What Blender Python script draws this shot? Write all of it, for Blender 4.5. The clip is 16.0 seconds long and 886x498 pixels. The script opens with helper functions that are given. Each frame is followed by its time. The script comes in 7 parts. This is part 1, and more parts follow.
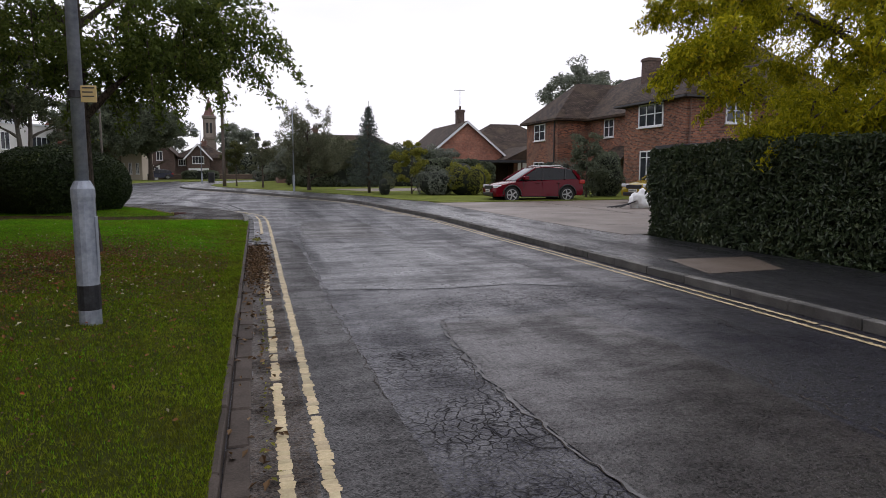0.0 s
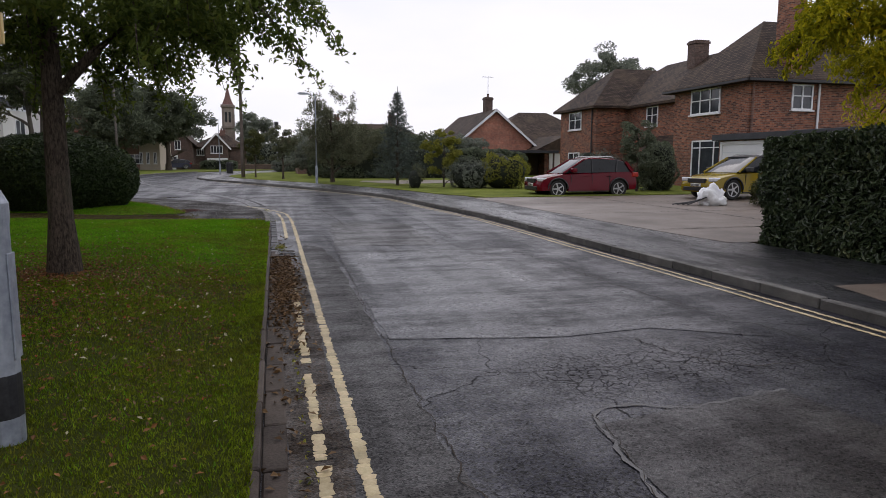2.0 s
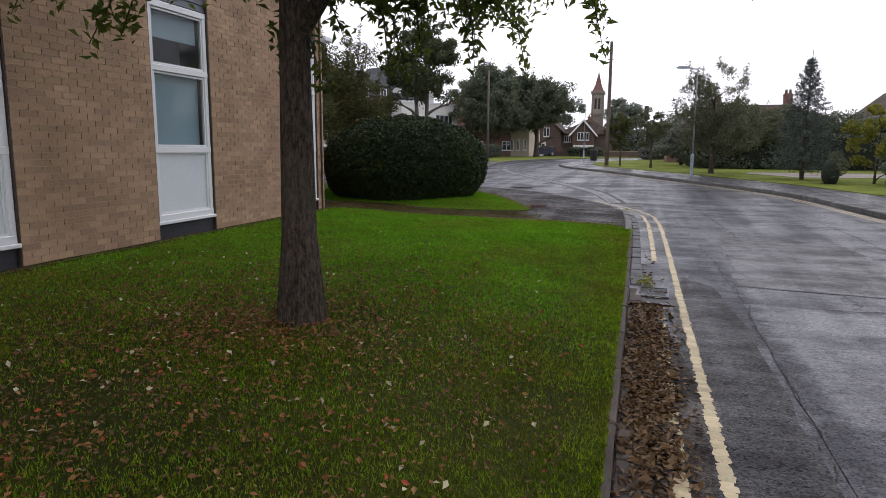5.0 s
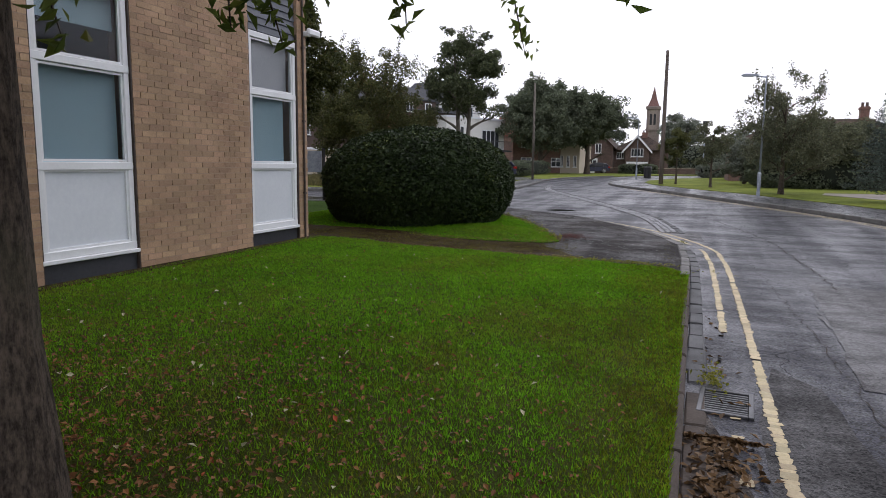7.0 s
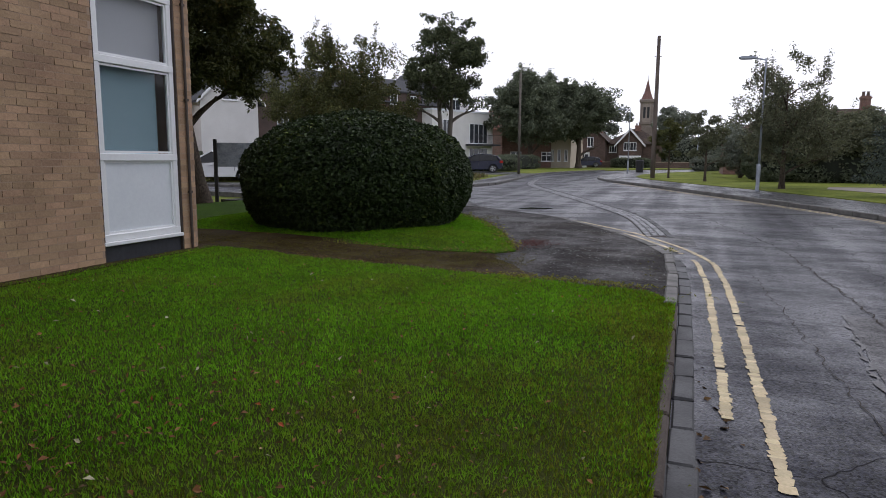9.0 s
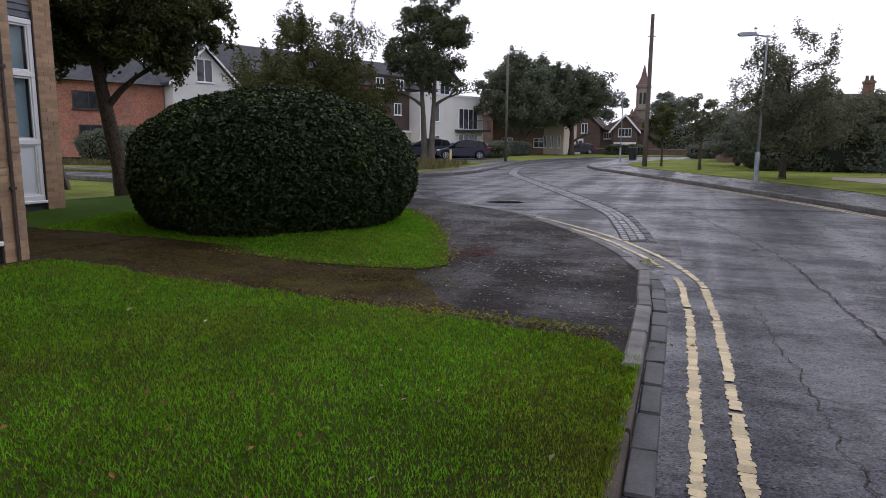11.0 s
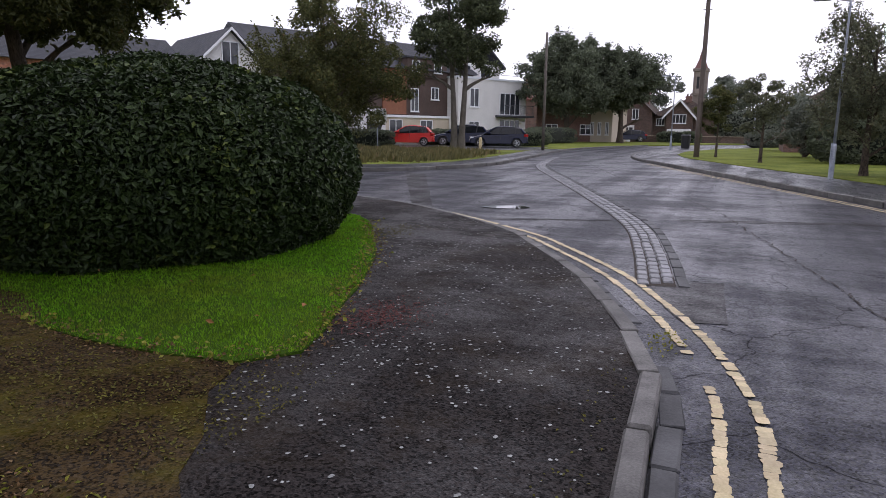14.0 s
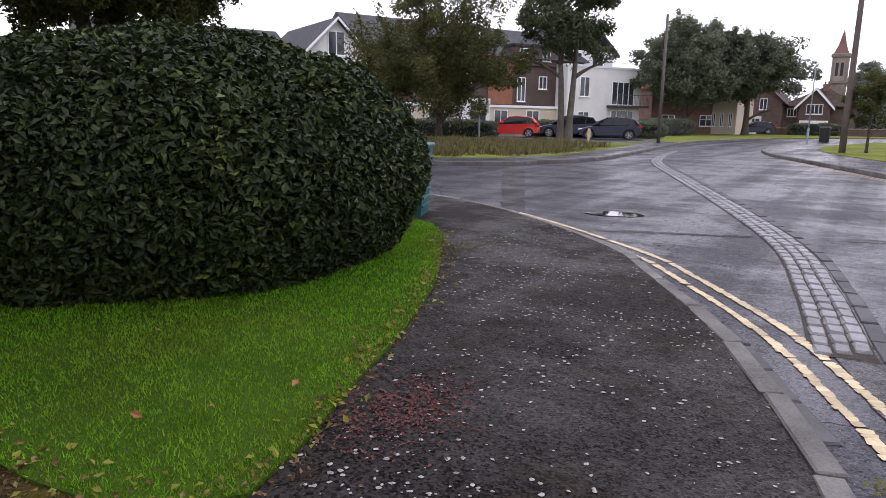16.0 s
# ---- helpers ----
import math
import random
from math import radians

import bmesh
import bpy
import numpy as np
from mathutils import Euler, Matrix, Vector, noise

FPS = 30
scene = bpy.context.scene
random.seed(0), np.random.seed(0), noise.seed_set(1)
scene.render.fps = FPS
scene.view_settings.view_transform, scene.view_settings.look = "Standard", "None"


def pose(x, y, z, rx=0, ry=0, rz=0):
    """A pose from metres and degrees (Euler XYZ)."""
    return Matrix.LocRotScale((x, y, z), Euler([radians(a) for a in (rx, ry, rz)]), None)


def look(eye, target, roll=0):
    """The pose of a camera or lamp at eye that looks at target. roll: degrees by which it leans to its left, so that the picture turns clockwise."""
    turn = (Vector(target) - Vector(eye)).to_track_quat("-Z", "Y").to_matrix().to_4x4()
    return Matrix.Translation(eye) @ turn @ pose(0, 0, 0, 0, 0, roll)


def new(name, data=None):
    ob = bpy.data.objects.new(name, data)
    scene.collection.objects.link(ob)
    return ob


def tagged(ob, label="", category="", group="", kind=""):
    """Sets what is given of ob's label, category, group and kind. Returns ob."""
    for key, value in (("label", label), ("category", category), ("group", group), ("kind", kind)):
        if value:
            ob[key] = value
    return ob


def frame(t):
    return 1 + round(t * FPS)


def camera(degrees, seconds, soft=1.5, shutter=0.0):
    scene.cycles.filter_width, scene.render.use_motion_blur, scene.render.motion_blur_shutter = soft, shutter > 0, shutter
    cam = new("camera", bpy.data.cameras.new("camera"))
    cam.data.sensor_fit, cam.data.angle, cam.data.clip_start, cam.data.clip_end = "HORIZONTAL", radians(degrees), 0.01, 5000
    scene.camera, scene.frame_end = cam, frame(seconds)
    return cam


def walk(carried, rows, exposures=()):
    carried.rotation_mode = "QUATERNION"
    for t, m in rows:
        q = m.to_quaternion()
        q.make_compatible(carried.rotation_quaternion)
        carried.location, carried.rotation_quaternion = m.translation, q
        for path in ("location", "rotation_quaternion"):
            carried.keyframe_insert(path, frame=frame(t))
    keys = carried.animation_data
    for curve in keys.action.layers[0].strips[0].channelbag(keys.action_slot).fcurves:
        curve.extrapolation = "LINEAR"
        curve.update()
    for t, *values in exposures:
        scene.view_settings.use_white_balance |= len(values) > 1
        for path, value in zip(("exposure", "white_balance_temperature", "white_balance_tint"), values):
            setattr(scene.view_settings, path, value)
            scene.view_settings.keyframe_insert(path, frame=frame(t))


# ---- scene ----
cam = camera(68.0, 16.0, soft=0.78)
METRES, EYE, TILT, LEAN, TURN = 20.0, 1.5, 0.0, 0.0, -15.8
ROWS = [
    (0.0, 0.0, 0.0, 0.0, 0.0, -6.7, -0.01),
    (0.5, -0.0109, 0.0361, 0.0014, 0.08, -6.99, 0.01),
    (1.0, -0.0231, 0.0668, 0.0014, 1.09, -7.01, -0.05),
    (1.5, -0.0336, 0.0985, 0.0009, 1.45, -7.34, 0.06),
    (2.0, -0.0422, 0.1313, 0.0028, 1.52, -7.56, -0.14),
    (2.5, -0.0529, 0.1657, 0.0024, 2.17, -7.85, -0.13),
    (3.0, -0.0612, 0.1989, 0.0018, 2.67, -8.05, -0.06),
    (3.5, -0.0727, 0.2312, 0.0003, 3.88, -8.2, -0.06),
    (4.0, -0.0841, 0.2653, 0.0005, 5.68, -8.43, -0.02),
    (4.5, -0.0922, 0.2999, 0.0024, 18.23, -8.6, -0.3),
    (5.0, -0.1032, 0.3356, 0.0015, 32.37, -8.79, -0.37),
    (7.5, -0.1518, 0.4974, 0.0023, 37.05, -7.37, -0.47),
    (8.0, -0.1597, 0.5285, 0.0, 37.16, -7.44, -0.18),
    (8.5, -0.1686, 0.5587, -0.0017, 37.23, -7.56, -0.37),
    (9.0, -0.1758, 0.5905, -0.0013, 36.44, -7.84, -0.31),
    (11.5, -0.2072, 0.731, 0.0, 36.22, -9.22, -0.5),
    (12.0, -0.2141, 0.7594, 0.0007, 36.62, -9.47, -0.72),
    (12.5, -0.2234, 0.789, 0.0004, 37.62, -9.83, -0.66),
    (13.0, -0.2286, 0.8156, 0.0005, 38.34, -9.93, -0.43),
    (13.5, -0.2353, 0.8413, 0.0017, 39.57, -10.28, -0.62),
    (14.0, -0.2452, 0.8667, 0.0034, 40.55, -10.28, -0.68),
    (14.5, -0.2528, 0.8925, 0.0035, 41.32, -10.53, -0.71),
    (15.0, -0.2649, 0.9152, 0.0013, 42.53, -10.86, -0.6),
    (15.5, -0.2818, 0.9314, 0.0016, 44.81, -11.01, -0.72),
    (16.0, -0.2991, 0.9429, 0.003, 49.79, -11.18, -0.83),
]
walk(cam, [(t, pose(0, 0, EYE, TILT, LEAN, TURN) @ pose(METRES * x, METRES * y, METRES * z, 90 + pitch, roll, yaw)) for t, x, y, z, yaw, pitch, roll in ROWS],
     exposures=((0.0, 0.12, 6480, 17), (2.0, 0.05, 6480, 17), (4.0, -0.03, 6480, 16), (4.5, 0.12, 6450, 16), (5.0, 0.45, 6400, 17), (7.5, 0.48, 6300, 17), (8.2, 0.32, 6250, 17), (9.0, 0.27, 6250, 17), (12.0, 0.34, 6200, 22), (14.0, 0.42, 6200, 23), (15.2, 0.48, 6200, 23), (16.0, 0.88, 6300, 24)))

# ---- world and light ----
from mathutils.geometry import delaunay_2d_cdt
from collections import namedtuple

world = bpy.data.worlds.new("overcast_sky")
scene.world = world
world.use_nodes = True
wt = world.node_tree
wt.nodes.clear()
sky = wt.nodes.new("ShaderNodeTexSky")
sky.sky_type, sky.sun_disc, sky.sun_elevation, sky.sun_rotation = "NISHITA", False, radians(48), radians(25)
wco = wt.nodes.new("ShaderNodeTexCoord")
wmap = wt.nodes.new("ShaderNodeMapping")
wmap.inputs["Scale"].default_value = (1.0, 1.0, 3.5)
wno = wt.nodes.new("ShaderNodeTexNoise")
wno.inputs["Scale"].default_value, wno.inputs["Detail"].default_value = 1.6, 5
wra = wt.nodes.new("ShaderNodeValToRGB")
wra.color_ramp.elements[0].position, wra.color_ramp.elements[0].color = 0.32, (0.80, 0.85, 0.92, 1)
wra.color_ramp.elements[1].position, wra.color_ramp.elements[1].color = 0.66, (0.99, 1.0, 1.04, 1)
wbg = wt.nodes.new("ShaderNodeBackground")
wbg2 = wt.nodes.new("ShaderNodeBackground")
wmix = wt.nodes.new("ShaderNodeMixShader")
wout = wt.nodes.new("ShaderNodeOutputWorld")
wbg.inputs["Strength"].default_value = 0.10
wbg2.inputs["Strength"].default_value = 1.0
wmix.inputs[0].default_value = 0.93
wt.links.new(wco.outputs["Generated"], wmap.inputs["Vector"])
wt.links.new(wmap.outputs["Vector"], wno.inputs["Vector"])
wt.links.new(wno.outputs["Fac"], wra.inputs["Fac"])
wt.links.new(sky.outputs["Color"], wbg.inputs["Color"])
wt.links.new(wra.outputs["Color"], wbg2.inputs["Color"])
wt.links.new(wbg.outputs[0], wmix.inputs[1])
wt.links.new(wbg2.outputs[0], wmix.inputs[2])
wt.links.new(wmix.outputs[0], wout.inputs["Surface"])
sun_data = bpy.data.lights.new("sun", "SUN")
sun_data.energy, sun_data.angle, sun_data.color = 0.35, radians(30), (1.0, 0.97, 0.93)
sun = new("sun", sun_data)
sun.matrix_world = look((20, 40, 50), (0, 0, 0))


# ---- materials ----
def nodes_of(name):
    m = bpy.data.materials.new(name)
    m.use_nodes = True
    nt = m.node_tree
    bsdf = nt.nodes["Principled BSDF"]
    return m, nt, bsdf


def add(nt, kind, **values):
    n = nt.nodes.new(kind)
    for k, v in values.items():
        n.inputs[k].default_value = v
    return n


def ramp(nt, source, stops):
    n = nt.nodes.new("ShaderNodeValToRGB")
    els = n.color_ramp.elements
    while len(els) < len(stops):
        els.new(0.5)
    for e, (p, c) in zip(els, stops):
        e.position, e.color = p, (*c, 1) if len(c) == 3 else c
    nt.links.new(source, n.inputs["Fac"])
    return n.outputs["Color"]


def mixc(nt, fac, a, b, mode="MIX"):
    n = nt.nodes.new("ShaderNodeMix")
    n.data_type, n.blend_type = "RGBA", mode
    for sock, v in ((n.inputs[0], fac), (n.inputs[6], a), (n.inputs[7], b)):
        if isinstance(v, (int, float)):
            sock.default_value = v
        elif isinstance(v, tuple):
            sock.default_value = (*v, 1)
        else:
            nt.links.new(v, sock)
    return n.outputs[2]


def maths(nt, op, a, b=0.0, clamp=False):
    n = nt.nodes.new("ShaderNodeMath")
    n.operation, n.use_clamp = op, clamp
    for sock, v in ((n.inputs[0], a), (n.inputs[1], b)):
        if isinstance(v, (int, float)):
            sock.default_value = v
        else:
            nt.links.new(v, sock)
    return n.outputs[0]


def place(nt):
    return nt.nodes.new("ShaderNodeNewGeometry").outputs["Position"]


def noisy(nt, vec, scale, detail=4, rough=0.6):
    n = add(nt, "ShaderNodeTexNoise", Scale=scale, Detail=detail, Roughness=rough)
    nt.links.new(vec, n.inputs["Vector"])
    return n.outputs["Fac"]


def bump(nt, bsdf, height, strength, dist=0.01):
    b = add(nt, "ShaderNodeBump", Strength=strength, Distance=dist)
    nt.links.new(height, b.inputs["Height"])
    nt.links.new(b.outputs["Normal"], bsdf.inputs["Normal"])


def surface(name, dark, light, big=0.8, fine=40.0, rough=0.7, bumps=0.3, dist=0.004, metal=0.0, vary=0.0, gloss=0.0, island=False, coat=0.0, spec=0.5):
    """A surface of two tones: large stains, fine grain, uneven gloss, and a change from piece to piece."""
    m, nt, bsdf = nodes_of(name)
    p = place(nt)
    a, b = noisy(nt, p, big), noisy(nt, p, fine, 3)
    f = maths(nt, "ADD", maths(nt, "MULTIPLY", a, 0.6), maths(nt, "MULTIPLY", b, 0.4))
    col = ramp(nt, f, [(0.32, dark), (0.68, light)])
    if vary:
        if island:
            r = nt.nodes.new("ShaderNodeNewGeometry").outputs["Random Per Island"]
        else:
            r = nt.nodes.new("ShaderNodeObjectInfo").outputs["Random"]
        h = add(nt, "ShaderNodeHueSaturation")
        nt.links.new(col, h.inputs["Color"])
        nt.links.new(maths(nt, "ADD", maths(nt, "MULTIPLY", r, 2 * vary), 1 - vary), h.inputs["Value"])
        nt.links.new(maths(nt, "ADD", maths(nt, "MULTIPLY", maths(nt, "FRACT", maths(nt, "MULTIPLY", r, 7.3)), 0.06 * vary), 0.5 - 0.03 * vary), h.inputs["Hue"])
        col = h.outputs["Color"]
    nt.links.new(col, bsdf.inputs["Base Color"])
    rr = maths(nt, "ADD", maths(nt, "MULTIPLY", a, -gloss), rough + gloss * 0.5)
    nt.links.new(rr, bsdf.inputs["Roughness"])
    bsdf.inputs["Metallic"].default_value = metal
    bsdf.inputs["Coat Weight"].default_value = coat
    bsdf.inputs["Specular IOR Level"].default_value = spec
    if bumps:
        bump(nt, bsdf, b, bumps, dist)
    return m


def leafy(name, dark, light, tip=None, rough=0.45, trans=0.25, spec=0.2, tired=None, clump=0.0):
    """Leaves: each island takes its own tone; a part of the light passes through."""
    m, nt, bsdf = nodes_of(name)
    r = nt.nodes.new("ShaderNodeNewGeometry").outputs["Random Per Island"]
    p = place(nt)
    stops = [(0.1, dark), (0.75, light)] + ([(0.96, tip)] if tip else [])
    col = ramp(nt, maths(nt, "ADD", maths(nt, "MULTIPLY", r, 0.6), maths(nt, "MULTIPLY", noisy(nt, p, 0.9, 2), 0.4)), stops)
    if tired:
        worn = maths(nt, "ADD", noisy(nt, p, 0.45, 3), maths(nt, "MULTIPLY", maths(nt, "SUBTRACT", noisy(nt, p, 3.5, 3), 0.5), 0.6))
        col = mixc(nt, ramp(nt, worn, [(0.45, (0, 0, 0)), (0.72, (0.8, 0.8, 0.8))]), col, tired)
    if clump:
        tuft = maths(nt, "ADD", maths(nt, "MULTIPLY", noisy(nt, p, 17.0, 3, 0.75), 0.7), maths(nt, "MULTIPLY", noisy(nt, p, 2.2, 4, 0.7), 0.3))
        col = mixc(nt, 1.0, col, ramp(nt, tuft, [(0.40, (1 - clump,) * 3), (0.60, (1 + 0.7 * clump,) * 3)]), "MULTIPLY")
    nt.links.new(col, bsdf.inputs["Base Color"])
    bsdf.inputs["Roughness"].default_value = rough
    bsdf.inputs["Specular IOR Level"].default_value = spec
    tr = nt.nodes.new("ShaderNodeBsdfTranslucent")
    nt.links.new(col, tr.inputs["Color"])
    mx = nt.nodes.new("ShaderNodeMixShader")
    mx.inputs[0].default_value = trans
    nt.links.new(bsdf.outputs[0], mx.inputs[1])
    nt.links.new(tr.outputs[0], mx.inputs[2])
    nt.links.new(mx.outputs[0], nt.nodes["Material Output"].inputs["Surface"])
    return m


def brickwork(name, a, b, mortar, w=0.225, h=0.075, rough=0.85):
    """Brick courses for walls that stay far off; runs along x and y alike."""
    m, nt, bsdf = nodes_of(name)
    p = place(nt)
    sep = nt.nodes.new("ShaderNodeSeparateXYZ")
    nt.links.new(p, sep.inputs[0])
    com = nt.nodes.new("ShaderNodeCombineXYZ")
    nt.links.new(maths(nt, "ADD", sep.outputs[0], sep.outputs[1]), com.inputs[0])
    nt.links.new(sep.outputs[2], com.inputs[1])
    t = nt.nodes.new("ShaderNodeTexBrick")
    t.inputs["Scale"].default_value = 1.0
    t.inputs["Mortar Size"].default_value, t.inputs["Brick Width"].default_value, t.inputs["Row Height"].default_value = 0.010, w, h
    t.inputs["Color1"].default_value, t.inputs["Color2"].default_value, t.inputs["Mortar"].default_value = (*a, 1), (*b, 1), (*mortar, 1)
    nt.links.new(com.outputs[0], t.inputs["Vector"])
    st = ramp(nt, noisy(nt, p, 0.7), [(0.3, (0.72, 0.70, 0.70)), (0.7, (1.15, 1.1, 1.08))])
    pr = ramp(nt, noisy(nt, p, 9.0, 2), [(0.35, (0.75, 0.72, 0.72)), (0.65, (1.2, 1.15, 1.1))])
    col = mixc(nt, 1.0, mixc(nt, 1.0, t.outputs["Color"], st, "MULTIPLY"), pr, "MULTIPLY")
    nt.links.new(col, bsdf.inputs["Base Color"])
    bsdf.inputs["Roughness"].default_value = rough
    bump(nt, bsdf, t.outputs["Fac"], -0.4, 0.006)
    return m


def tiled(name, a, b, gauge=0.11, moss=(0.10, 0.10, 0.05)):
    """Roof tiles in courses up the slope."""
    m, nt, bsdf = nodes_of(name)
    p = place(nt)
    sep = nt.nodes.new("ShaderNodeSeparateXYZ")
    nt.links.new(p, sep.inputs[0])
    com = nt.nodes.new("ShaderNodeCombineXYZ")
    nt.links.new(maths(nt, "ADD", sep.outputs[0], sep.outputs[1]), com.inputs[0])
    nt.links.new(sep.outputs[2], com.inputs[1])
    t = nt.nodes.new("ShaderNodeTexBrick")
    t.inputs["Scale"].default_value = 1.0
    t.inputs["Mortar Size"].default_value, t.inputs["Brick Width"].default_value, t.inputs["Row Height"].default_value = 0.02, 0.17, gauge * 0.9
    t.inputs["Color1"].default_value, t.inputs["Color2"].default_value, t.inputs["Mortar"].default_value = (*a, 1), (*b, 1), (a[0] * 0.5, a[1] * 0.5, a[2] * 0.5, 1)
    nt.links.new(com.outputs[0], t.inputs["Vector"])
    col = mixc(nt, ramp(nt, noisy(nt, p, 0.9, 6), [(0.45, (0, 0, 0)), (0.75, (0.7, 0.7, 0.7))]), t.outputs["Color"], moss)
    nt.links.new(col, bsdf.inputs["Base Color"])
    bsdf.inputs["Roughness"].default_value, bsdf.inputs["Specular IOR Level"].default_value = 0.75, 0.2
    bump(nt, bsdf, t.outputs["Fac"], -0.8, 0.02)
    return m


def asphalt(name, dark, light, wet, cracks=0.0, spots=None, dirt=None, dry=0.30, spec=0.5, patchy=1.0, bands=(0.8, 1.5), film=0.0, grit=0.8):
    """Worn asphalt: stone grain, damp patches with more gloss and sheen painted as paler colour, and a web of cracks
    where it has broken up.
    """
    m, nt, bsdf = nodes_of(name)
    p = place(nt)
    grain = add(nt, "ShaderNodeTexVoronoi", Scale=85.0)
    nt.links.new(p, grain.inputs["Vector"])
    stain = noisy(nt, p, 0.55, 6, 0.65)
    stretch = add(nt, "ShaderNodeMapping", Scale=(*bands, 1.0))
    nt.links.new(p, stretch.inputs["Vector"])
    lane = add(nt, "ShaderNodeMapping", Scale=(1.25, 0.06, 1.0))
    nt.links.new(p, lane.inputs["Vector"])
    damp = maths(nt, "ADD", maths(nt, "MULTIPLY", noisy(nt, stretch.outputs[0], 1.0, 8, 0.75), 0.62), maths(nt, "MULTIPLY", noisy(nt, lane.outputs[0], 1.0, 3), 0.38))
    mid = noisy(nt, p, 14.0, 3)
    f = maths(nt, "ADD", maths(nt, "MULTIPLY", grain.outputs["Distance"], 0.55), maths(nt, "MULTIPLY", stain, 0.5))
    f = maths(nt, "ADD", f, maths(nt, "MULTIPLY", maths(nt, "SUBTRACT", mid, 0.5), 0.3))
    chip = add(nt, "ShaderNodeTexVoronoi", Scale=75.0)
    nt.links.new(p, chip.inputs["Vector"])
    chip_tone = nt.nodes.new("ShaderNodeSeparateColor")
    nt.links.new(chip.outputs["Color"], chip_tone.inputs[0])
    f = maths(nt, "ADD", f, maths(nt, "MULTIPLY", maths(nt, "SUBTRACT", chip_tone.outputs[0], 0.5), grit))
    col = ramp(nt, f, [(0.25, dark), (0.75, light)])
    # Painted sheen: base colour goes lighter on glossy patches, darker on dull ones.
    col = mixc(nt, 1.0, col, ramp(nt, damp, [(0.44, (1 + 0.45 * patchy,) * 3), (0.56, (1 - 0.5 * patchy,) * 3)]), "MULTIPLY")
    broken = None
    height = maths(nt, "ADD", maths(nt, "ADD", grain.outputs["Distance"], chip_tone.outputs[1]), maths(nt, "MULTIPLY", mid, 0.6))
    if cracks:
        warp = nt.nodes.new("ShaderNodeTexNoise")
        warp.inputs["Scale"].default_value = 3.0
        nt.links.new(p, warp.inputs["Vector"])
        wv = nt.nodes.new("ShaderNodeVectorMath")
        wv.operation = "SCALE"
        wv.inputs["Scale"].default_value = 0.30
        nt.links.new(warp.outputs["Color"], wv.inputs[0])
        av = nt.nodes.new("ShaderNodeVectorMath")
        nt.links.new(p, av.inputs[0])
        nt.links.new(wv.outputs[0], av.inputs[1])
        vor = add(nt, "ShaderNodeTexVoronoi", Scale=12.0)
        vor.feature = "DISTANCE_TO_EDGE"
        nt.links.new(av.outputs[0], vor.inputs["Vector"])
        line = ramp(nt, vor.outputs["Distance"], [(0.012, (1, 1, 1)), (0.07, (0, 0, 0))])
        vor2 = add(nt, "ShaderNodeTexVoronoi", Scale=0.5)
        vor2.feature = "DISTANCE_TO_EDGE"
        nt.links.new(av.outputs[0], vor2.inputs["Vector"])
        line2 = ramp(nt, vor2.outputs["Distance"], [(0.0, (1, 1, 1)), (0.004, (0, 0, 0))])
        area = ramp(nt, noisy(nt, p, 0.33, 2), [(0.64, (0, 0, 0)), (0.76, (0.5, 0.5, 0.5))])
        for cx, cy, rad in spots or ():
            d = nt.nodes.new("ShaderNodeVectorMath")
            d.operation = "DISTANCE"
            d.inputs[1].default_value = (cx, cy, 0)
            nt.links.new(p, d.inputs[0])
            near = maths(nt, "SUBTRACT", 1.6, maths(nt, "DIVIDE", d.outputs["Value"], rad), True)
            area = mixc(nt, 1.0, area, near, "LIGHTEN")
        web = mixc(nt, 1.0, mixc(nt, 1.0, line, area, "MULTIPLY"), line2, "LIGHTEN")
        fac = maths(nt, "MULTIPLY", web, cracks)
        broken = fac
        col = mixc(nt, fac, col, (0.012, 0.011, 0.011))
        height = maths(nt, "SUBTRACT", height, maths(nt, "MULTIPLY", fac, 3.0))
    if dirt:
        col = mixc(nt, ramp(nt, noisy(nt, p, 1.7, 6, 0.7), [(0.5, (0, 0, 0)), (0.72, (0.8, 0.8, 0.8))]), col, dirt)
    nt.links.new(col, bsdf.inputs["Base Color"])
    rg = ramp(nt, damp, [(0.44, (wet, wet, wet)), (0.56, (wet + dry, wet + dry, wet + dry))])
    rg = maths(nt, "ADD", rg, maths(nt, "MULTIPLY", maths(nt, "SUBTRACT", mid, 0.5), 0.25), True)
    nt.links.new(rg, bsdf.inputs["Roughness"])
    sp = ramp(nt, damp, [(0.44, (spec, spec, spec)), (0.56, (spec * 0.35, spec * 0.35, spec * 0.35))])
    big_chip = add(nt, "ShaderNodeTexVoronoi", Scale=30.0)
    nt.links.new(p, big_chip.inputs["Vector"])
    big_tone = nt.nodes.new("ShaderNodeSeparateColor")
    nt.links.new(big_chip.outputs["Color"], big_tone.inputs[0])
    glint = maths(nt, "ADD", maths(nt, "MULTIPLY", maths(nt, "POWER", chip_tone.outputs[2], 2.0), 1.5), maths(nt, "MULTIPLY", big_tone.outputs[0], 0.5))
    sp = maths(nt, "MULTIPLY", sp, maths(nt, "ADD", glint, 0.20))
    if broken:
        sp = maths(nt, "MULTIPLY", sp, maths(nt, "SUBTRACT", 1.0, broken, True))
    nt.links.new(sp, bsdf.inputs["Specular IOR Level"])
    bump(nt, bsdf, height, 0.5, 0.0055)
    if film:
        wetness = ramp(nt, damp, [(0.40, (film, film, film)), (0.62, (film * 0.35,) * 3)])
        wetness = maths(nt, "MULTIPLY", wetness, maths(nt, "ADD", maths(nt, "MULTIPLY", chip_tone.outputs[1], 1.3), 0.35), True)
        if broken:
            wetness = maths(nt, "MULTIPLY", wetness, maths(nt, "SUBTRACT", 1.0, broken, True))
        nt.links.new(wetness, bsdf.inputs["Coat Weight"])
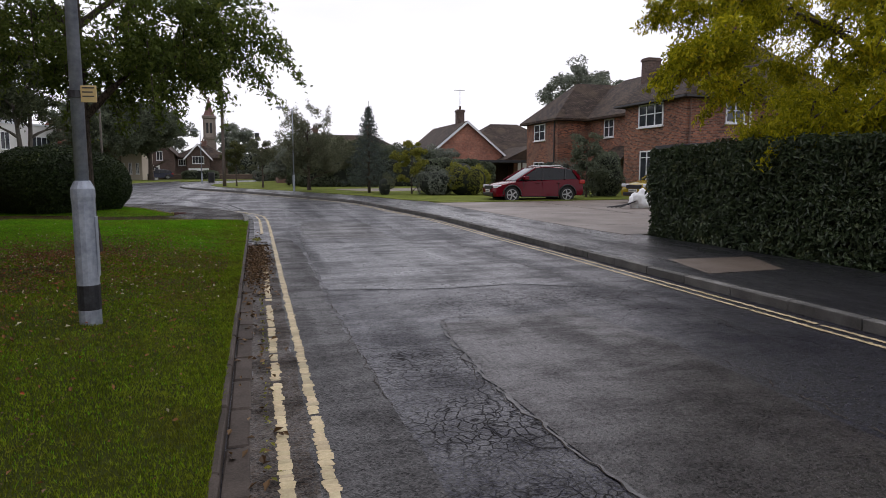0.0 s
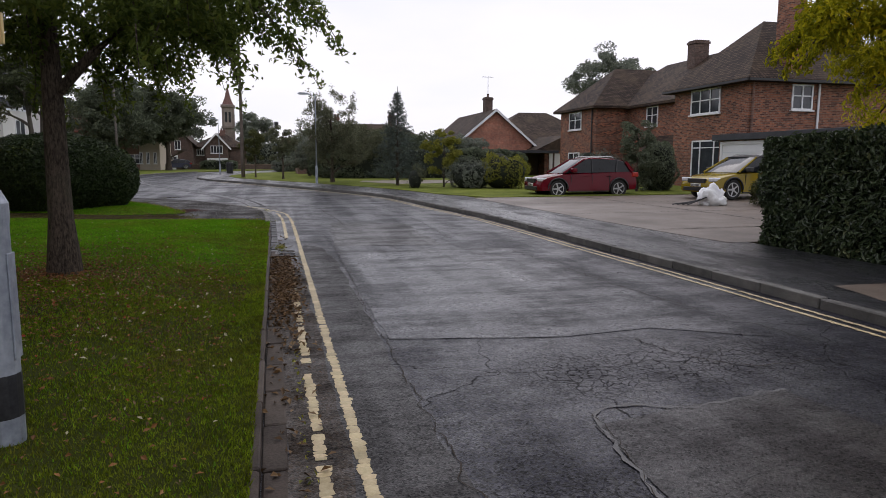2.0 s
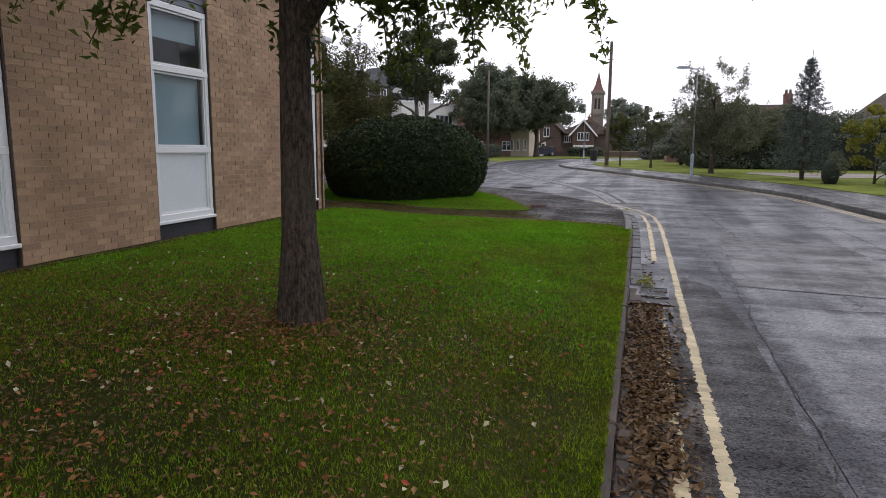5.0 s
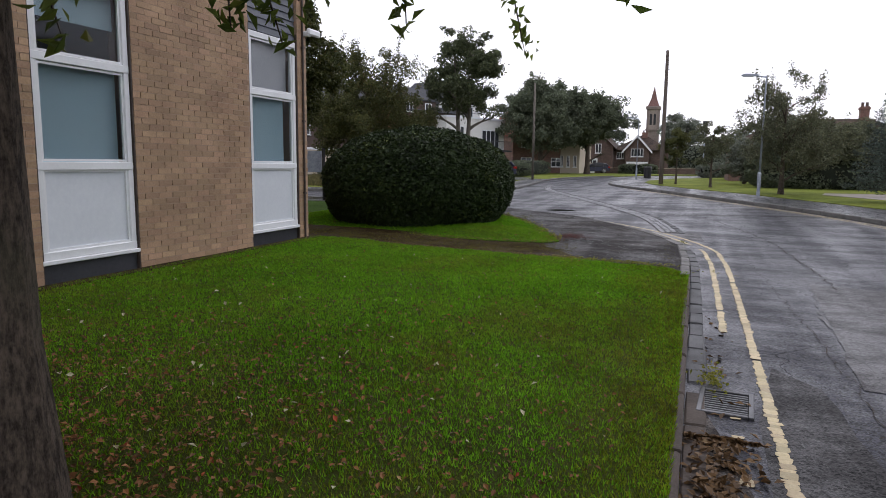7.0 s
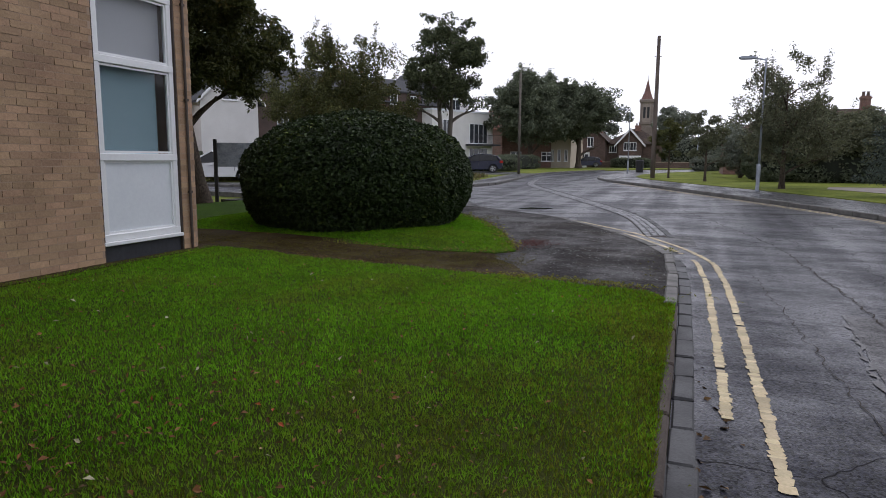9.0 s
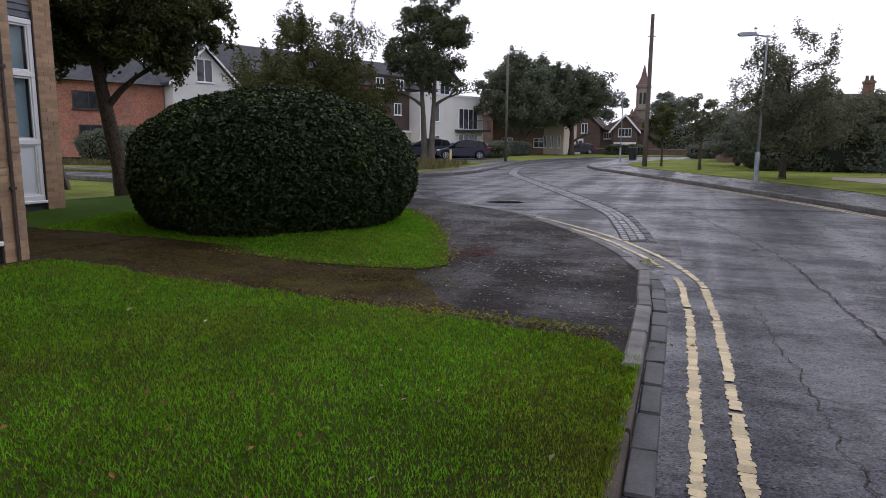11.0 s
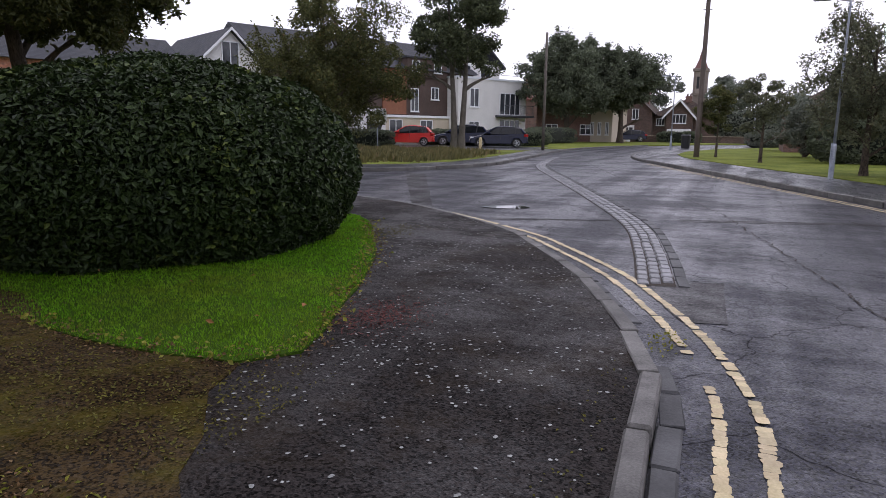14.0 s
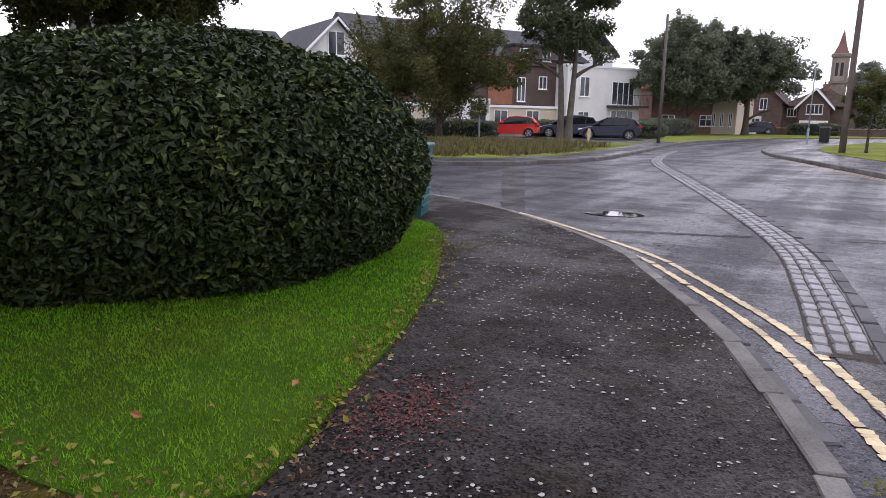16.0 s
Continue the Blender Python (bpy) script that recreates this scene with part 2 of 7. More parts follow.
        bsdf.inputs["Coat Roughness"].default_value, bsdf.inputs["Coat IOR"].default_value = 0.30, 1.33
    return m


def barky(name, dark, light):
    """Bark: upright ridges and fissures with fine grain and green-grey stains."""
    m, nt, bsdf = nodes_of(name)
    p = place(nt)
    tall = add(nt, "ShaderNodeMapping", Scale=(1.0, 1.0, 0.30))
    nt.links.new(p, tall.inputs["Vector"])
    ridge, fine, stain = noisy(nt, tall.outputs[0], 42.0, 5, 0.7), noisy(nt, p, 70.0, 3), noisy(nt, p, 2.2, 4)
    f = maths(nt, "ADD", maths(nt, "MULTIPLY", ridge, 0.7), maths(nt, "ADD", maths(nt, "MULTIPLY", fine, 0.15), maths(nt, "MULTIPLY", stain, 0.15)))
    col = ramp(nt, f, [(0.40, dark), (0.60, light)])
    col = mixc(nt, ramp(nt, stain, [(0.55, (0, 0, 0)), (0.75, (0.5, 0.5, 0.5))]), col, (0.055, 0.058, 0.034))
    nt.links.new(col, bsdf.inputs["Base Color"])
    bsdf.inputs["Roughness"].default_value, bsdf.inputs["Specular IOR Level"].default_value = 0.85, 0.2
    bump(nt, bsdf, ridge, 0.9, 0.028)
    return m


MAT = dict(
    road=asphalt("worn_wet_asphalt", (0.003, 0.003, 0.004), (0.031, 0.031, 0.045), 0.30, 0.9, [(1.15, 4.9, 0.55), (1.25, 3.6, 0.5), (1.3, 2.4, 0.4), (2.2, 7.1, 0.5), (2.9, 7.15, 0.55), (3.6, 7.1, 0.5)], None, 0.22, 0.22, 0.3, (0.6, 1.0), 0.50, 1.5),
    road_pale=asphalt("smooth_wet_asphalt", (0.005, 0.005, 0.006), (0.040, 0.041, 0.054), 0.26, 0.2, None, None, 0.30, 0.26, 0.6, (0.55, 1.3), 0.66, 1.3),
    grass_far=leafy("far_grass_blade", (0.045, 0.070, 0.012), (0.11, 0.15, 0.035), (0.17, 0.16, 0.06), 0.6, 0.3),
    gutter_leaf=leafy("wet_gutter_leaf", (0.045, 0.025, 0.011), (0.17, 0.100, 0.045), (0.36, 0.27, 0.15), 0.5, 0.05),
    gutter_dirt=asphalt("silted_gutter", (0.010, 0.007, 0.005), (0.050, 0.036, 0.026), 0.5, 0.2, None, (0.040, 0.026, 0.016)),
    road_edge=asphalt("rough_dark_asphalt", (0.005, 0.005, 0.005), (0.054, 0.050, 0.050), 0.40, 0.25, None, None, 0.2, 0.14, 0.4, (0.8, 1.5), 0.3),
    road_patch=asphalt("asphalt_repair", (0.006, 0.006, 0.006), (0.043, 0.037, 0.038), 0.32, 0.3, None, None, 0.22, 0.18, 0.3, (0.8, 1.5), 0.5),
    pavement=asphalt("pavement_asphalt", (0.006, 0.006, 0.008), (0.040, 0.040, 0.045), 0.24, 0.3, None, None, 0.36, 0.22, 0.5, (0.8, 0.5), 0.7),
    corner_pavement=asphalt("lichen_spotted_asphalt", (0.004, 0.0034, 0.003), (0.034, 0.029, 0.027), 0.45, 0.2, None, (0.026, 0.018, 0.010), 0.2, 0.13, 0.08),
    moss_path=asphalt("mossy_asphalt_path", (0.010, 0.007, 0.004), (0.055, 0.036, 0.015), 0.75, 0.3, None, (0.075, 0.064, 0.008), 0.2, 0.10, 0.3),
    drive=surface("concrete_drive", (0.070, 0.052, 0.040), (0.20, 0.155, 0.125), 0.5, 22, 0.5, 0.4, 0.004, gloss=0.5),
    kerb=surface("weathered_concrete_kerb", (0.060, 0.058, 0.054), (0.20, 0.192, 0.18), 3.5, 70, 0.7, 0.5, 0.004, vary=0.18, gloss=0.2, spec=0.25),
    channel=surface("damp_concrete_channel", (0.026, 0.026, 0.027), (0.080, 0.080, 0.082), 2.0, 60, 0.55, 0.5, 0.004, vary=0.18, gloss=0.3, spec=0.25),
    edging=surface("stained_concrete_edging", (0.036, 0.028, 0.023), (0.105, 0.084, 0.070), 3.0, 60, 0.75, 0.5, 0.004, vary=0.15, spec=0.2),
    sett=surface("granite_sett", (0.085, 0.085, 0.088), (0.23, 0.23, 0.238), 5.0, 60, 0.42, 0.5, 0.004, vary=0.25, gloss=0.2),
    soil=surface("dark_soil", (0.015, 0.011, 0.008), (0.05, 0.036, 0.025), 1.5, 30, 0.9, 0.8, 0.02),
    yellow=surface("worn_yellow_paint", (0.33, 0.26, 0.13), (0.62, 0.51, 0.31), 2.0, 60, 0.55, 0.4, 0.004, vary=0.22, island=True),
    lawn=surface("lawn_base", (0.024, 0.029, 0.007), (0.072, 0.084, 0.017), 0.5, 60, 0.85, 0.9, 0.03, spec=0.05),
    grass=leafy("grass_blade", (0.052, 0.080, 0.005), (0.240, 0.320, 0.018), (0.36, 0.31, 0.06), 0.6, 0.45, 0.08, (0.150, 0.125, 0.024), 0.5),
    lawn_fresh=surface("fresh_lawn_base", (0.022, 0.050, 0.005), (0.060, 0.115, 0.012), 0.6, 60, 0.85, 0.9, 0.03, spec=0.05),
    grass_fresh=leafy("fresh_grass_blade", (0.060, 0.165, 0.006), (0.210, 0.500, 0.018), (0.38, 0.40, 0.08), 0.6, 0.5, 0.08, (0.17, 0.225, 0.020), 0.42),
    far_grass=surface("rough_ground_grass", (0.050, 0.078, 0.012), (0.215, 0.235, 0.050), 0.6, 7, 0.9, 0.8, 0.05, spec=0.05),
    bark=barky("brown_bark", (0.024, 0.018, 0.014), (0.125, 0.098, 0.076)),
    pale_bark=surface("grey_bark", (0.07, 0.06, 0.05), (0.17, 0.15, 0.125), 3.0, 26, 0.85, 0.9, 0.03),
    leaf_near=leafy("dark_green_leaf", (0.042, 0.070, 0.014), (0.155, 0.200, 0.040), (0.28, 0.23, 0.04), 0.45, 0.6),
    leaf_brown=leafy("dark_olive_brown_leaf", (0.024, 0.032, 0.011), (0.090, 0.100, 0.030), (0.17, 0.095, 0.03), 0.45, 0.3),
    leaf_deep=leafy("dark_matt_leaf", (0.034, 0.046, 0.024), (0.115, 0.135, 0.066), None, 0.5, 0.35),
    leaf_gold=leafy("yellow_green_leaf", (0.115, 0.145, 0.008), (0.52, 0.47, 0.018), (0.78, 0.50, 0.012), 0.5, 0.45, 0.1),
    # Deep green lifted paler: some distance haze is mixed into this colour.
    leaf_dark=leafy("deep_green_leaf", (0.060, 0.076, 0.052), (0.175, 0.200, 0.130), None, 0.5, 0.35),
    # Distance haze painted into the leaf: pale, greyed green.
    leaf_far=leafy("haze_paled_leaf", (0.105, 0.120, 0.105), (0.225, 0.245, 0.190), None, 0.6, 0.35),
    # Bronze tone also lifted a little for distance haze.
    leaf_plum=leafy("bronze_leaf", (0.065, 0.074, 0.050), (0.180, 0.188, 0.110), (0.16, 0.10, 0.05), 0.5, 0.4),
    leaf_autumn=leafy("olive_autumn_leaf", (0.034, 0.044, 0.016), (0.120, 0.125, 0.042), (0.20, 0.09, 0.035), 0.5, 0.4),
    leaf_lime=leafy("lime_leaf", (0.085, 0.100, 0.016), (0.32, 0.31, 0.05), None, 0.5, 0.4),
    needle=leafy("blue_green_needle", (0.045, 0.062, 0.056), (0.125, 0.155, 0.135), None, 0.6, 0.1),
    leaf_hedge=leafy("glossy_hedge_leaf", (0.008, 0.016, 0.005), (0.034, 0.056, 0.015), (0.160, 0.190, 0.032), 0.50, 0.08, 0.2),
    leaf_laurel=leafy("dark_laurel_leaf", (0.018, 0.034, 0.016), (0.074, 0.102, 0.044), (0.17, 0.16, 0.07), 0.36, 0.18, 0.4),
    # Shade between the leaves, put into a near-black core colour.
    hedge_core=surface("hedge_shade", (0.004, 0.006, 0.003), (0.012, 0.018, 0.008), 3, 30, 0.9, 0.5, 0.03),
    fallen=leafy("fallen_leaf", (0.060, 0.028, 0.012), (0.28, 0.125, 0.045), (0.52, 0.43, 0.21), 0.6, 0.1),
    pale_leaf=leafy("pale_dry_leaf", (0.26, 0.22, 0.12), (0.55, 0.50, 0.34), None, 0.6, 0.1),
    red_leaf=leafy("red_fallen_leaf", (0.20, 0.030, 0.018), (0.42, 0.09, 0.035), None, 0.5, 0.1),
    galv=surface("galvanised_steel", (0.20, 0.225, 0.27), (0.46, 0.495, 0.56), 4.0, 24, 0.5, 0.15, 0.002, metal=0.35, gloss=0.2),
    black_band=surface("peeling_black_paint", (0.004, 0.004, 0.005), (0.045, 0.045, 0.052), 9, 40, 0.5, 0.3, 0.002),
    sign=surface("pale_yellow_sign", (0.55, 0.40, 0.16), (0.66, 0.50, 0.24), 3, 30, 0.4, 0.0),
    ink=surface("dark_ink", (0.03, 0.03, 0.03), (0.05, 0.05, 0.05), 3, 30, 0.5, 0.0),
    pole_wood=surface("weathered_pole_timber", (0.055, 0.042, 0.034), (0.14, 0.11, 0.09), 1.2, 20, 0.8, 0.5, 0.01),
    brick_red=brickwork("red_brickwork", (0.070, 0.026, 0.020), (0.36, 0.140, 0.075), (0.22, 0.17, 0.135)),
    brick_orange=brickwork("orange_brickwork", (0.34, 0.135, 0.090), (0.46, 0.195, 0.130), (0.34, 0.23, 0.175)),
    brick_far=brickwork("far_brickwork", (0.14, 0.075, 0.058), (0.22, 0.125, 0.10), (0.17, 0.13, 0.11)),
    brick_dark=brickwork("dark_old_brickwork", (0.075, 0.050, 0.042), (0.14, 0.095, 0.078), (0.11, 0.09, 0.08)),
    brick_buff=surface("buff_brown_brick", (0.235, 0.145, 0.086), (0.44, 0.290, 0.178), 1.3, 45, 0.8, 0.5, 0.004, vary=0.2),
    brick_buff_rest=surface("buff_brown_brick_run", (0.235, 0.145, 0.086), (0.44, 0.290, 0.178), 1.3, 45, 0.8, 0.5, 0.004, vary=0.2, island=True),
    mortar=surface("grey_mortar", (0.27, 0.185, 0.13), (0.40, 0.29, 0.21), 1.5, 50, 0.9, 0.5, 0.004),
    roof_brown=tiled("brown_roof_tile", (0.026, 0.017, 0.013), (0.105, 0.068, 0.050), moss=(0.095, 0.066, 0.042)),
    roof_red=tiled("red_roof_tile", (0.20, 0.060, 0.042), (0.27, 0.085, 0.06), moss=(0.12, 0.07, 0.05)),
    slate=tiled("grey_slate", (0.050, 0.052, 0.060), (0.080, 0.084, 0.094), moss=(0.07, 0.07, 0.07)),
    white=surface("white_upvc", (0.70, 0.71, 0.72), (0.80, 0.81, 0.82), 1.2, 30, 0.35, 0.05, 0.002),
    panel=surface("white_infill_panel", (0.60, 0.63, 0.67), (0.70, 0.73, 0.76), 0.8, 20, 0.4, 0.05, 0.002),
    render_white=surface("white_render", (0.58, 0.57, 0.55), (0.72, 0.71, 0.69), 0.6, 20, 0.85, 0.2, 0.004),
    cream=surface("cream_render", (0.44, 0.37, 0.29), (0.55, 0.48, 0.38), 0.6, 20, 0.85, 0.2, 0.004),
    stone=surface("pale_tower_stone", (0.26, 0.21, 0.16), (0.42, 0.36, 0.28), 0.5, 4, 0.9, 0.4, 0.02),
    tower_stone=surface("weathered_tower_stone", (0.12, 0.095, 0.085), (0.24, 0.195, 0.17), 0.5, 4, 0.9, 0.4, 0.02),
    belfry_stone=surface("grey_buff_stone", (0.17, 0.138, 0.120), (0.30, 0.250, 0.215), 0.5, 4, 0.9, 0.4, 0.02),
    roof_spire=surface("weathered_spire_tile", (0.10, 0.050, 0.042), (0.19, 0.10, 0.085), 0.5, 4, 0.85, 0.4, 0.02),
    eroded=surface("eroded_asphalt_edge", (0.050, 0.049, 0.050), (0.17, 0.168, 0.168), 4.0, 50, 0.6, 0.6, 0.006),
    timber=surface("dark_timber_cladding", (0.045, 0.028, 0.022), (0.095, 0.062, 0.05), 0.6, 10, 0.75, 0.4, 0.01),
    timber_red=surface("red_cedar_cladding", (0.17, 0.060, 0.030), (0.28, 0.115, 0.06), 0.6, 10, 0.7, 0.4, 0.01),
    cladding=surface("blue_grey_cladding", (0.060, 0.068, 0.085), (0.095, 0.105, 0.125), 1.0, 20, 0.5, 0.1, 0.003),
    plinth=surface("dark_plinth_board", (0.020, 0.021, 0.026), (0.045, 0.047, 0.055), 1.5, 20, 0.6, 0.2, 0.004),
    brown_trim=surface("brown_frame_edge", (0.035, 0.024, 0.018), (0.07, 0.05, 0.04), 2, 20, 0.6, 0.2, 0.003),
    # Teal blind, its colour brightened to include the reflections on the panes.
    blind=surface("teal_roller_blind", (0.40, 0.60, 0.68), (0.50, 0.70, 0.78), 0.6, 25, 0.8, 0.1, 0.002),
    # Near-black: the gloom of rooms and openings put into the colour.
    dark=surface("interior_shade", (0.015, 0.016, 0.018), (0.03, 0.03, 0.034), 1, 10, 0.8, 0.0),
    black=surface("black_plastic", (0.012, 0.012, 0.013), (0.026, 0.026, 0.028), 3, 40, 0.45, 0.1, 0.002),
    rubber=surface("tyre_rubber", (0.010, 0.010, 0.010), (0.022, 0.022, 0.022), 6, 40, 0.8, 0.2, 0.003),
    alloy=surface("silver_alloy", (0.42, 0.42, 0.43), (0.55, 0.55, 0.56), 3, 40, 0.3, 0.0, metal=0.5),
    car_red=surface("dark_red_car_paint", (0.105, 0.002, 0.008), (0.125, 0.003, 0.011), 1.0, 30, 0.10, 0.0, spec=0.22),
    car_gold=surface("mustard_car_paint", (0.225, 0.160, 0.010), (0.27, 0.195, 0.016), 1.0, 30, 0.12, 0.0, spec=0.25),
    car_bright=surface("bright_red_car_paint", (0.52, 0.016, 0.012), (0.60, 0.03, 0.02), 1.0, 30, 0.3, 0.0, coat=0.2),
    car_navy=surface("navy_car_paint", (0.007, 0.010, 0.030), (0.012, 0.016, 0.040), 1.0, 30, 0.2, 0.0, spec=0.3),
    car_white=surface("white_car_paint", (0.62, 0.63, 0.64), (0.70, 0.71, 0.72), 1.0, 30, 0.25, 0.0, coat=1.0),
    lamp_red=surface("red_tail_lens", (0.35, 0.012, 0.010), (0.42, 0.02, 0.015), 3, 30, 0.15, 0.0),
    headlamp=surface("clear_headlamp_lens", (0.55, 0.56, 0.58), (0.70, 0.71, 0.73), 8, 40, 0.1, 0.0),
    plate=surface("white_plate", (0.66, 0.66, 0.62), (0.74, 0.74, 0.70), 3, 30, 0.4, 0.0),
    iron=surface("wet_cast_iron", (0.05, 0.05, 0.052), (0.12, 0.12, 0.125), 3, 40, 0.4, 0.3, 0.003, metal=0.6, gloss=0.2),
    bag=surface("white_woven_sack", (0.70, 0.71, 0.72), (0.88, 0.88, 0.88), 3, 40, 0.6, 0.3, 0.005),
    teal_bin=surface("teal_plastic_bin", (0.010, 0.075, 0.085), (0.018, 0.11, 0.12), 2, 30, 0.45, 0.1, 0.002),
    lichen=surface("pale_lichen", (0.14, 0.146, 0.142), (0.42, 0.43, 0.415), 8, 60, 0.85, 0.4, 0.003, vary=0.2, island=True),
    moss=surface("yellow_moss", (0.050, 0.048, 0.006), (0.125, 0.112, 0.010), 6, 60, 0.95, 0.9, 0.01),
    red_leafmould=surface("red_leaf_litter", (0.070, 0.022, 0.018), (0.15, 0.05, 0.042), 6, 60, 0.85, 0.8, 0.01),
    dry_flower=leafy("dry_flower_stem", (0.062, 0.062, 0.026), (0.165, 0.145, 0.06), (0.34, 0.17, 0.14), 0.7, 0.2),
)
gm, gnt, gb = nodes_of("window_glass")
gb.inputs["Base Color"].default_value = (0.02, 0.025, 0.03, 1)
gb.inputs["Roughness"].default_value, gb.inputs["Specular IOR Level"].default_value = 0.04, 0.8
gt = gnt.nodes.new("ShaderNodeBsdfTransparent")
gx = gnt.nodes.new("ShaderNodeMixShader")
gx.inputs[0].default_value = 0.78
gnt.links.new(gb.outputs[0], gx.inputs[1])
gnt.links.new(gt.outputs[0], gx.inputs[2])
gnt.links.new(gx.outputs[0], gnt.nodes["Material Output"].inputs["Surface"])
MAT["glass"] = gm
MAT["far_glass"] = surface("dark_window_glass", (0.02, 0.023, 0.028), (0.06, 0.066, 0.075), 0.8, 3, 0.06, 0.0)
MAT["car_glass"] = surface("tinted_car_glass", (0.006, 0.007, 0.008), (0.012, 0.014, 0.016), 0.8, 3, 0.05, 0.0)
MAT["car_glass"].node_tree.nodes["Principled BSDF"].inputs["Specular IOR Level"].default_value = 0.3
wm, wnt, wb = nodes_of("standing_water")
wb.inputs["Base Color"].default_value, wb.inputs["Roughness"].default_value = (0.02, 0.02, 0.022, 1), 0.03
MAT["water"] = wm


# ---- builders ----
def thing(name, label, category, at=None, group="", kind=""):
    ob = new(name)
    if at is not None:
        ob.matrix_world = at if isinstance(at, Matrix) else Matrix.Translation(at)
    return tagged(ob, label, category, group, kind)


def part(name, bm, material, parent=None, label="", smooth=False):
    """Links a bmesh as one mesh object under a thing or a part."""
    me = bpy.data.meshes.new(name)
    bmesh.ops.recalc_face_normals(bm, faces=bm.faces)
    bm.to_mesh(me)
    bm.free()
    if smooth:
        me.shade_smooth()
    if smooth == "creased":
        me.set_sharp_from_angle(angle=radians(38))
    me.materials.append(MAT[material])
    ob = new(name, me)
    if parent:
        ob.parent = parent
    if label:
        ob["label"] = label
    return ob


def mesh_part(name, verts, faces, material, parent=None, label="", smooth=False):
    """The same from arrays of vertices and faces, for large meshes."""
    me = bpy.data.meshes.new(name)
    verts, faces = np.asarray(verts, np.float32), np.asarray(faces, np.int32)
    n, k = faces.shape
    me.vertices.add(len(verts))
    me.vertices.foreach_set("co", verts.ravel())
    me.loops.add(n * k)
    me.loops.foreach_set("vertex_index", faces.ravel())
    me.polygons.add(n)
    me.polygons.foreach_set("loop_start", np.arange(0, n * k, k, dtype=np.int32))
    me.update(calc_edges=True)
    if smooth:
        me.shade_smooth()
    else:
        me.shade_flat()
    me.materials.append(MAT[material])
    ob = new(name, me)
    if parent:
        ob.parent = parent
    if label:
        ob["label"] = label
    return ob


def box(bm, x0, y0, z0, x1, y1, z1, bevel=0.0, m=None):
    r = bmesh.ops.create_cube(bm, size=1.0)
    mm = Matrix.Translation(((x0 + x1) / 2, (y0 + y1) / 2, (z0 + z1) / 2)) @ Matrix.Diagonal((x1 - x0, y1 - y0, z1 - z0, 1))
    bmesh.ops.transform(bm, matrix=(m @ mm) if m else mm, verts=r["verts"])
    if bevel:
        es = list({e for v in r["verts"] for e in v.link_edges})
        bmesh.ops.bevel(bm, geom=es, offset=bevel, segments=1, affect="EDGES")
    return bm


def boxed(*a, **k):
    return box(bmesh.new(), *a, **k)


def prism(profile, y0, y1, bm=None, m=None):
    """A profile in x and z, drawn out along y."""
    bm = bm or bmesh.new()
    lo = [bm.verts.new(m @ Vector((x, y0, z)) if m else (x, y0, z)) for x, z in profile]
    hi = [bm.verts.new(m @ Vector((x, y1, z)) if m else (x, y1, z)) for x, z in profile]
    n = len(profile)
    bm.faces.new(lo), bm.faces.new(hi[::-1])
    for i in range(n):
        bm.faces.new((lo[i], hi[i], hi[(i + 1) % n], lo[(i + 1) % n]))
    return bm


def lathe(bm, points, sides=16, m=None):
    """A turned form from (radius, height) points."""
    rings = []
    for r, z in points:
        rings.append([bm.verts.new((m or Matrix()) @ Vector((r * math.cos(2 * math.pi * i / sides), r * math.sin(2 * math.pi * i / sides), z))) for i in range(sides)])
    for a, b in zip(rings, rings[1:]):
        for i in range(sides):
            bm.faces.new((a[i], a[(i + 1) % sides], b[(i + 1) % sides], b[i]))
    bm.faces.new(rings[0][::-1]), bm.faces.new(rings[-1])
    return bm


def tube(bm, path, radii, sides=7):
    """A tapering limb along points."""
    rings = []
    for i, p in enumerate(path):
        d = (Vector(path[min(i + 1, len(path) - 1)]) - Vector(path[max(i - 1, 0)])).normalized()
        u = d.orthogonal().normalized()
        v = d.cross(u)
        rings.append([bm.verts.new(Vector(p) + radii[i] * (math.cos(2 * math.pi * k / sides) * u + math.sin(2 * math.pi * k / sides) * v)) for k in range(sides)])
    for a, b in zip(rings, rings[1:]):
        off = min(range(sides), key=lambda o: (a[0].co - b[o].co).length)
        for k in range(sides):
            bm.faces.new((a[k], a[(k + 1) % sides], b[(k + 1 + off) % sides], b[(k + off) % sides]))
    bm.faces.new(rings[-1])
    return bm


def rise(y):
    """The street climbs gently away from the start."""
    return 0.011 * min(max(0.0, y - 14.0), 26.0)


def soft(v):
    v = min(max(v, 0.0), 1.0)
    return v * v * (3 - 2 * v)


def corner_z(x, y):
    return 0.088 + rise(y) * 0.9 + 0.035 * min(max((-0.4 - x) / 2.5, 0), 1)


def lawn_z(x, y):
    z = 0.090 + 0.135 * soft((-0.3 - x) / 2.2) + 0.45 * rise(y) + 0.012 * noise.noise((x * 0.9, y * 0.9, 0))
    k = soft((y - 16.6) / 2.6) * soft((x + 6.0) / 2.4)
    return z * (1 - k) + (corner_z(x, y) + 0.012) * k


def moss_path_z(x, y):
    k = soft((x + 6.5) / 3.0)
    return (0.225 + 0.4 * rise(y)) * (1 - k) + (corner_z(x, y) + 0.006) * k if x < -2.0 else corner_z(x, y) + 0.006


def to_edge(x, y, ring):
    """The distance from a point to an outline."""
    p = Vector((x, y))
    best = 9.0
    for a, b in zip(ring, ring[1:] + ring[:1]):
        ab = b - a
        t = min(max((p - a).dot(ab) / ab.length_squared, 0), 1)
        best = min(best, (p - a - ab * t).length)
    return best


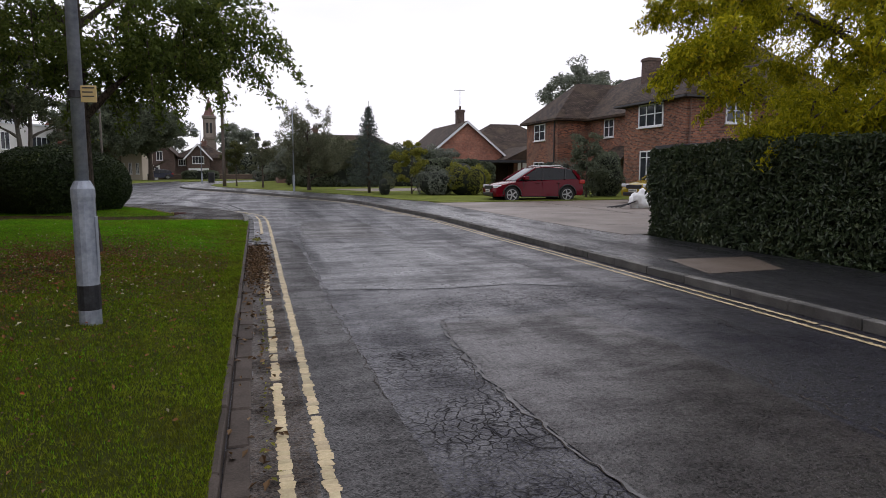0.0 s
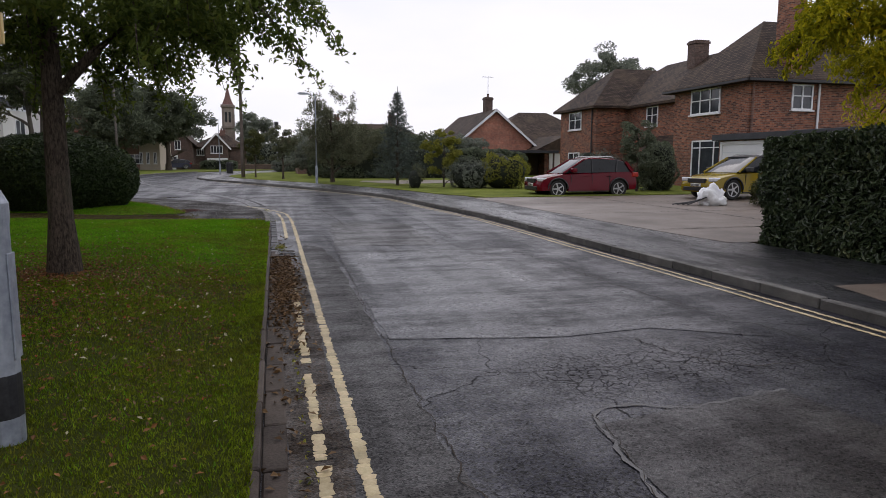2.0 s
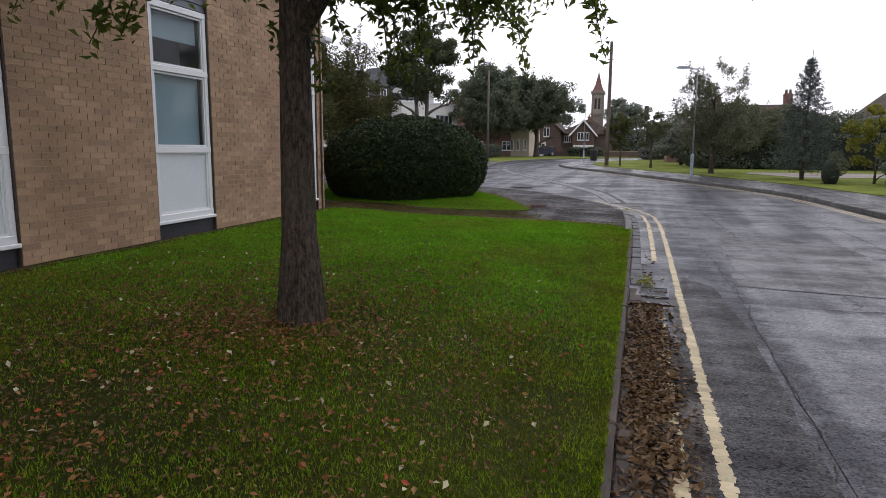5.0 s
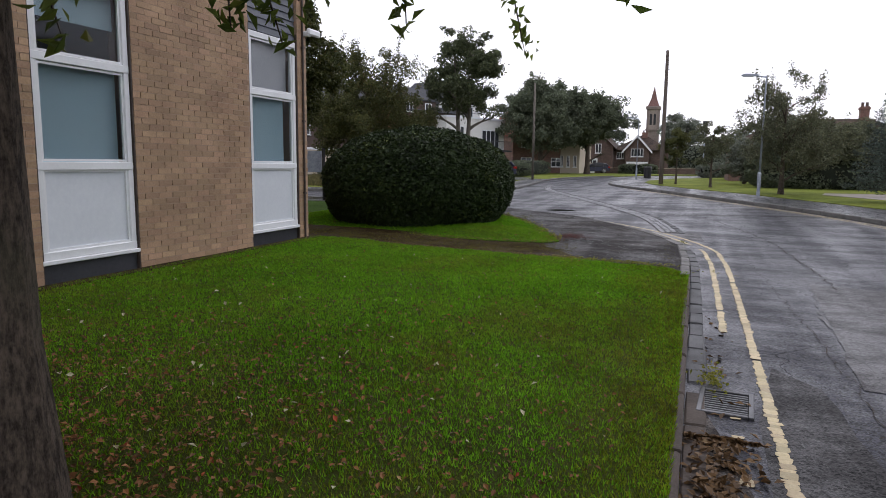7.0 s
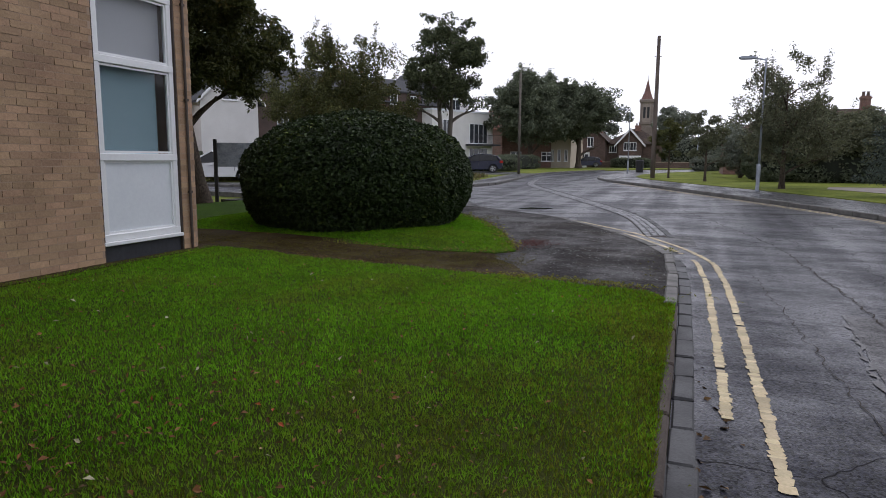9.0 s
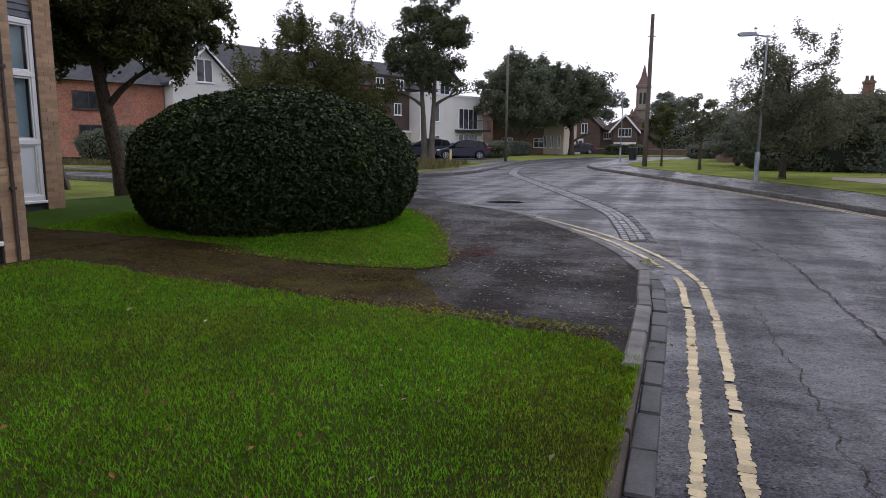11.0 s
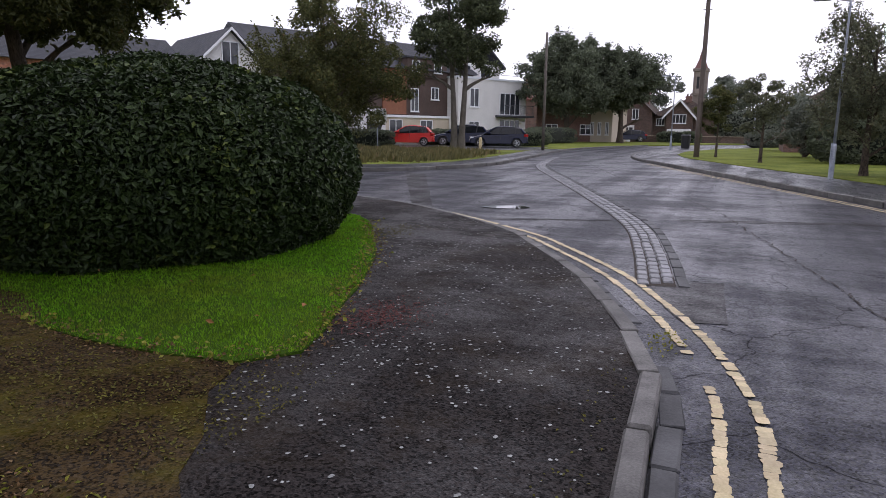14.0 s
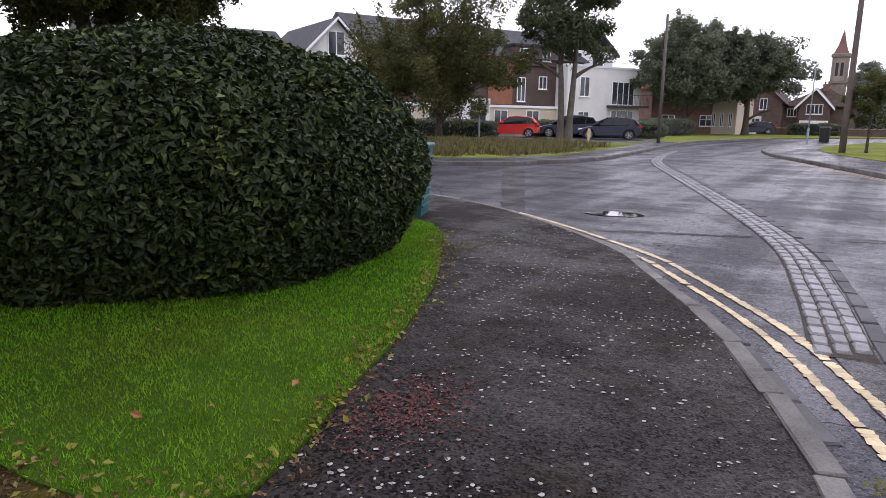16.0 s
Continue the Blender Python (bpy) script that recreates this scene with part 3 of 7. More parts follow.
def sheet(name, outline, height, material, step=1.0, skirt=0.12, label="", category="", kind="structure", wave=0.0):
    """A piece of ground inside an outline, following height(x, y), with edges that go down into the earth."""
    pts = [Vector(p) for p in outline]
    n = len(pts)
    fine, edge = [], []
    for a, b in zip(pts, pts[1:] + pts[:1]):
        k = max(1, int((b - a).length / step))
        for i in range(k):
            q = a.lerp(b, i / k)
            if wave and k > 1 and 0 < i:
                nn = Vector((-(b - a).y, (b - a).x)).normalized()
                q = q + nn * wave * noise.noise((q.x * 3.1, q.y * 3.1, 4.0))
            fine.append(q)
    m = len(fine)
    edges = [(i, (i + 1) % m) for i in range(m)]
    xs, ys = [p.x for p in pts], [p.y for p in pts]
    inner = []
    gx, gy = int((max(xs) - min(xs)) / step), int((max(ys) - min(ys)) / step)
    if gx * gy < 40000:
        for i in range(1, gx + 1):
            for j in range(1, gy + 1):
                inner.append(Vector((min(xs) + i * step + 0.013, min(ys) + j * step + 0.017)))
    vs, es, fs, *_ = delaunay_2d_cdt(fine + inner, edges, [list(range(m))], 1, 1e-4)
    bm = bmesh.new()
    bv = [bm.verts.new((v.x, v.y, height(v.x, v.y))) for v in vs]
    for f in fs:
        bm.faces.new([bv[i] for i in f])
    for v in [v for v in bm.verts if not v.link_faces]:
        bm.verts.remove(v)
    bmesh.ops.recalc_face_normals(bm, faces=bm.faces)
    if sum(f.normal.z for f in bm.faces) < 0:
        bmesh.ops.reverse_faces(bm, faces=bm.faces)
    if skirt:
        border = [e for e in bm.edges if len(e.link_faces) == 1]
        r = bmesh.ops.extrude_edge_only(bm, edges=border)
        for v in r["geom"]:
            if isinstance(v, bmesh.types.BMVert):
                v.co.z -= skirt
    me = bpy.data.meshes.new(name)
    bm.to_mesh(me)
    bm.free()
    me.shade_smooth() if not skirt else None
    me.materials.append(MAT[material])
    return tagged(new(name, me), label, category, "", kind)


def smooth_line(points, step=0.3):
    """A soft curve through points, evenly stepped."""
    pts = [Vector(p) for p in points]
    out = []
    for i in range(len(pts) - 1):
        p0, p1, p2, p3 = pts[max(i - 1, 0)], pts[i], pts[i + 1], pts[min(i + 2, len(pts) - 1)]
        k = max(2, int((p2 - p1).length / step))
        for j in range(k):
            t = j / k
            out.append(0.5 * (2 * p1 + (p2 - p0) * t + (2 * p0 - 5 * p1 + 4 * p2 - p3) * t * t + (3 * p1 - p0 - 3 * p2 + p3) * t ** 3))
    out.append(pts[-1])
    return out


def beside(line, d):
    """The line moved d to its right."""
    out = []
    for i, p in enumerate(line):
        t = (line[min(i + 1, len(line) - 1)] - line[max(i - 1, 0)]).normalized()
        out.append(p + d * Vector((t.y, -t.x)))
    return out


def along(line, s):
    """Point and heading at the way s along a line."""
    for a, b in zip(line, line[1:]):
        d = (b - a).length
        if s <= d:
            return a.lerp(b, s / d if d else 0), math.atan2((b - a).y, (b - a).x)
        s -= d
    return line[-1], math.atan2((line[-1] - line[-2]).y, (line[-1] - line[-2]).x)


def length(line):
    return sum((b - a).length for a, b in zip(line, line[1:]))


def leaf_cloud(name, centres, normals, size, material, parent=None, slim=0.5, jitter=0.9, label="", seed=1, droop=0.0, stuff=False):
    """Many small pointed leaves, each a bent pair of triangles turned its own way."""
    rng = np.random.default_rng(seed)
    c = np.asarray(centres, float)
    n = len(c)
    nr = np.asarray(normals, float) + jitter * rng.normal(size=(n, 3))
    nr /= np.linalg.norm(nr, axis=1, keepdims=True) + 1e-9
    u = np.cross(nr, rng.normal(size=(n, 3)))
    u[:, 2] -= droop
    u -= nr * (u * nr).sum(1, keepdims=True)
    u /= np.linalg.norm(u, axis=1, keepdims=True) + 1e-9
    v = np.cross(nr, u)
    s = (size * rng.uniform(0.6, 1.35, n))[:, None]
    a, b = c - u * s * 0.5, c + u * s * 0.5 - nr * s * 0.12
    l, r = c + v * s * slim * 0.5 + nr * s * 0.10, c - v * s * slim * 0.5 + nr * s * 0.10
    verts = np.stack([a, l, b, r], 1).reshape(-1, 3)
    i = np.arange(n) * 4
    faces = np.stack([np.stack([i, i + 1, i + 2], 1), np.stack([i, i + 2, i + 3], 1)], 1).reshape(-1, 3)
    ob = mesh_part(name, verts, faces, material, parent, label)
    if stuff:
        ob["kind"] = "stuff"
    return ob


def tree(at, height, crown_r, crown_z, label, leaf, leaf_size, count, trunk_r=0.15, bark="bark", seed=1, forks=7, flat=0.8, clumps=46, gap=0.55, fork_at=0.3, droop=0.0, slim=0.5, lean=(0, 0), name="tree", twin=False, group="", spread=0.28, waist=0.5, twigs=(0, 0.5, 0.8)):
    """A tapered trunk with limbs, and a crown of clumps of leaves with gaps between them."""
    rng = np.random.default_rng(seed)
    t = thing(name, label, "tree", at, group)
    bm = bmesh.new()
    top = Vector((lean[0], lean[1], height * 0.8))
    stems = [Vector((0.18, 0.05, 0)), Vector((-0.18, -0.05, 0))] if twin else [Vector((0, 0, 0))]
    tips = []
    for si, s0 in enumerate(stems):
        path, radii = [], []
        for k in range(9):
            f = k / 8
            w = Vector((noise.noise((f * 2, seed, si)), noise.noise((f * 2, seed + 9, si)), 0)) * 0.22 * f * height * 0.12
            path.append(s0 * (1 + 2.5 * f) + top * f + w - Vector((0, 0, 0.15)) * (1 - f))
            radii.append(trunk_r * ((1.45 if k == 0 else 1.0) - 0.85 * f * 0.95) * (0.75 if twin else 1))
        tube(bm, path, radii, 10)
        for b in range(forks):
            f = fork_at + (0.95 - fork_at) * b / max(1, forks - 1)
            p0 = path[int(f * 8)].lerp(path[min(8, int(f * 8) + 1)], f * 8 % 1)
            ang = 2.4 * b + rng.uniform(-0.4, 0.4) + si * 3
            reach = crown_r * rng.uniform(0.55, 0.85) * (1 - 0.35 * f)
            up = rng.uniform(0.35, 0.9) * reach
            mid = p0 + Vector((math.cos(ang) * reach * 0.5, math.sin(ang) * reach * 0.5, up * 0.65))
            end = p0 + Vector((math.cos(ang) * reach, math.sin(ang) * reach, up))
            r0 = trunk_r * (0.55 - 0.3 * f)
            tube(bm, [p0, p0.lerp(mid, 0.5) + Vector((0, 0, 0.05)), mid, end], [r0, r0 * 0.8, r0 * 0.55, r0 * 0.2], 6)
            tips.append(end), tips.append(mid)
            for q in range(2):
                a2 = ang + rng.uniform(-1.2, 1.2)
                e2 = mid + Vector((math.cos(a2), math.sin(a2), rng.uniform(0.0, 0.8))) * reach * 0.5
                tube(bm, [mid, mid.lerp(e2, 0.5) + Vector((0, 0, 0.04)), e2], [r0 * 0.4, r0 * 0.3, r0 * 0.1], 5)
                tips.append(e2)
    mid_z = crown_z + waist * (height - crown_z)
    cl = []
    while len(cl) < clumps:
        d = rng.normal(size=3)
        d /= np.linalg.norm(d)
        rr = rng.uniform(gap, 1.0)
        bulge = 1 + 0.22 * noise.noise((d[0] * 1.7 + seed, d[1] * 1.7, d[2] * 1.7))
        c = np.array([d[0] * crown_r * rr * bulge + lean[0] * 0.8, d[1] * crown_r * rr * bulge + lean[1] * 0.8, mid_z + d[2] * (height - mid_z if d[2] > 0 else mid_z - crown_z) * rr * bulge])
        if d[2] < -0.3 and rng.random() > flat:
            continue
        cl.append(c)
    cl = np.array(cl + [np.array(e) for e in tips if e.z > crown_z])
    per = max(1, count // len(cl))
    pts, nrm = [], []
    for c in cl:
        rad = crown_r * spread * rng.uniform(0.6, 1.25)
        q = rng.normal(size=(per, 3))
        q /= np.linalg.norm(q, axis=1, keepdims=True)
        pos = c + q * rad * rng.uniform(0.2, 1.0, (per, 1)) ** 0.5 * np.array([1, 1, 0.7])
        pts.append(pos)
        nrm.append(q * 0.6 + np.array([0, 0, 0.7]))
    if twigs[0]:
        sprays = bmesh.new()
        hub = np.array([lean[0] * 0.6, lean[1] * 0.6, mid_z - 0.25 * (mid_z - crown_z)])
        for _ in range(twigs[0]):
            c = cl[int(rng.integers(len(cl)))]
            d = (c - hub) / (np.linalg.norm(c - hub) + 1e-6) * 0.7 + rng.normal(size=3) * 0.35 + np.array([0, 0, twigs[2]])
            d /= np.linalg.norm(d)
            ln = twigs[1] * rng.uniform(0.5, 1.5)
            sag = np.array([0, 0, -0.25 * ln if twigs[2] < 0.3 else 0.1 * ln])
            e = c + d * ln + sag
            m1 = c + d * ln * 0.5
            tube(sprays, [Vector(c - d * ln * 0.4), Vector(m1), Vector(e)], [trunk_r * 0.09, trunk_r * 0.06, trunk_r * 0.02], 4)
            k = int(per * 0.35) + 6
            u = rng.uniform(0, 1, (k, 1))
            pts.append(np.where(u < 0.5, c + (m1 - c) * u * 2, m1 + (e - m1) * (u * 2 - 1)) + rng.normal(size=(k, 3)) * leaf_size * 0.55)
            nrm.append(np.tile(d * 0.3 + np.array([0, 0, 0.6]), (k, 1)))
        part("twig_spray", sprays, bark, t)["kind"] = "stuff"
    part("trunk", bm, bark, t, smooth=True)
    leaf_cloud("crown", np.concatenate(pts), np.concatenate(nrm), leaf_size, leaf, t, slim, 0.7, seed=seed + 5, droop=droop)
    return t


def bush(name, at, rx, ry, h, label, leaf, leaf_size, count, seed=1, square=2.0, lump=0.10, category="hedge", core="hedge_core", sink=0.0, jitter=0.6, slim=0.5, turn=0.0, foot=0.0, deep=0.10, shingle=0.0):
    """A clipped or natural bush: a core coloured near-black as inner shade, and a skin of leaves. square above 2 gives
    upright sides.
    """
    rng = np.random.default_rng(seed)
    t = thing(name, label, category, pose(*at, 0, 0, turn))

    def form(th, ph, k=1.0):
        ct, st, cp, sp = np.cos(th), np.sin(th), np.cos(ph), np.sin(ph)
        e = 2.0 / square
        sg = lambda a, q=e: np.sign(a) * np.abs(a) ** q
        rad = np.where(sp > 0, np.abs(cp) ** (0.96 if foot else e), np.abs(cp) ** (0.10 if foot else e))
        low = foot if foot else 0.5
        z = np.where(sp > 0, low + (1 - low) * sg(sp, 0.9 if foot else e), low + low * sg(sp))
        if foot:
            rad = rad * (1 - 0.17 * np.clip((low - z) / low, 0, 1) ** 1.5)
        return np.stack([rx * k * sg(ct) * rad, ry * k * sg(st) * rad, h * z * (0.5 + 0.5 * k) - sink], -1)
    nu, nv = 36, 18
    th, ph = np.meshgrid(np.linspace(0, 2 * np.pi, nu, endpoint=False), np.linspace(-np.pi / 2, np.pi / 2, nv))
    body = form(th.ravel(), ph.ravel(), 0.90 - 0.3 * (deep - 0.10))
    for v in body:
        v *= 1 + 0.5 * lump * noise.noise(Vector(v) * 1.3 + Vector((seed, 0, 0)))
    idx = np.arange(nu * nv).reshape(nv, nu)
    f = np.stack([idx[:-1], np.roll(idx, -1, 1)[:-1], np.roll(idx, -1, 1)[1:], idx[1:]], -1).reshape(-1, 4)
    mesh_part("inner_mass", body, f, core, t, "inner mass coloured near-black for shade between leaves", True)
    n = int(count * 1.0)
    th, ph = rng.uniform(0, 2 * np.pi, n), np.arcsin(rng.uniform(-0.98, 1, n))
    p = form(th, ph, 1.0)
    nn = p / np.array([rx, ry, 1]) ** 2
    nn[:, 2] = (p[:, 2] + sink - h / 2) / (h / 2) ** 2
    nn /= np.linalg.norm(nn, axis=1, keepdims=True) + 1e-9
    k = np.array([noise.noise(Vector(v) * 1.6 + Vector((seed, 3, 0))) + 0.5 * noise.noise(Vector(v) * 4.0) for v in p])
    p = p + nn * (lump * k + rng.uniform(-deep, 0.05, n) * (0.5 + lump))[:, None]
    leaf_cloud("foliage", p, nn * (1 - shingle) + np.array([0, 0, shingle]), leaf_size, leaf, t, slim, jitter, seed=seed + 3)
    return t

# ---- large structure ----
kerb_left = smooth_line([(-0.21, -14), (-0.21, 0), (-0.21, 8), (-0.21, 16), (-0.24, 19.8), (-0.29, 20.9), (-0.37, 21.85), (-0.72, 22.97), (-0.98, 23.54), (-1.44, 24.47), (-2.30, 25.77), (-2.95, 26.62), (-4.7, 28.05), (-6.5, 29.0), (-10.0, 30.0), (-22, 32.5)])
kerb_right = smooth_line([(5.5, -14), (5.5, 4), (5.55, 12), (5.40, 18), (5.15, 20.8), (4.8, 23.2), (4.25, 27.6), (3.3, 30.6), (2.2, 33.2), (-0.75, 39.6), (-2.95, 45.0), (-4.7, 49.6), (-5.75, 55.0), (-5.9, 62), (-4.5, 72), (0.0, 86), (8, 100)], 0.5)
island_edge = smooth_line([(-30, 35.6), (-16, 35.2), (-11.3, 35.8), (-9.4, 38.0), (-8.6, 41.0), (-8.9, 44.5), (-9.6, 50.0), (-10.6, 57.0), (-11.2, 66), (-10, 76), (-6, 90), (2, 104)], 0.5)
road_out = kerb_left + [Vector((-30, 33.5))] + island_edge + kerb_right[::-1]

ground = sheet("ground", [(-500, -200), (500, -200), (500, 900), (-500, 900)], lambda x, y: rise(y) - 0.06, "far_grass", 14.0, 0, "rough green ground between street and houses", "ground")
sheet("road", [(p.x, p.y) for p in road_out], lambda x, y: rise(y), "road", 1.0, 0.1, "wet cracked grey asphalt street with patched repairs", "road")
lawn_edge = [(-0.268, -14), (-0.268, 0), (-0.268, 12), (-0.32, 18.9), (-0.55, 19.16), (-1.2, 19.24), (-1.9, 19.26), (-2.5, 19.36), (-3.7, 19.52), (-4.75, 19.5), (-6.4, 19.7), (-6.5, -14)]
sheet("lawn", lawn_edge, lawn_z, "lawn", 0.4, 0.2, "mown green lawn scattered with fallen leaves", "lawn", wave=0.05)
hedge_lawn = [(-9.5, 21.2), (-6.7, 20.95), (-5.5, 20.88), (-4.56, 20.84), (-3.8, 20.76), (-3.19, 20.78), (-2.65, 20.88), (-2.42, 21.2), (-2.55, 21.65), (-2.82, 22.3), (-3.1, 23.05), (-3.8, 24.45), (-4.85, 26.05), (-5.3, 26.5), (-7.5, 27.6), (-12, 28.3), (-13, 21.3)]
hedge_ring = [Vector(p) for p in hedge_lawn]


def hedge_lawn_z(x, y):
    return corner_z(x, y) + 0.018 + 0.10 * soft(to_edge(x, y, hedge_ring) / 1.6)


sheet("hedge_lawn", hedge_lawn, hedge_lawn_z, "lawn_fresh", 0.4, 0.2, "bright green grass apron under a clipped bush", "lawn", wave=0.09)
corner = [(p.x, p.y) for p in beside(kerb_left, -0.11) if 18.8 < p.y < 30.4 and p.x > -13]
sheet("corner_pavement", corner + [(-13, 28.0), (-6, 26.6), (-4.6, 24.6), (-3.4, 22.4), (-3.3, 19.2), (-0.6, 18.7)], corner_z, "corner_pavement", 0.4, 0.15, "dark damp pavement spotted with pale lichen", "pavement")
sheet("moss_path", [(-2.1, 19.1), (-1.75, 19.6), (-2.15, 20.1), (-2.5, 20.5), (-2.75, 21.1), (-9.8, 21.5), (-9.8, 19.35)], moss_path_z, "moss_path", 0.3, 0.15, "narrow mossy asphalt path beside the lawn", "path", wave=0.12)

right_path = [(p.x, p.y) for p in beside(kerb_right, 0.14)]
pave_out = right_path + [(16, 100), (3.5, 86), (-1.2, 72), (-2.6, 62), (-2.6, 56), (-1.7, 51.3), (0.4, 46.0), (2.4, 41.2), (4.9, 35.2), (6.0, 31.8), (6.9, 28), (7.5, 22), (7.9, 16), (8.3, 13), (8.5, -14)]
sheet("pavement_right", pave_out, lambda x, y: rise(y) + 0.105, "pavement", 0.8, 0.15, "wet dark asphalt footway behind a kerb", "pavement")
sheet("driveway", [(7.9, 13.0), (7.55, 17), (7.2, 22), (6.95, 26), (9.2, 26.0), (24, 27.0), (24, 13.0)], lambda x, y: rise(y) + 0.112, "drive", 0.8, 0.15, "large worn concrete driveway in front of the houses", "driveway")
verge = [(7.6, 26.2), (6.3, 28.4), (5.35, 32), (3.9, 35.4), (2.7, 37.9), (1.3, 41.0), (-0.75, 46.0), (-2.7, 51.3), (-3.5, 56), (-3.6, 62), (-2.0, 72), (6, 90), (60, 90), (60, 27.2), (24, 27.3)]
sheet("verge", verge, lambda x, y: rise(y) + 0.125, "far_grass", 1.5, 0.15, "open grass verge behind the footway", "grass")
sheet("lay_by_path", [(4.6, 40.5), (6.2, 37.6), (30, 42.0), (30, 44.6), (5.0, 42.6)], lambda x, y: rise(y) + 0.133, "drive", 1.0, 0.05, "pale concrete access path across the grass", "path")
isl = [(p.x - 0.14, p.y + 0.02) for p in island_edge]
sheet("island", isl + [(-30, 104)], lambda x, y: rise(y) + 0.09, "far_grass", 1.5, 0.15, "raised grass corner across the side road", "grass")
sheet("side_footway", [(p.x - 0.16, p.y + 0.15) for p in island_edge if p.y < 62] + [(-13, 62), (-12.2, 57), (-11.2, 50), (-10.4, 44), (-10.2, 41), (-11, 38.6), (-12.6, 37.4), (-16, 37.0), (-30, 37.3)], lambda x, y: rise(y) + 0.098, "pavement", 0.8, 0.1, "narrow grey footway along the side road", "pavement")
sheet("parking_court", [(-12.5, 57.5), (-13.5, 66), (-28, 72), (-60, 60), (-60, 44), (-30, 52)], lambda x, y: rise(y) + 0.10, "pavement", 1.5, 0.1, "asphalt parking court before the flats", "parking")

# ---- brick building beside the lawn ----
WX, WY, WH = -6.45, 19.5, 8.4
WX2, WY2 = -10.33, 23.2
bays = [(17.97, 19.24), (14.52, 15.80), (11.10, 12.40), (7.65, 8.95), (4.2, 5.5), (0.75, 2.05), (-2.7, -1.4), (-6.15, -4.85)]
office = thing("wall_office", "long buff-brown brick office block with tall white windows", "building", kind="structure")
bm = bmesh.new()
edges_y = [WY] + [v for b in bays for v in (b[1], b[0])] + [-14.0]
piers = [(edges_y[i + 1], edges_y[i]) for i in range(0, len(edges_y), 2)]
for a, b in piers:
    box(bm, WX - 0.35, a, 0.0, WX - 0.0045, b, WH)
wing = [(WX2, 19.55, 21.60), (WX2, 22.87, WY2)]
for x, a, b in wing:
    box(bm, x - 0.35, a, 0.0, x - 0.0045, b, WH)
part("mortar_bed", bm, "mortar", office, "grey mortar behind the bricks")
part("wing_end_wall", boxed(-22, WY2 - 0.3, 0, WX2 - 0.36, WY2, WH), "mortar", office)
part("wing_roof_slab", boxed(-22.2, WY + 0.16, WH, WX2 + 0.1, WY2 + 0.15, WH + 0.3), "cladding", office)
# Inner wall painted near-black so that the room reads as unlit.
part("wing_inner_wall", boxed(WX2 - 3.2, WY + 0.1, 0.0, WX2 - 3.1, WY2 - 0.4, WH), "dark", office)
part("back_wall", box(boxed(-22, WY - 0.3, 0, WX - 0.36, WY, WH), -22, -14, 0, -21.7, WY - 0.31, WH), "mortar", office)
part("roof_slab", boxed(-22.2, -14, WH, WX + 0.1, WY + 0.15, WH + 0.3), "cladding", office)
# Same near-black room shade behind the long row of windows.
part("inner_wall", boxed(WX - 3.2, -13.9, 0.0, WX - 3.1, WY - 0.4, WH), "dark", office)
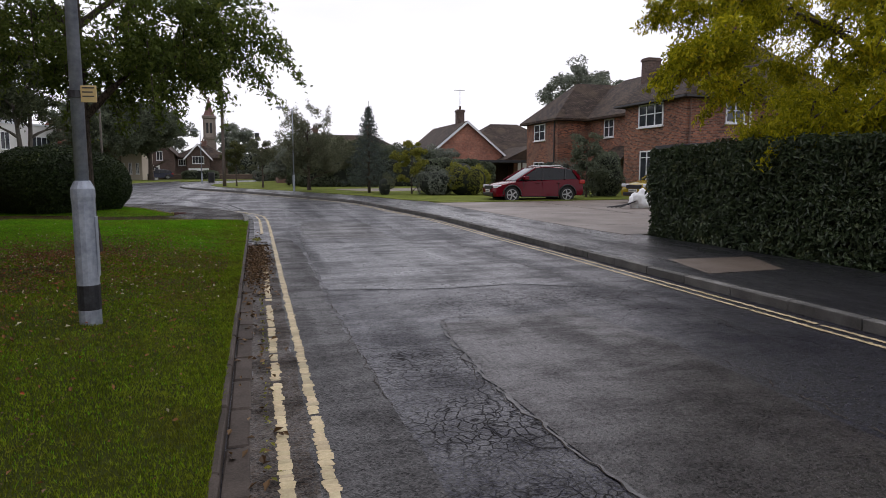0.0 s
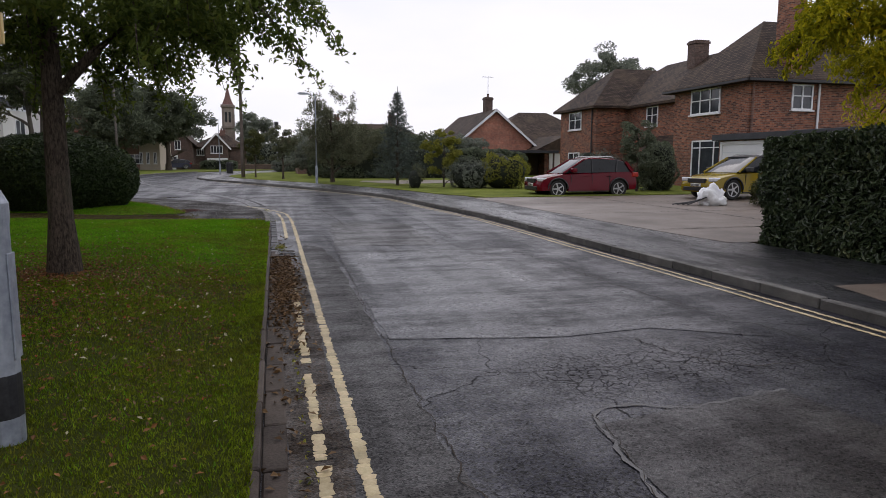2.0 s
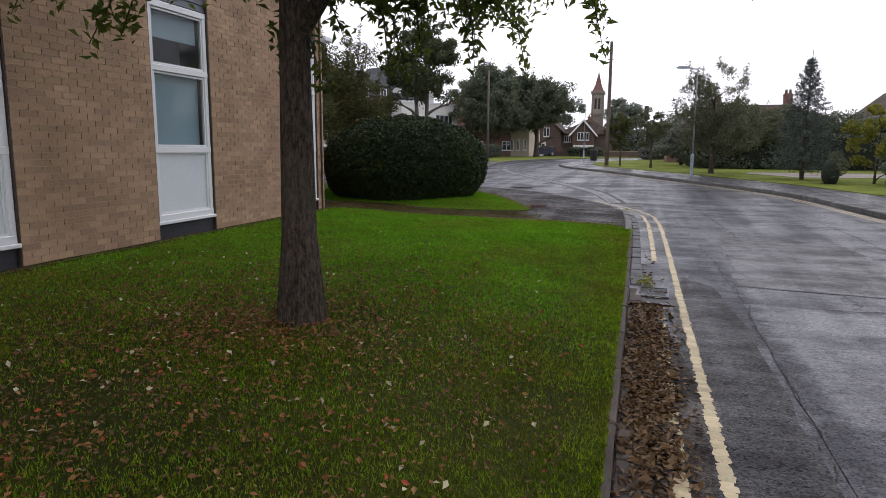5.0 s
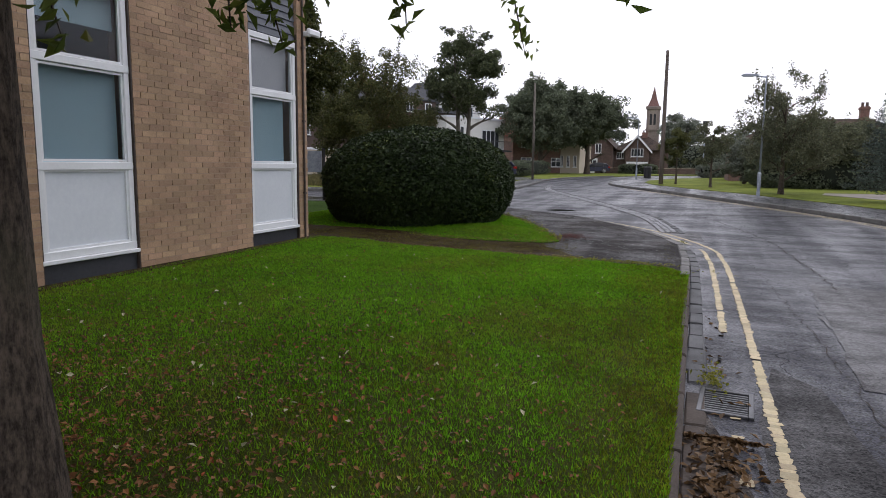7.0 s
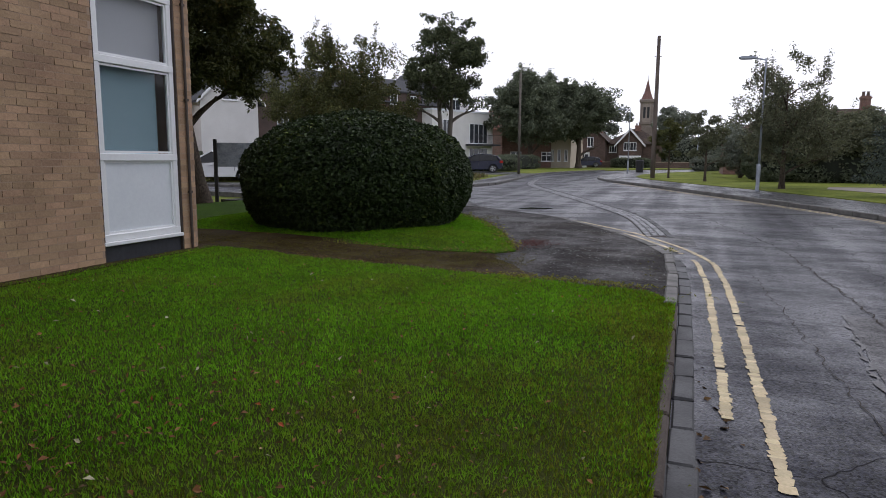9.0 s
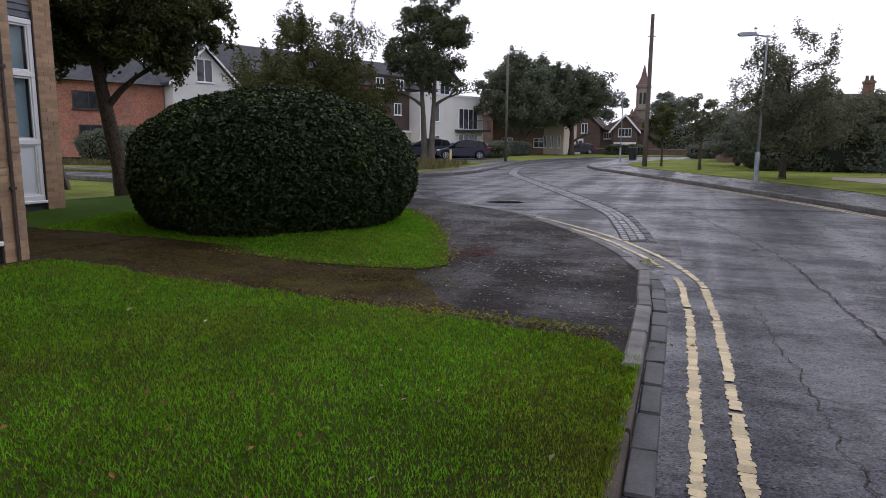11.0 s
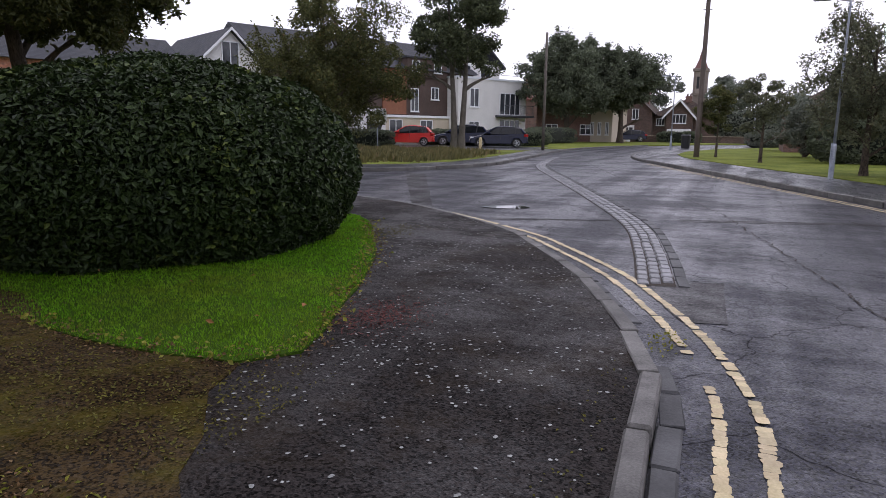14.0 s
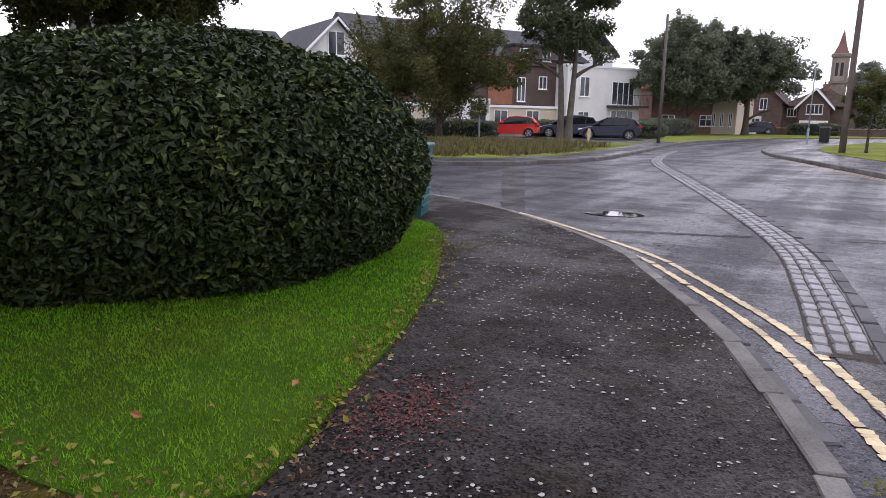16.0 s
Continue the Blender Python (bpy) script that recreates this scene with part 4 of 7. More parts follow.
for wi, (wx, a, b) in enumerate([(WX, *v) for v in bays] + [(WX2, 21.60, 22.87)]):
    w = thing("window_%d" % (wi + 1), "tall white-framed window with white infill panel and teal blind", "window", (wx - 0.07, a, 0), "office windows", "structure")
    L = b - a
    fr = bmesh.new()
    zs = [0.53, 1.47, 2.58, 3.42]
    for z in zs:
        box(fr, -0.05, 0.02, z - 0.045, 0.045, L - 0.02, z + 0.045, 0.008)
    for y in (0.02, L - 0.10):
        box(fr, -0.05, y, 0.485, 0.04, y + 0.08, 3.465, 0.008)
    part("window_frame", fr, "white", w)
    part("window_sill", boxed(-0.05, 0.0, 0.44, 0.075, L, 0.488, 0.008), "white", w)
    part("infill_panel", boxed(-0.03, 0.09, 0.575, 0.0, L - 0.09, 1.43, 0.006), "panel", w, "white infill panel")
    bead = bmesh.new()
    for z0, z1 in ((0.575, 1.43), (1.52, 2.53), (2.63, 3.37)):
        for y in (0.10, L - 0.125):
            box(bead, 0.0, y, z0, 0.022, y + 0.025, z1)
        box(bead, 0.0, 0.125, z0, 0.022, L - 0.125, z0 + 0.025)
        box(bead, 0.0, 0.125, z1 - 0.025, 0.022, L - 0.125, z1)
    part("glazing_bead", bead, "white", w)
    for z0, z1 in ((1.52, 2.53), (2.63, 3.37)):
        g = part("pane", boxed(-0.012, 0.1, z0, -0.004, L - 0.1, z1), "glass", w)
        g.visible_shadow = False
    part("blind", boxed(-0.09, 0.12, 1.50, -0.082, L - (0.22 if wi == 0 else 0.12), 2.54), "blind", w, "teal roller blind")
    part("blind_upper", boxed(-0.09, 0.12, 2.62 if wi != 1 else 3.0, -0.082, L - 0.12, 3.38), "panel" if wi in (0, 2) else "blind", w, "pale blind")
    part("plinth_board", boxed(-0.06, 0.0, 0.0, 0.02, L, 0.44, 0.005), "plinth", w, "dark plinth board")
    tr = bmesh.new()
    box(tr, -0.06, -0.0, 0.0, 0.062, 0.018, 3.6), box(tr, -0.06, L - 0.018, 0.0, 0.062, L, 3.6)
    part("edge_strip", tr, "brown_trim", w)
    cl = bmesh.new()
    for k in range(8):
        prism([(-0.05, 3.48 + k * 0.105), (0.03, 3.48 + k * 0.105), (0.012, 3.58 + k * 0.105), (-0.05, 3.58 + k * 0.105)], 0.018, L - 0.018, cl)
    part("cladding", cl, "cladding", w, "blue-grey weatherboard cladding")
    up = bmesh.new()
    for z in (4.36, 5.4, 7.4):
        box(up, -0.05, 0.02, z - 0.04, 0.045, L - 0.02, z + 0.045, 0.008)
    for y in (0.02, L - 0.10):
        box(up, -0.05, y, 4.32, 0.04, y + 0.08, 7.445, 0.008)
    part("upper_frame", up, "white", w)
    part("upper_pane", boxed(-0.02, 0.1, 4.4, -0.01, L - 0.1, 7.36), "far_glass", w)
    part("upper_panel", boxed(-0.06, 0.0, 7.45, 0.0, L, WH), "cladding", w)
pipe = thing("downpipe", "thin brown cable pipe fixed to the brick corner", "pipe", (WX + 0.02, WY - 0.13, 0))
pb = lathe(bmesh.new(), [(0.018, 0.25), (0.018, WH)], 8)
for z in (1.0, 2.2, 3.4, 4.6):
    box(pb, -0.03, -0.028, z, 0.022, 0.028, z + 0.03)
part("pipe", pb, "brown_trim", pipe)
sec = thing("security_camera", "small white security camera high on the brick corner", "camera", pose(WX + 0.01, WY - 0.05, 3.62))
part("bracket", boxed(-0.01, -0.05, -0.02, 0.10, 0.05, 0.06, 0.01), "white", sec)
part("housing", boxed(0.06, -0.05, 0.0, 0.13, 0.30, 0.11, 0.02), "white", sec, "white camera housing")
part("lens_hood", boxed(0.07, 0.30, 0.02, 0.12, 0.34, 0.09, 0.01), "black", sec)
strip = sheet("building_path_edge", [(WX, -14), (WX + 0.22, -14), (WX + 0.20, 19.7), (WX, 19.7)], lambda x, y: lawn_z(x, y) + 0.012, "moss_path", 0.5, 0.1, "thin dirt strip along the brick wall", "path")

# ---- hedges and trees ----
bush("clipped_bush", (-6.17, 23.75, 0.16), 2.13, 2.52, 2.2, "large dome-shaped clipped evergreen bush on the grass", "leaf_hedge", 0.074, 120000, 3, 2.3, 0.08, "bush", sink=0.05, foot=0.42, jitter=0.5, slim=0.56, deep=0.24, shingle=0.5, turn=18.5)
hedge = thing("hedge", "tall dark clipped laurel hedge along the footway", "hedge", (0, 0, 0))
rng = np.random.default_rng(8)
hx0, hx1, hy0, hy1, hz = 8.4, 9.9, -9.0, 12.85, 2.0
# Solid core in near-black: gaps between leaves show painted shade.
part("inner_mass", boxed(hx0 + 0.16, hy0, 0.0, hx1 - 0.1, hy1 - 0.16, hz - 0.14), "hedge_core", hedge, "inner mass coloured near-black for shade between leaves")
pts, nrm = [], []
for (o, du, dv, nv, k) in (((hx0, -3.0, 0.06), (0, hy1 + 3.0, 0), (0, 0, hz - 0.06), (-1, 0, 0.15), 36000), ((hx0, hy1, 0.06), (hx1 - hx0, 0, 0), (0, 0, hz - 0.06), (0, 1, 0.15), 6000), ((hx0, -3.0, hz), (hx1 - hx0, 0, 0), (0, hy1 + 3.0, 0), (0, 0, 1), 22000)):
    uv = rng.uniform(0, 1, (k, 2))
    q = np.array(o) + uv[:, :1] * np.array(du) + uv[:, 1:] * np.array(dv)
    nn = np.tile(np.array(nv, float), (k, 1))
    w = np.array([0.10 * noise.noise(Vector(v) * 1.1) + 0.07 * noise.noise(Vector(v) * 3.7) for v in q])
    pts.append(q + nn * (w + rng.uniform(-0.12, 0.05, k))[:, None])
    nrm.append(nn + np.array([0, 0, 0.25]))
pts = np.concatenate(pts)
leaf_cloud("foliage", pts, np.concatenate(nrm), 0.105, "leaf_laurel", hedge, 0.42, 0.55, seed=4)
tree((-2.55, 11.35, 0.2), 8.2, 3.15, 2.5, "spreading street tree with dark trunk on the lawn", "leaf_near", 0.088, 46000, 0.15, "bark", 11, 10, 1.0, 140, 0.55, 0.33, 0.5, 0.45, spread=0.15, waist=0.2, twigs=(170, 0.55, -0.6))
tree((12.3, 9.4, 0.1), 9.5, 5.2, 1.6, "large yellow-green autumn tree drooping over the hedge", "leaf_gold", 0.105, 130000, 0.26, "bark", 21, 9, 1.0, 200, 0.55, 0.25, 1.6, 0.36, spread=0.13, waist=0.27, twigs=(520, 0.7, -0.25))
tree((-12.4, 26.6, 0.2), 8.4, 2.95, 3.0, "dense dark-leaved tree behind the clipped bush", "leaf_brown", 0.12, 90000, 0.2, "bark", 31, 9, 1.0, 190, 0.35, 0.32, spread=0.17, waist=0.22, lean=(-0.75, -0.65), twigs=(200, 0.5, -0.3))
tree((3.05, 40.3, 0.4), 5.0, 2.2, 0.7, "bronze-leaved plum tree with an open crown on the verge", "leaf_plum", 0.10, 17000, 0.11, "bark", 41, 10, 0.95, 110, 0.25, 0.16, spread=0.17, waist=0.35, twigs=(150, 0.55, 1.0))

# ---- lamp posts and poles ----
def lamp_post(at, h, label, arm_yaw, arm=0.55, shroud=1.3, r=0.065, top=True, group="street lamps", band=False):
    t = thing("street_lamp", label, "street lamp", pose(*at, 0, 0, arm_yaw), group)
    part("base_column", lathe(bmesh.new(), [(r * 1.42, -0.3), (r * 1.42, shroud - 0.14), (r * 1.5, shroud - 0.10), (r * 1.5, shroud - 0.03), (r * 1.0, shroud + 0.04)], 14), "galv", t, smooth=False)
    part("column", lathe(bmesh.new(), [(r * 0.86, shroud), (r * 0.55, h - 0.1), (r * 0.5, h)], 12), "galv", t, smooth=True)
    door = part("access_door", boxed(r * 1.3, -0.045, 0.42, r * 1.46, 0.045, 0.95, 0.005), "galv", t)
    if band:
        part("painted_band", lathe(bmesh.new(), [(r * 1.44, 0.13), (r * 1.45, 0.14), (r * 1.45, 0.34), (r * 1.44, 0.35)], 14), "black_band", t, "peeling black painted band")
    if top:
        part("arm", tube(bmesh.new(), [(0, 0, h - 0.05), (arm * 0.45, 0, h + 0.0), (arm * 0.7, 0, h + 0.03)], [0.03, 0.026, 0.024], 8), "galv", t)
        head = prism([(arm * 0.5, h + 0.0), (arm * 0.6, h + 0.085), (arm * 1.35, h + 0.10), (arm * 1.5, h + 0.06), (arm * 1.45, h + 0.015)], -0.10, 0.10)
        lh = part("lantern", head, "galv", t, "flat grey lantern head")
        part("diffuser", boxed(arm * 0.75, -0.08, h - 0.015, arm * 1.4, 0.08, h + 0.012, 0.006), "panel", lh)
    return t


post = lamp_post((-1.45, 6.35, lawn_z(-1.45, 6.35)), 6.0, "grey steel lamp column with peeling black band on the lawn", 0, 0.6, 1.22, 0.066, True, "street lamps", True)
plate = thing("sign_plate", "small pale yellow notice clipped to the lamp column", "sign", pose(-1.45, 6.35, lawn_z(-1.45, 6.35), 0, 0, -10))
part("plate", boxed(0.06, -0.07, 1.92, 0.19, -0.058, 2.06, 0.004), "sign", plate)
part("strap", lathe(bmesh.new(), [(0.075, 1.96), (0.075, 2.02)], 14), "black_band", plate)
tx = bmesh.new()
for k, w in enumerate((0.10, 0.085, 0.095)):
    box(tx, 0.075, -0.0725, 2.035 - k * 0.035, 0.075 + w, -0.0705, 2.045 - k * 0.035)
part("printed_lines", tx, "ink", plate)
lamp_post((2.08, 38.7, 0.39), 4.65, "slim grey street lamp on the grass verge", 185, 0.6, 0.9, 0.048)
lamp_post((-4.9, 66.0, 0.41), 4.9, "slim grey street lamp beside the far bend", 185, 0.6, 0.9, 0.048)
tp = thing("telegraph_pole", "tall weathered timber telegraph pole on the verge", "pole", (-2.3, 52.5, 0.35))
part("shaft", lathe(bmesh.new(), [(0.135, -0.3), (0.13, 1.5), (0.09, 8.0), (0.08, 8.05)], 12), "pole_wood", tp, smooth=True)
part("step_iron", boxed(-0.2, -0.012, 6.9, 0.2, 0.012, 6.93), "iron", tp)
part("step_iron", boxed(-0.012, -0.2, 7.3, 0.012, 0.2, 7.33), "iron", tp)
tp2 = thing("lamp_column", "thin bare timber pole beside the far kerb", "pole", (-11.9, 59.0, 0.35))
part("shaft", lathe(bmesh.new(), [(0.10, -0.3), (0.08, 7.2)], 10), "pale_bark", tp2, smooth=True)

# ---- houses ----
def hip_roof(bm, x0, y0, x1, y1, z, top, over=0.45, thick=0.16):
    """A hipped roof with its ridge along the longer side."""
    x0, y0, x1, y1 = x0 - over, y0 - over, x1 + over, y1 + over
    if x1 - x0 > y1 - y0:
        c, d = (y0 + y1) / 2, (y1 - y0) / 2
        ridge = [(x0 + d, c, top), (x1 - d, c, top)]
        quads = [(0, 1, 5, 4), (1, 2, 5), (2, 3, 4, 5), (3, 0, 4)]
    else:
        c, d = (x0 + x1) / 2, (x1 - x0) / 2
        ridge = [(c, y0 + d, top), (c, y1 - d, top)]
        quads = [(0, 1, 4), (1, 2, 5, 4), (2, 3, 5), (3, 0, 4, 5)]
    vs = [bm.verts.new(p) for p in [(x0, y0, z), (x1, y0, z), (x1, y1, z), (x0, y1, z)] + ridge]
    lo = [bm.verts.new((v.co.x, v.co.y, z - thick)) for v in vs[:4]]
    for q in quads:
        bm.faces.new([vs[i] for i in q])
    for i in range(4):
        bm.faces.new((vs[i], lo[i], lo[(i + 1) % 4], vs[(i + 1) % 4]))
    bm.faces.new(lo)
    return bm


def gable_roof(bm, x0, y0, x1, y1, z, top, over=0.35, thick=0.14, m=None):
    """A gabled roof with its ridge along y."""
    c = (x0 + x1) / 2
    s = (top - z) / (c - x0)
    z0 = z - over * s
    prism([(x0 - over, z0), (c, top), (x1 + over, z0), (x1 + over, z0 - thick), (c, top - thick), (x0 - over, z0 - thick)], y0 - over, y1 + over, bm, m)
    return bm


def gable_wall(x0, y0, x1, y1, z1, top, z0=-0.3, m=None):
    c = (x0 + x1) / 2
    return prism([(x0, z0), (x0, z1), (c, top), (x1, z1), (x1, z0)], y0, y1, None, m)


def barge(x0, x1, y, z, top, over=0.4, w=0.22, m=None):
    """White boards along a gable's two slopes."""
    c = (x0 + x1) / 2
    s = (top - z) / (c - x0)
    xa, za = x0 - over, z - over * s
    xb = x1 + over
    return prism([(xa, za - w), (xa, za + 0.02), (c, top + 0.02), (xb, za + 0.02), (xb, za - w), (c, top - w)], y - 0.05, y, None, m)


def fit_window(parent, m, w, h, cols=(0.5,), bar=0.62, frame_mat="white", depth=0.05, sill="white"):
    """A casement: frame, mullions, transom, pane and sill; m puts its bottom left corner on a wall that faces -y."""
    win = new("window")
    win.parent = parent
    win.matrix_local = m
    fr = bmesh.new()
    f = 0.075
    box(fr, 0, -depth, 0, f, 0.03, h), box(fr, w - f, -depth, 0, w, 0.03, h)
    box(fr, f, -depth, 0, w - f, 0.03, f), box(fr, f, -depth, h - f, w - f, 0.03, h)
    for c in cols:
        box(fr, w * c - 0.035, -depth * 0.9, f, w * c + 0.035, 0.03, h - f)
    if bar:
        box(fr, f, -depth * 0.8, h * bar - 0.025, w - f, 0.03, h * bar + 0.025)
    part("frame", fr, frame_mat, win)
    part("pane", boxed(f * 0.5, -0.012, f * 0.5, w - f * 0.5, 0.02, h - f * 0.5), "far_glass", win)
    part("sill", boxed(-0.06, -depth - 0.08, -0.07, w + 0.06, 0.02, 0.0, 0.01), sill, win)
    return win


def chimney(parent, x, y, z0, z1, w=0.6, d=0.6, mat="brick_red", pots=2):
    bm = boxed(x - w / 2, y - d / 2, z0, x + w / 2, y + d / 2, z1)
    box(bm, x - w / 2 - 0.06, y - d / 2 - 0.06, z1 - 0.22, x + w / 2 + 0.06, y + d / 2 + 0.06, z1 - 0.08)
    c = part("chimney", bm, mat, parent)
    for i in range(pots):
        part("chimney_pot", lathe(bmesh.new(), [(0.12, z1 - 0.02), (0.10, z1 + 0.28), (0.12, z1 + 0.32)], 10, Matrix.Translation((x + (i - (pots - 1) / 2) * w * 0.5, y, 0))), "brick_dark", c)
    return c


WEST = pose(0, 0, 0, 0, 0, -90)
house = thing("house", "two-storey red brick house pair with hipped brown tiled roofs", "house", (0, 0, 0.2))
EV = 5.1
part("wall", boxed(20.6, 28.5, -0.3, 28.5, 34.2, EV), "brick_red", house)
part("wall", boxed(23.4, 34.2, -0.3, 31.0, 43.8, EV), "brick_red", house)
part("wall", boxed(21.0, 43.8, -0.3, 31.0, 49.5, EV), "brick_red", house)
part("roof", hip_roof(bmesh.new(), 20.6, 28.5, 30.0, 34.2, EV, 8.25), "roof_brown", house)
part("roof", hip_roof(bmesh.new(), 23.4, 31.2, 31.0, 49.2, EV - 0.02, 8.2), "roof_brown", house)
part("roof", hip_roof(bmesh.new(), 21.0, 43.8, 31.0, 49.5, EV + 0.01, 8.0), "roof_brown", house)


def west_window(x, y0, y1, z0, z1, cols=(0.5,), bar=0.6):
    return fit_window(house, Matrix.Translation((x, y1, z0)) @ WEST, y1 - y0, z1 - z0, cols, bar)


west_window(20.6, 30.45, 32.75, 3.72, 4.95, (0.33, 0.67), 0.55)
west_window(20.6, 30.0, 32.5, 0.6, 2.45, (0.27, 0.7), 0.80)
west_window(21.0, 46.0, 48.0, 3.65, 4.9, (0.5,), 0.55)
west_window(21.0, 46.2, 48.0, 0.85, 2.05, (0.5,), 0.55)
west_window(23.4, 40.2, 41.5, 3.65, 4.9, (0.5,), 0.55)
west_window(23.4, 40.2, 41.6, 0.9, 2.0, (0.5,), 0.55)
fit_window(house, Matrix.Translation((22.85, 28.5, 3.75)), 1.15, 1.15, (0.5,), 0.55)
gut = bmesh.new()
box(gut, 20.05, 28.0, EV - 0.16, 20.15, 34.6, EV - 0.05), box(gut, 20.15, 27.95, EV - 0.16, 29.0, 28.05, EV - 0.05)
part("gutter", gut, "black", house)
part("downpipe", lathe(bmesh.new(), [(0.05, 0), (0.05, EV - 0.1)], 8, Matrix.Translation((20.75, 28.43, 0))), "brick_far", house)
part("downpipe", lathe(bmesh.new(), [(0.05, 0), (0.05, EV - 0.1)], 8, Matrix.Translation((20.92, 44.3, 0))), "black", house)
porch = bmesh.new()
prism([(22.0, 2.1), (23.4, 3.0), (23.4, 2.1)], 37.0, 40.0, porch)
part("porch_roof", porch, "roof_brown", house)
part("door", boxed(23.3, 38.0, 0.0, 23.38, 38.95, 2.05, 0.01), "timber", house, "dark timber front door")
chimney(house, 26.6, 41.0, 7.2, 9.1, 1.0, 0.8, "brick_dark", 0)
chimney(house, 22.95, 28.95, 4.9, 9.9, 0.85, 0.8)
part("downpipe", lathe(bmesh.new(), [(0.05, 0), (0.05, EV - 0.1)], 8, Matrix.Translation((24.3, 28.43, 0))), "white", house, "white downpipe")
garage = thing("garage", "flat-roofed brick garage with white up-and-over door", "garage", (0, 0, 0.2))
part("wall", boxed(19.9, 20.5, -0.3, 26.0, 29.45, 2.35), "brick_red", garage)
part("flat_roof", boxed(19.6, 20.2, 2.35, 26.2, 29.6, 2.62, 0.01), "plinth", garage, "dark felt roof edge")
gd = part("garage_door", boxed(19.84, 26.4, 0.0, 19.9, 29.1, 2.15, 0.01), "white", garage, "white ribbed garage door")
for k in range(6):
    part("rib", boxed(19.825, 26.45, 0.3 + k * 0.3, 19.84, 29.05, 0.32 + k * 0.3), "panel", gd)
part("door_frame", box(box(boxed(19.8, 26.25, 0, 19.9, 26.4, 2.3), 19.8, 29.1, 0, 19.9, 29.25, 2.3), 19.8, 26.4, 2.15, 19.9, 29.1, 2.3), "white", garage)
aer = thing("aerial", "thin television aerial on the bungalow chimney", "aerial", (19.0, 61.2, 8.0))
ab = lathe(bmesh.new(), [(0.025, -1.0), (0.02, 1.3)], 6)
box(ab, -0.6, -0.015, 1.2, 0.5, 0.015, 1.23)
for k in range(5):
    box(ab, -0.5 + k * 0.22, -0.2, 1.21, -0.48 + k * 0.22, 0.2, 1.225)
part("mast", ab, "iron", aer)

bung = thing("bungalow", "orange brick bungalow with white bargeboards and brown tiles", "house", (-1.3, 0, 0.3))
part("wall", gable_wall(16.6, 58.5, 23.6, 70.0, 2.9, 5.75), "brick_orange", bung)
part("roof", gable_roof(bmesh.new(), 16.6, 58.5, 23.6, 70.0, 2.95, 5.85, 0.4), "roof_brown", bung)
part("bargeboard", barge(16.6, 23.6, 58.12, 2.95, 5.85), "white", bung, "white scalloped bargeboard")
part("wall", boxed(22.5, 62.5, -0.3, 32, 70, 2.8), "brick_orange", bung)
part("roof", hip_roof(bmesh.new(), 20.5, 61.5, 33, 71, 2.8, 6.2), "roof_brown", bung)
part("wall", boxed(24.0, 56.5, -0.3, 29.0, 62, 2.4), "brick_red", bung)
part("lean_roof", prism([(23.0, 2.3), (25.8, 3.6), (29.2, 2.3)], 56.0, 62.5), "roof_brown", bung)
part("garage_door", boxed(24.4, 56.42, 0, 25.9, 56.5, 2.0), "white", bung, "white side door")
chimney(bung, 20.3, 61.2, 5.3, 7.1, 0.7, 0.7, "brick_dark", 1)
port = thing("carport", "dark flat-roofed carport beside the bungalow", "carport", (-1.3, 0, 0.3))
part("flat_roof", boxed(15.2, 54.0, 2.0, 24.2, 58.0, 2.22, 0.01), "plinth", port)
for x in (15.5, 19.6, 23.8):
    part("post", boxed(x, 54.2, -0.2, x + 0.12, 54.32, 2.0), "timber", port)
part("back_panel", boxed(15.2, 57.9, -0.2, 24.2, 58.0, 2.0), "timber", port)

long_b = thing("bungalow", "long low bungalow with a brown roof beyond the trees", "house", (0, 0, 0.3))
part("wall", boxed(2.0, 66.0, -0.3, 15.5, 73.0, 2.6), "brick_far", long_b)
part("roof", hip_roof(bmesh.new(), 2.0, 66.0, 15.5, 73.0, 2.6, 5.0), "roof_brown", long_b)
chimney(long_b, 11.5, 69.5, 4.3, 5.9, 0.6, 0.6, "brick_far")
chimney(long_b, 6.0, 69.5, 4.3, 5.6, 0.5, 0.5, "brick_far")

# ---- flats across the side road ----
FL = pose(-37.6, 58.8, 0.3, 0, 0, math.degrees(math.atan2(0.917, 0.4)))
flats = thing("apartment_building", "three-storey flats in white render, timber cladding and slate", "building", FL)


def fwin(u, z, w, h, y=0.0, cols=(0.5,), bar=0):
    return fit_window(flats, Matrix.Translation((u, y, z)), w, h, cols, bar, "white", 0.06)


part("wall", boxed(-17, 0.3, -0.3, -2.7, 9, 5.6), "brick_orange", flats)
part("roof", prism([(-0.3, 5.5), (4.5, 8.0), (9.4, 5.5)], -17.3, -2.75, None, pose(0, 0, 0, 0, 0, -90) @ Matrix.Diagonal((-1, 1, 1, 1))), "slate", flats)
part("wall", gable_wall(-2.6, -1.2, 2.6, 9.0, 6.1, 8.6), "render_white", flats)
part("roof", gable_roof(bmesh.new(), -2.6, -1.2, 2.6, 9.0, 6.15, 8.7, 0.45, 0.2), "slate", flats)
part("bargeboard", barge(-2.6, 2.6, -1.66, 6.15, 8.7, 0.5, 0.2), "white", flats)
part("wall", boxed(2.65, 0, -0.3, 27.0, 10, 7.0), "timber", flats)
part("roof", prism([(-0.6, 6.9), (5.0, 10.1), (10.6, 6.9)], 2.7, 27.3, None, pose(0, 0, 0, 0, 0, -90) @ Matrix.Diagonal((-1, 1, 1, 1))), "slate", flats)
part("cladding", boxed(15.2, -0.12, 2.7, 18.0, -0.004, 6.9), "timber_red", flats, "red cedar cladding")
part("ground_wall", boxed(4.0, -0.25, -0.3, 23.4, -0.13, 2.4), "cream", flats, "cream rendered ground floor")
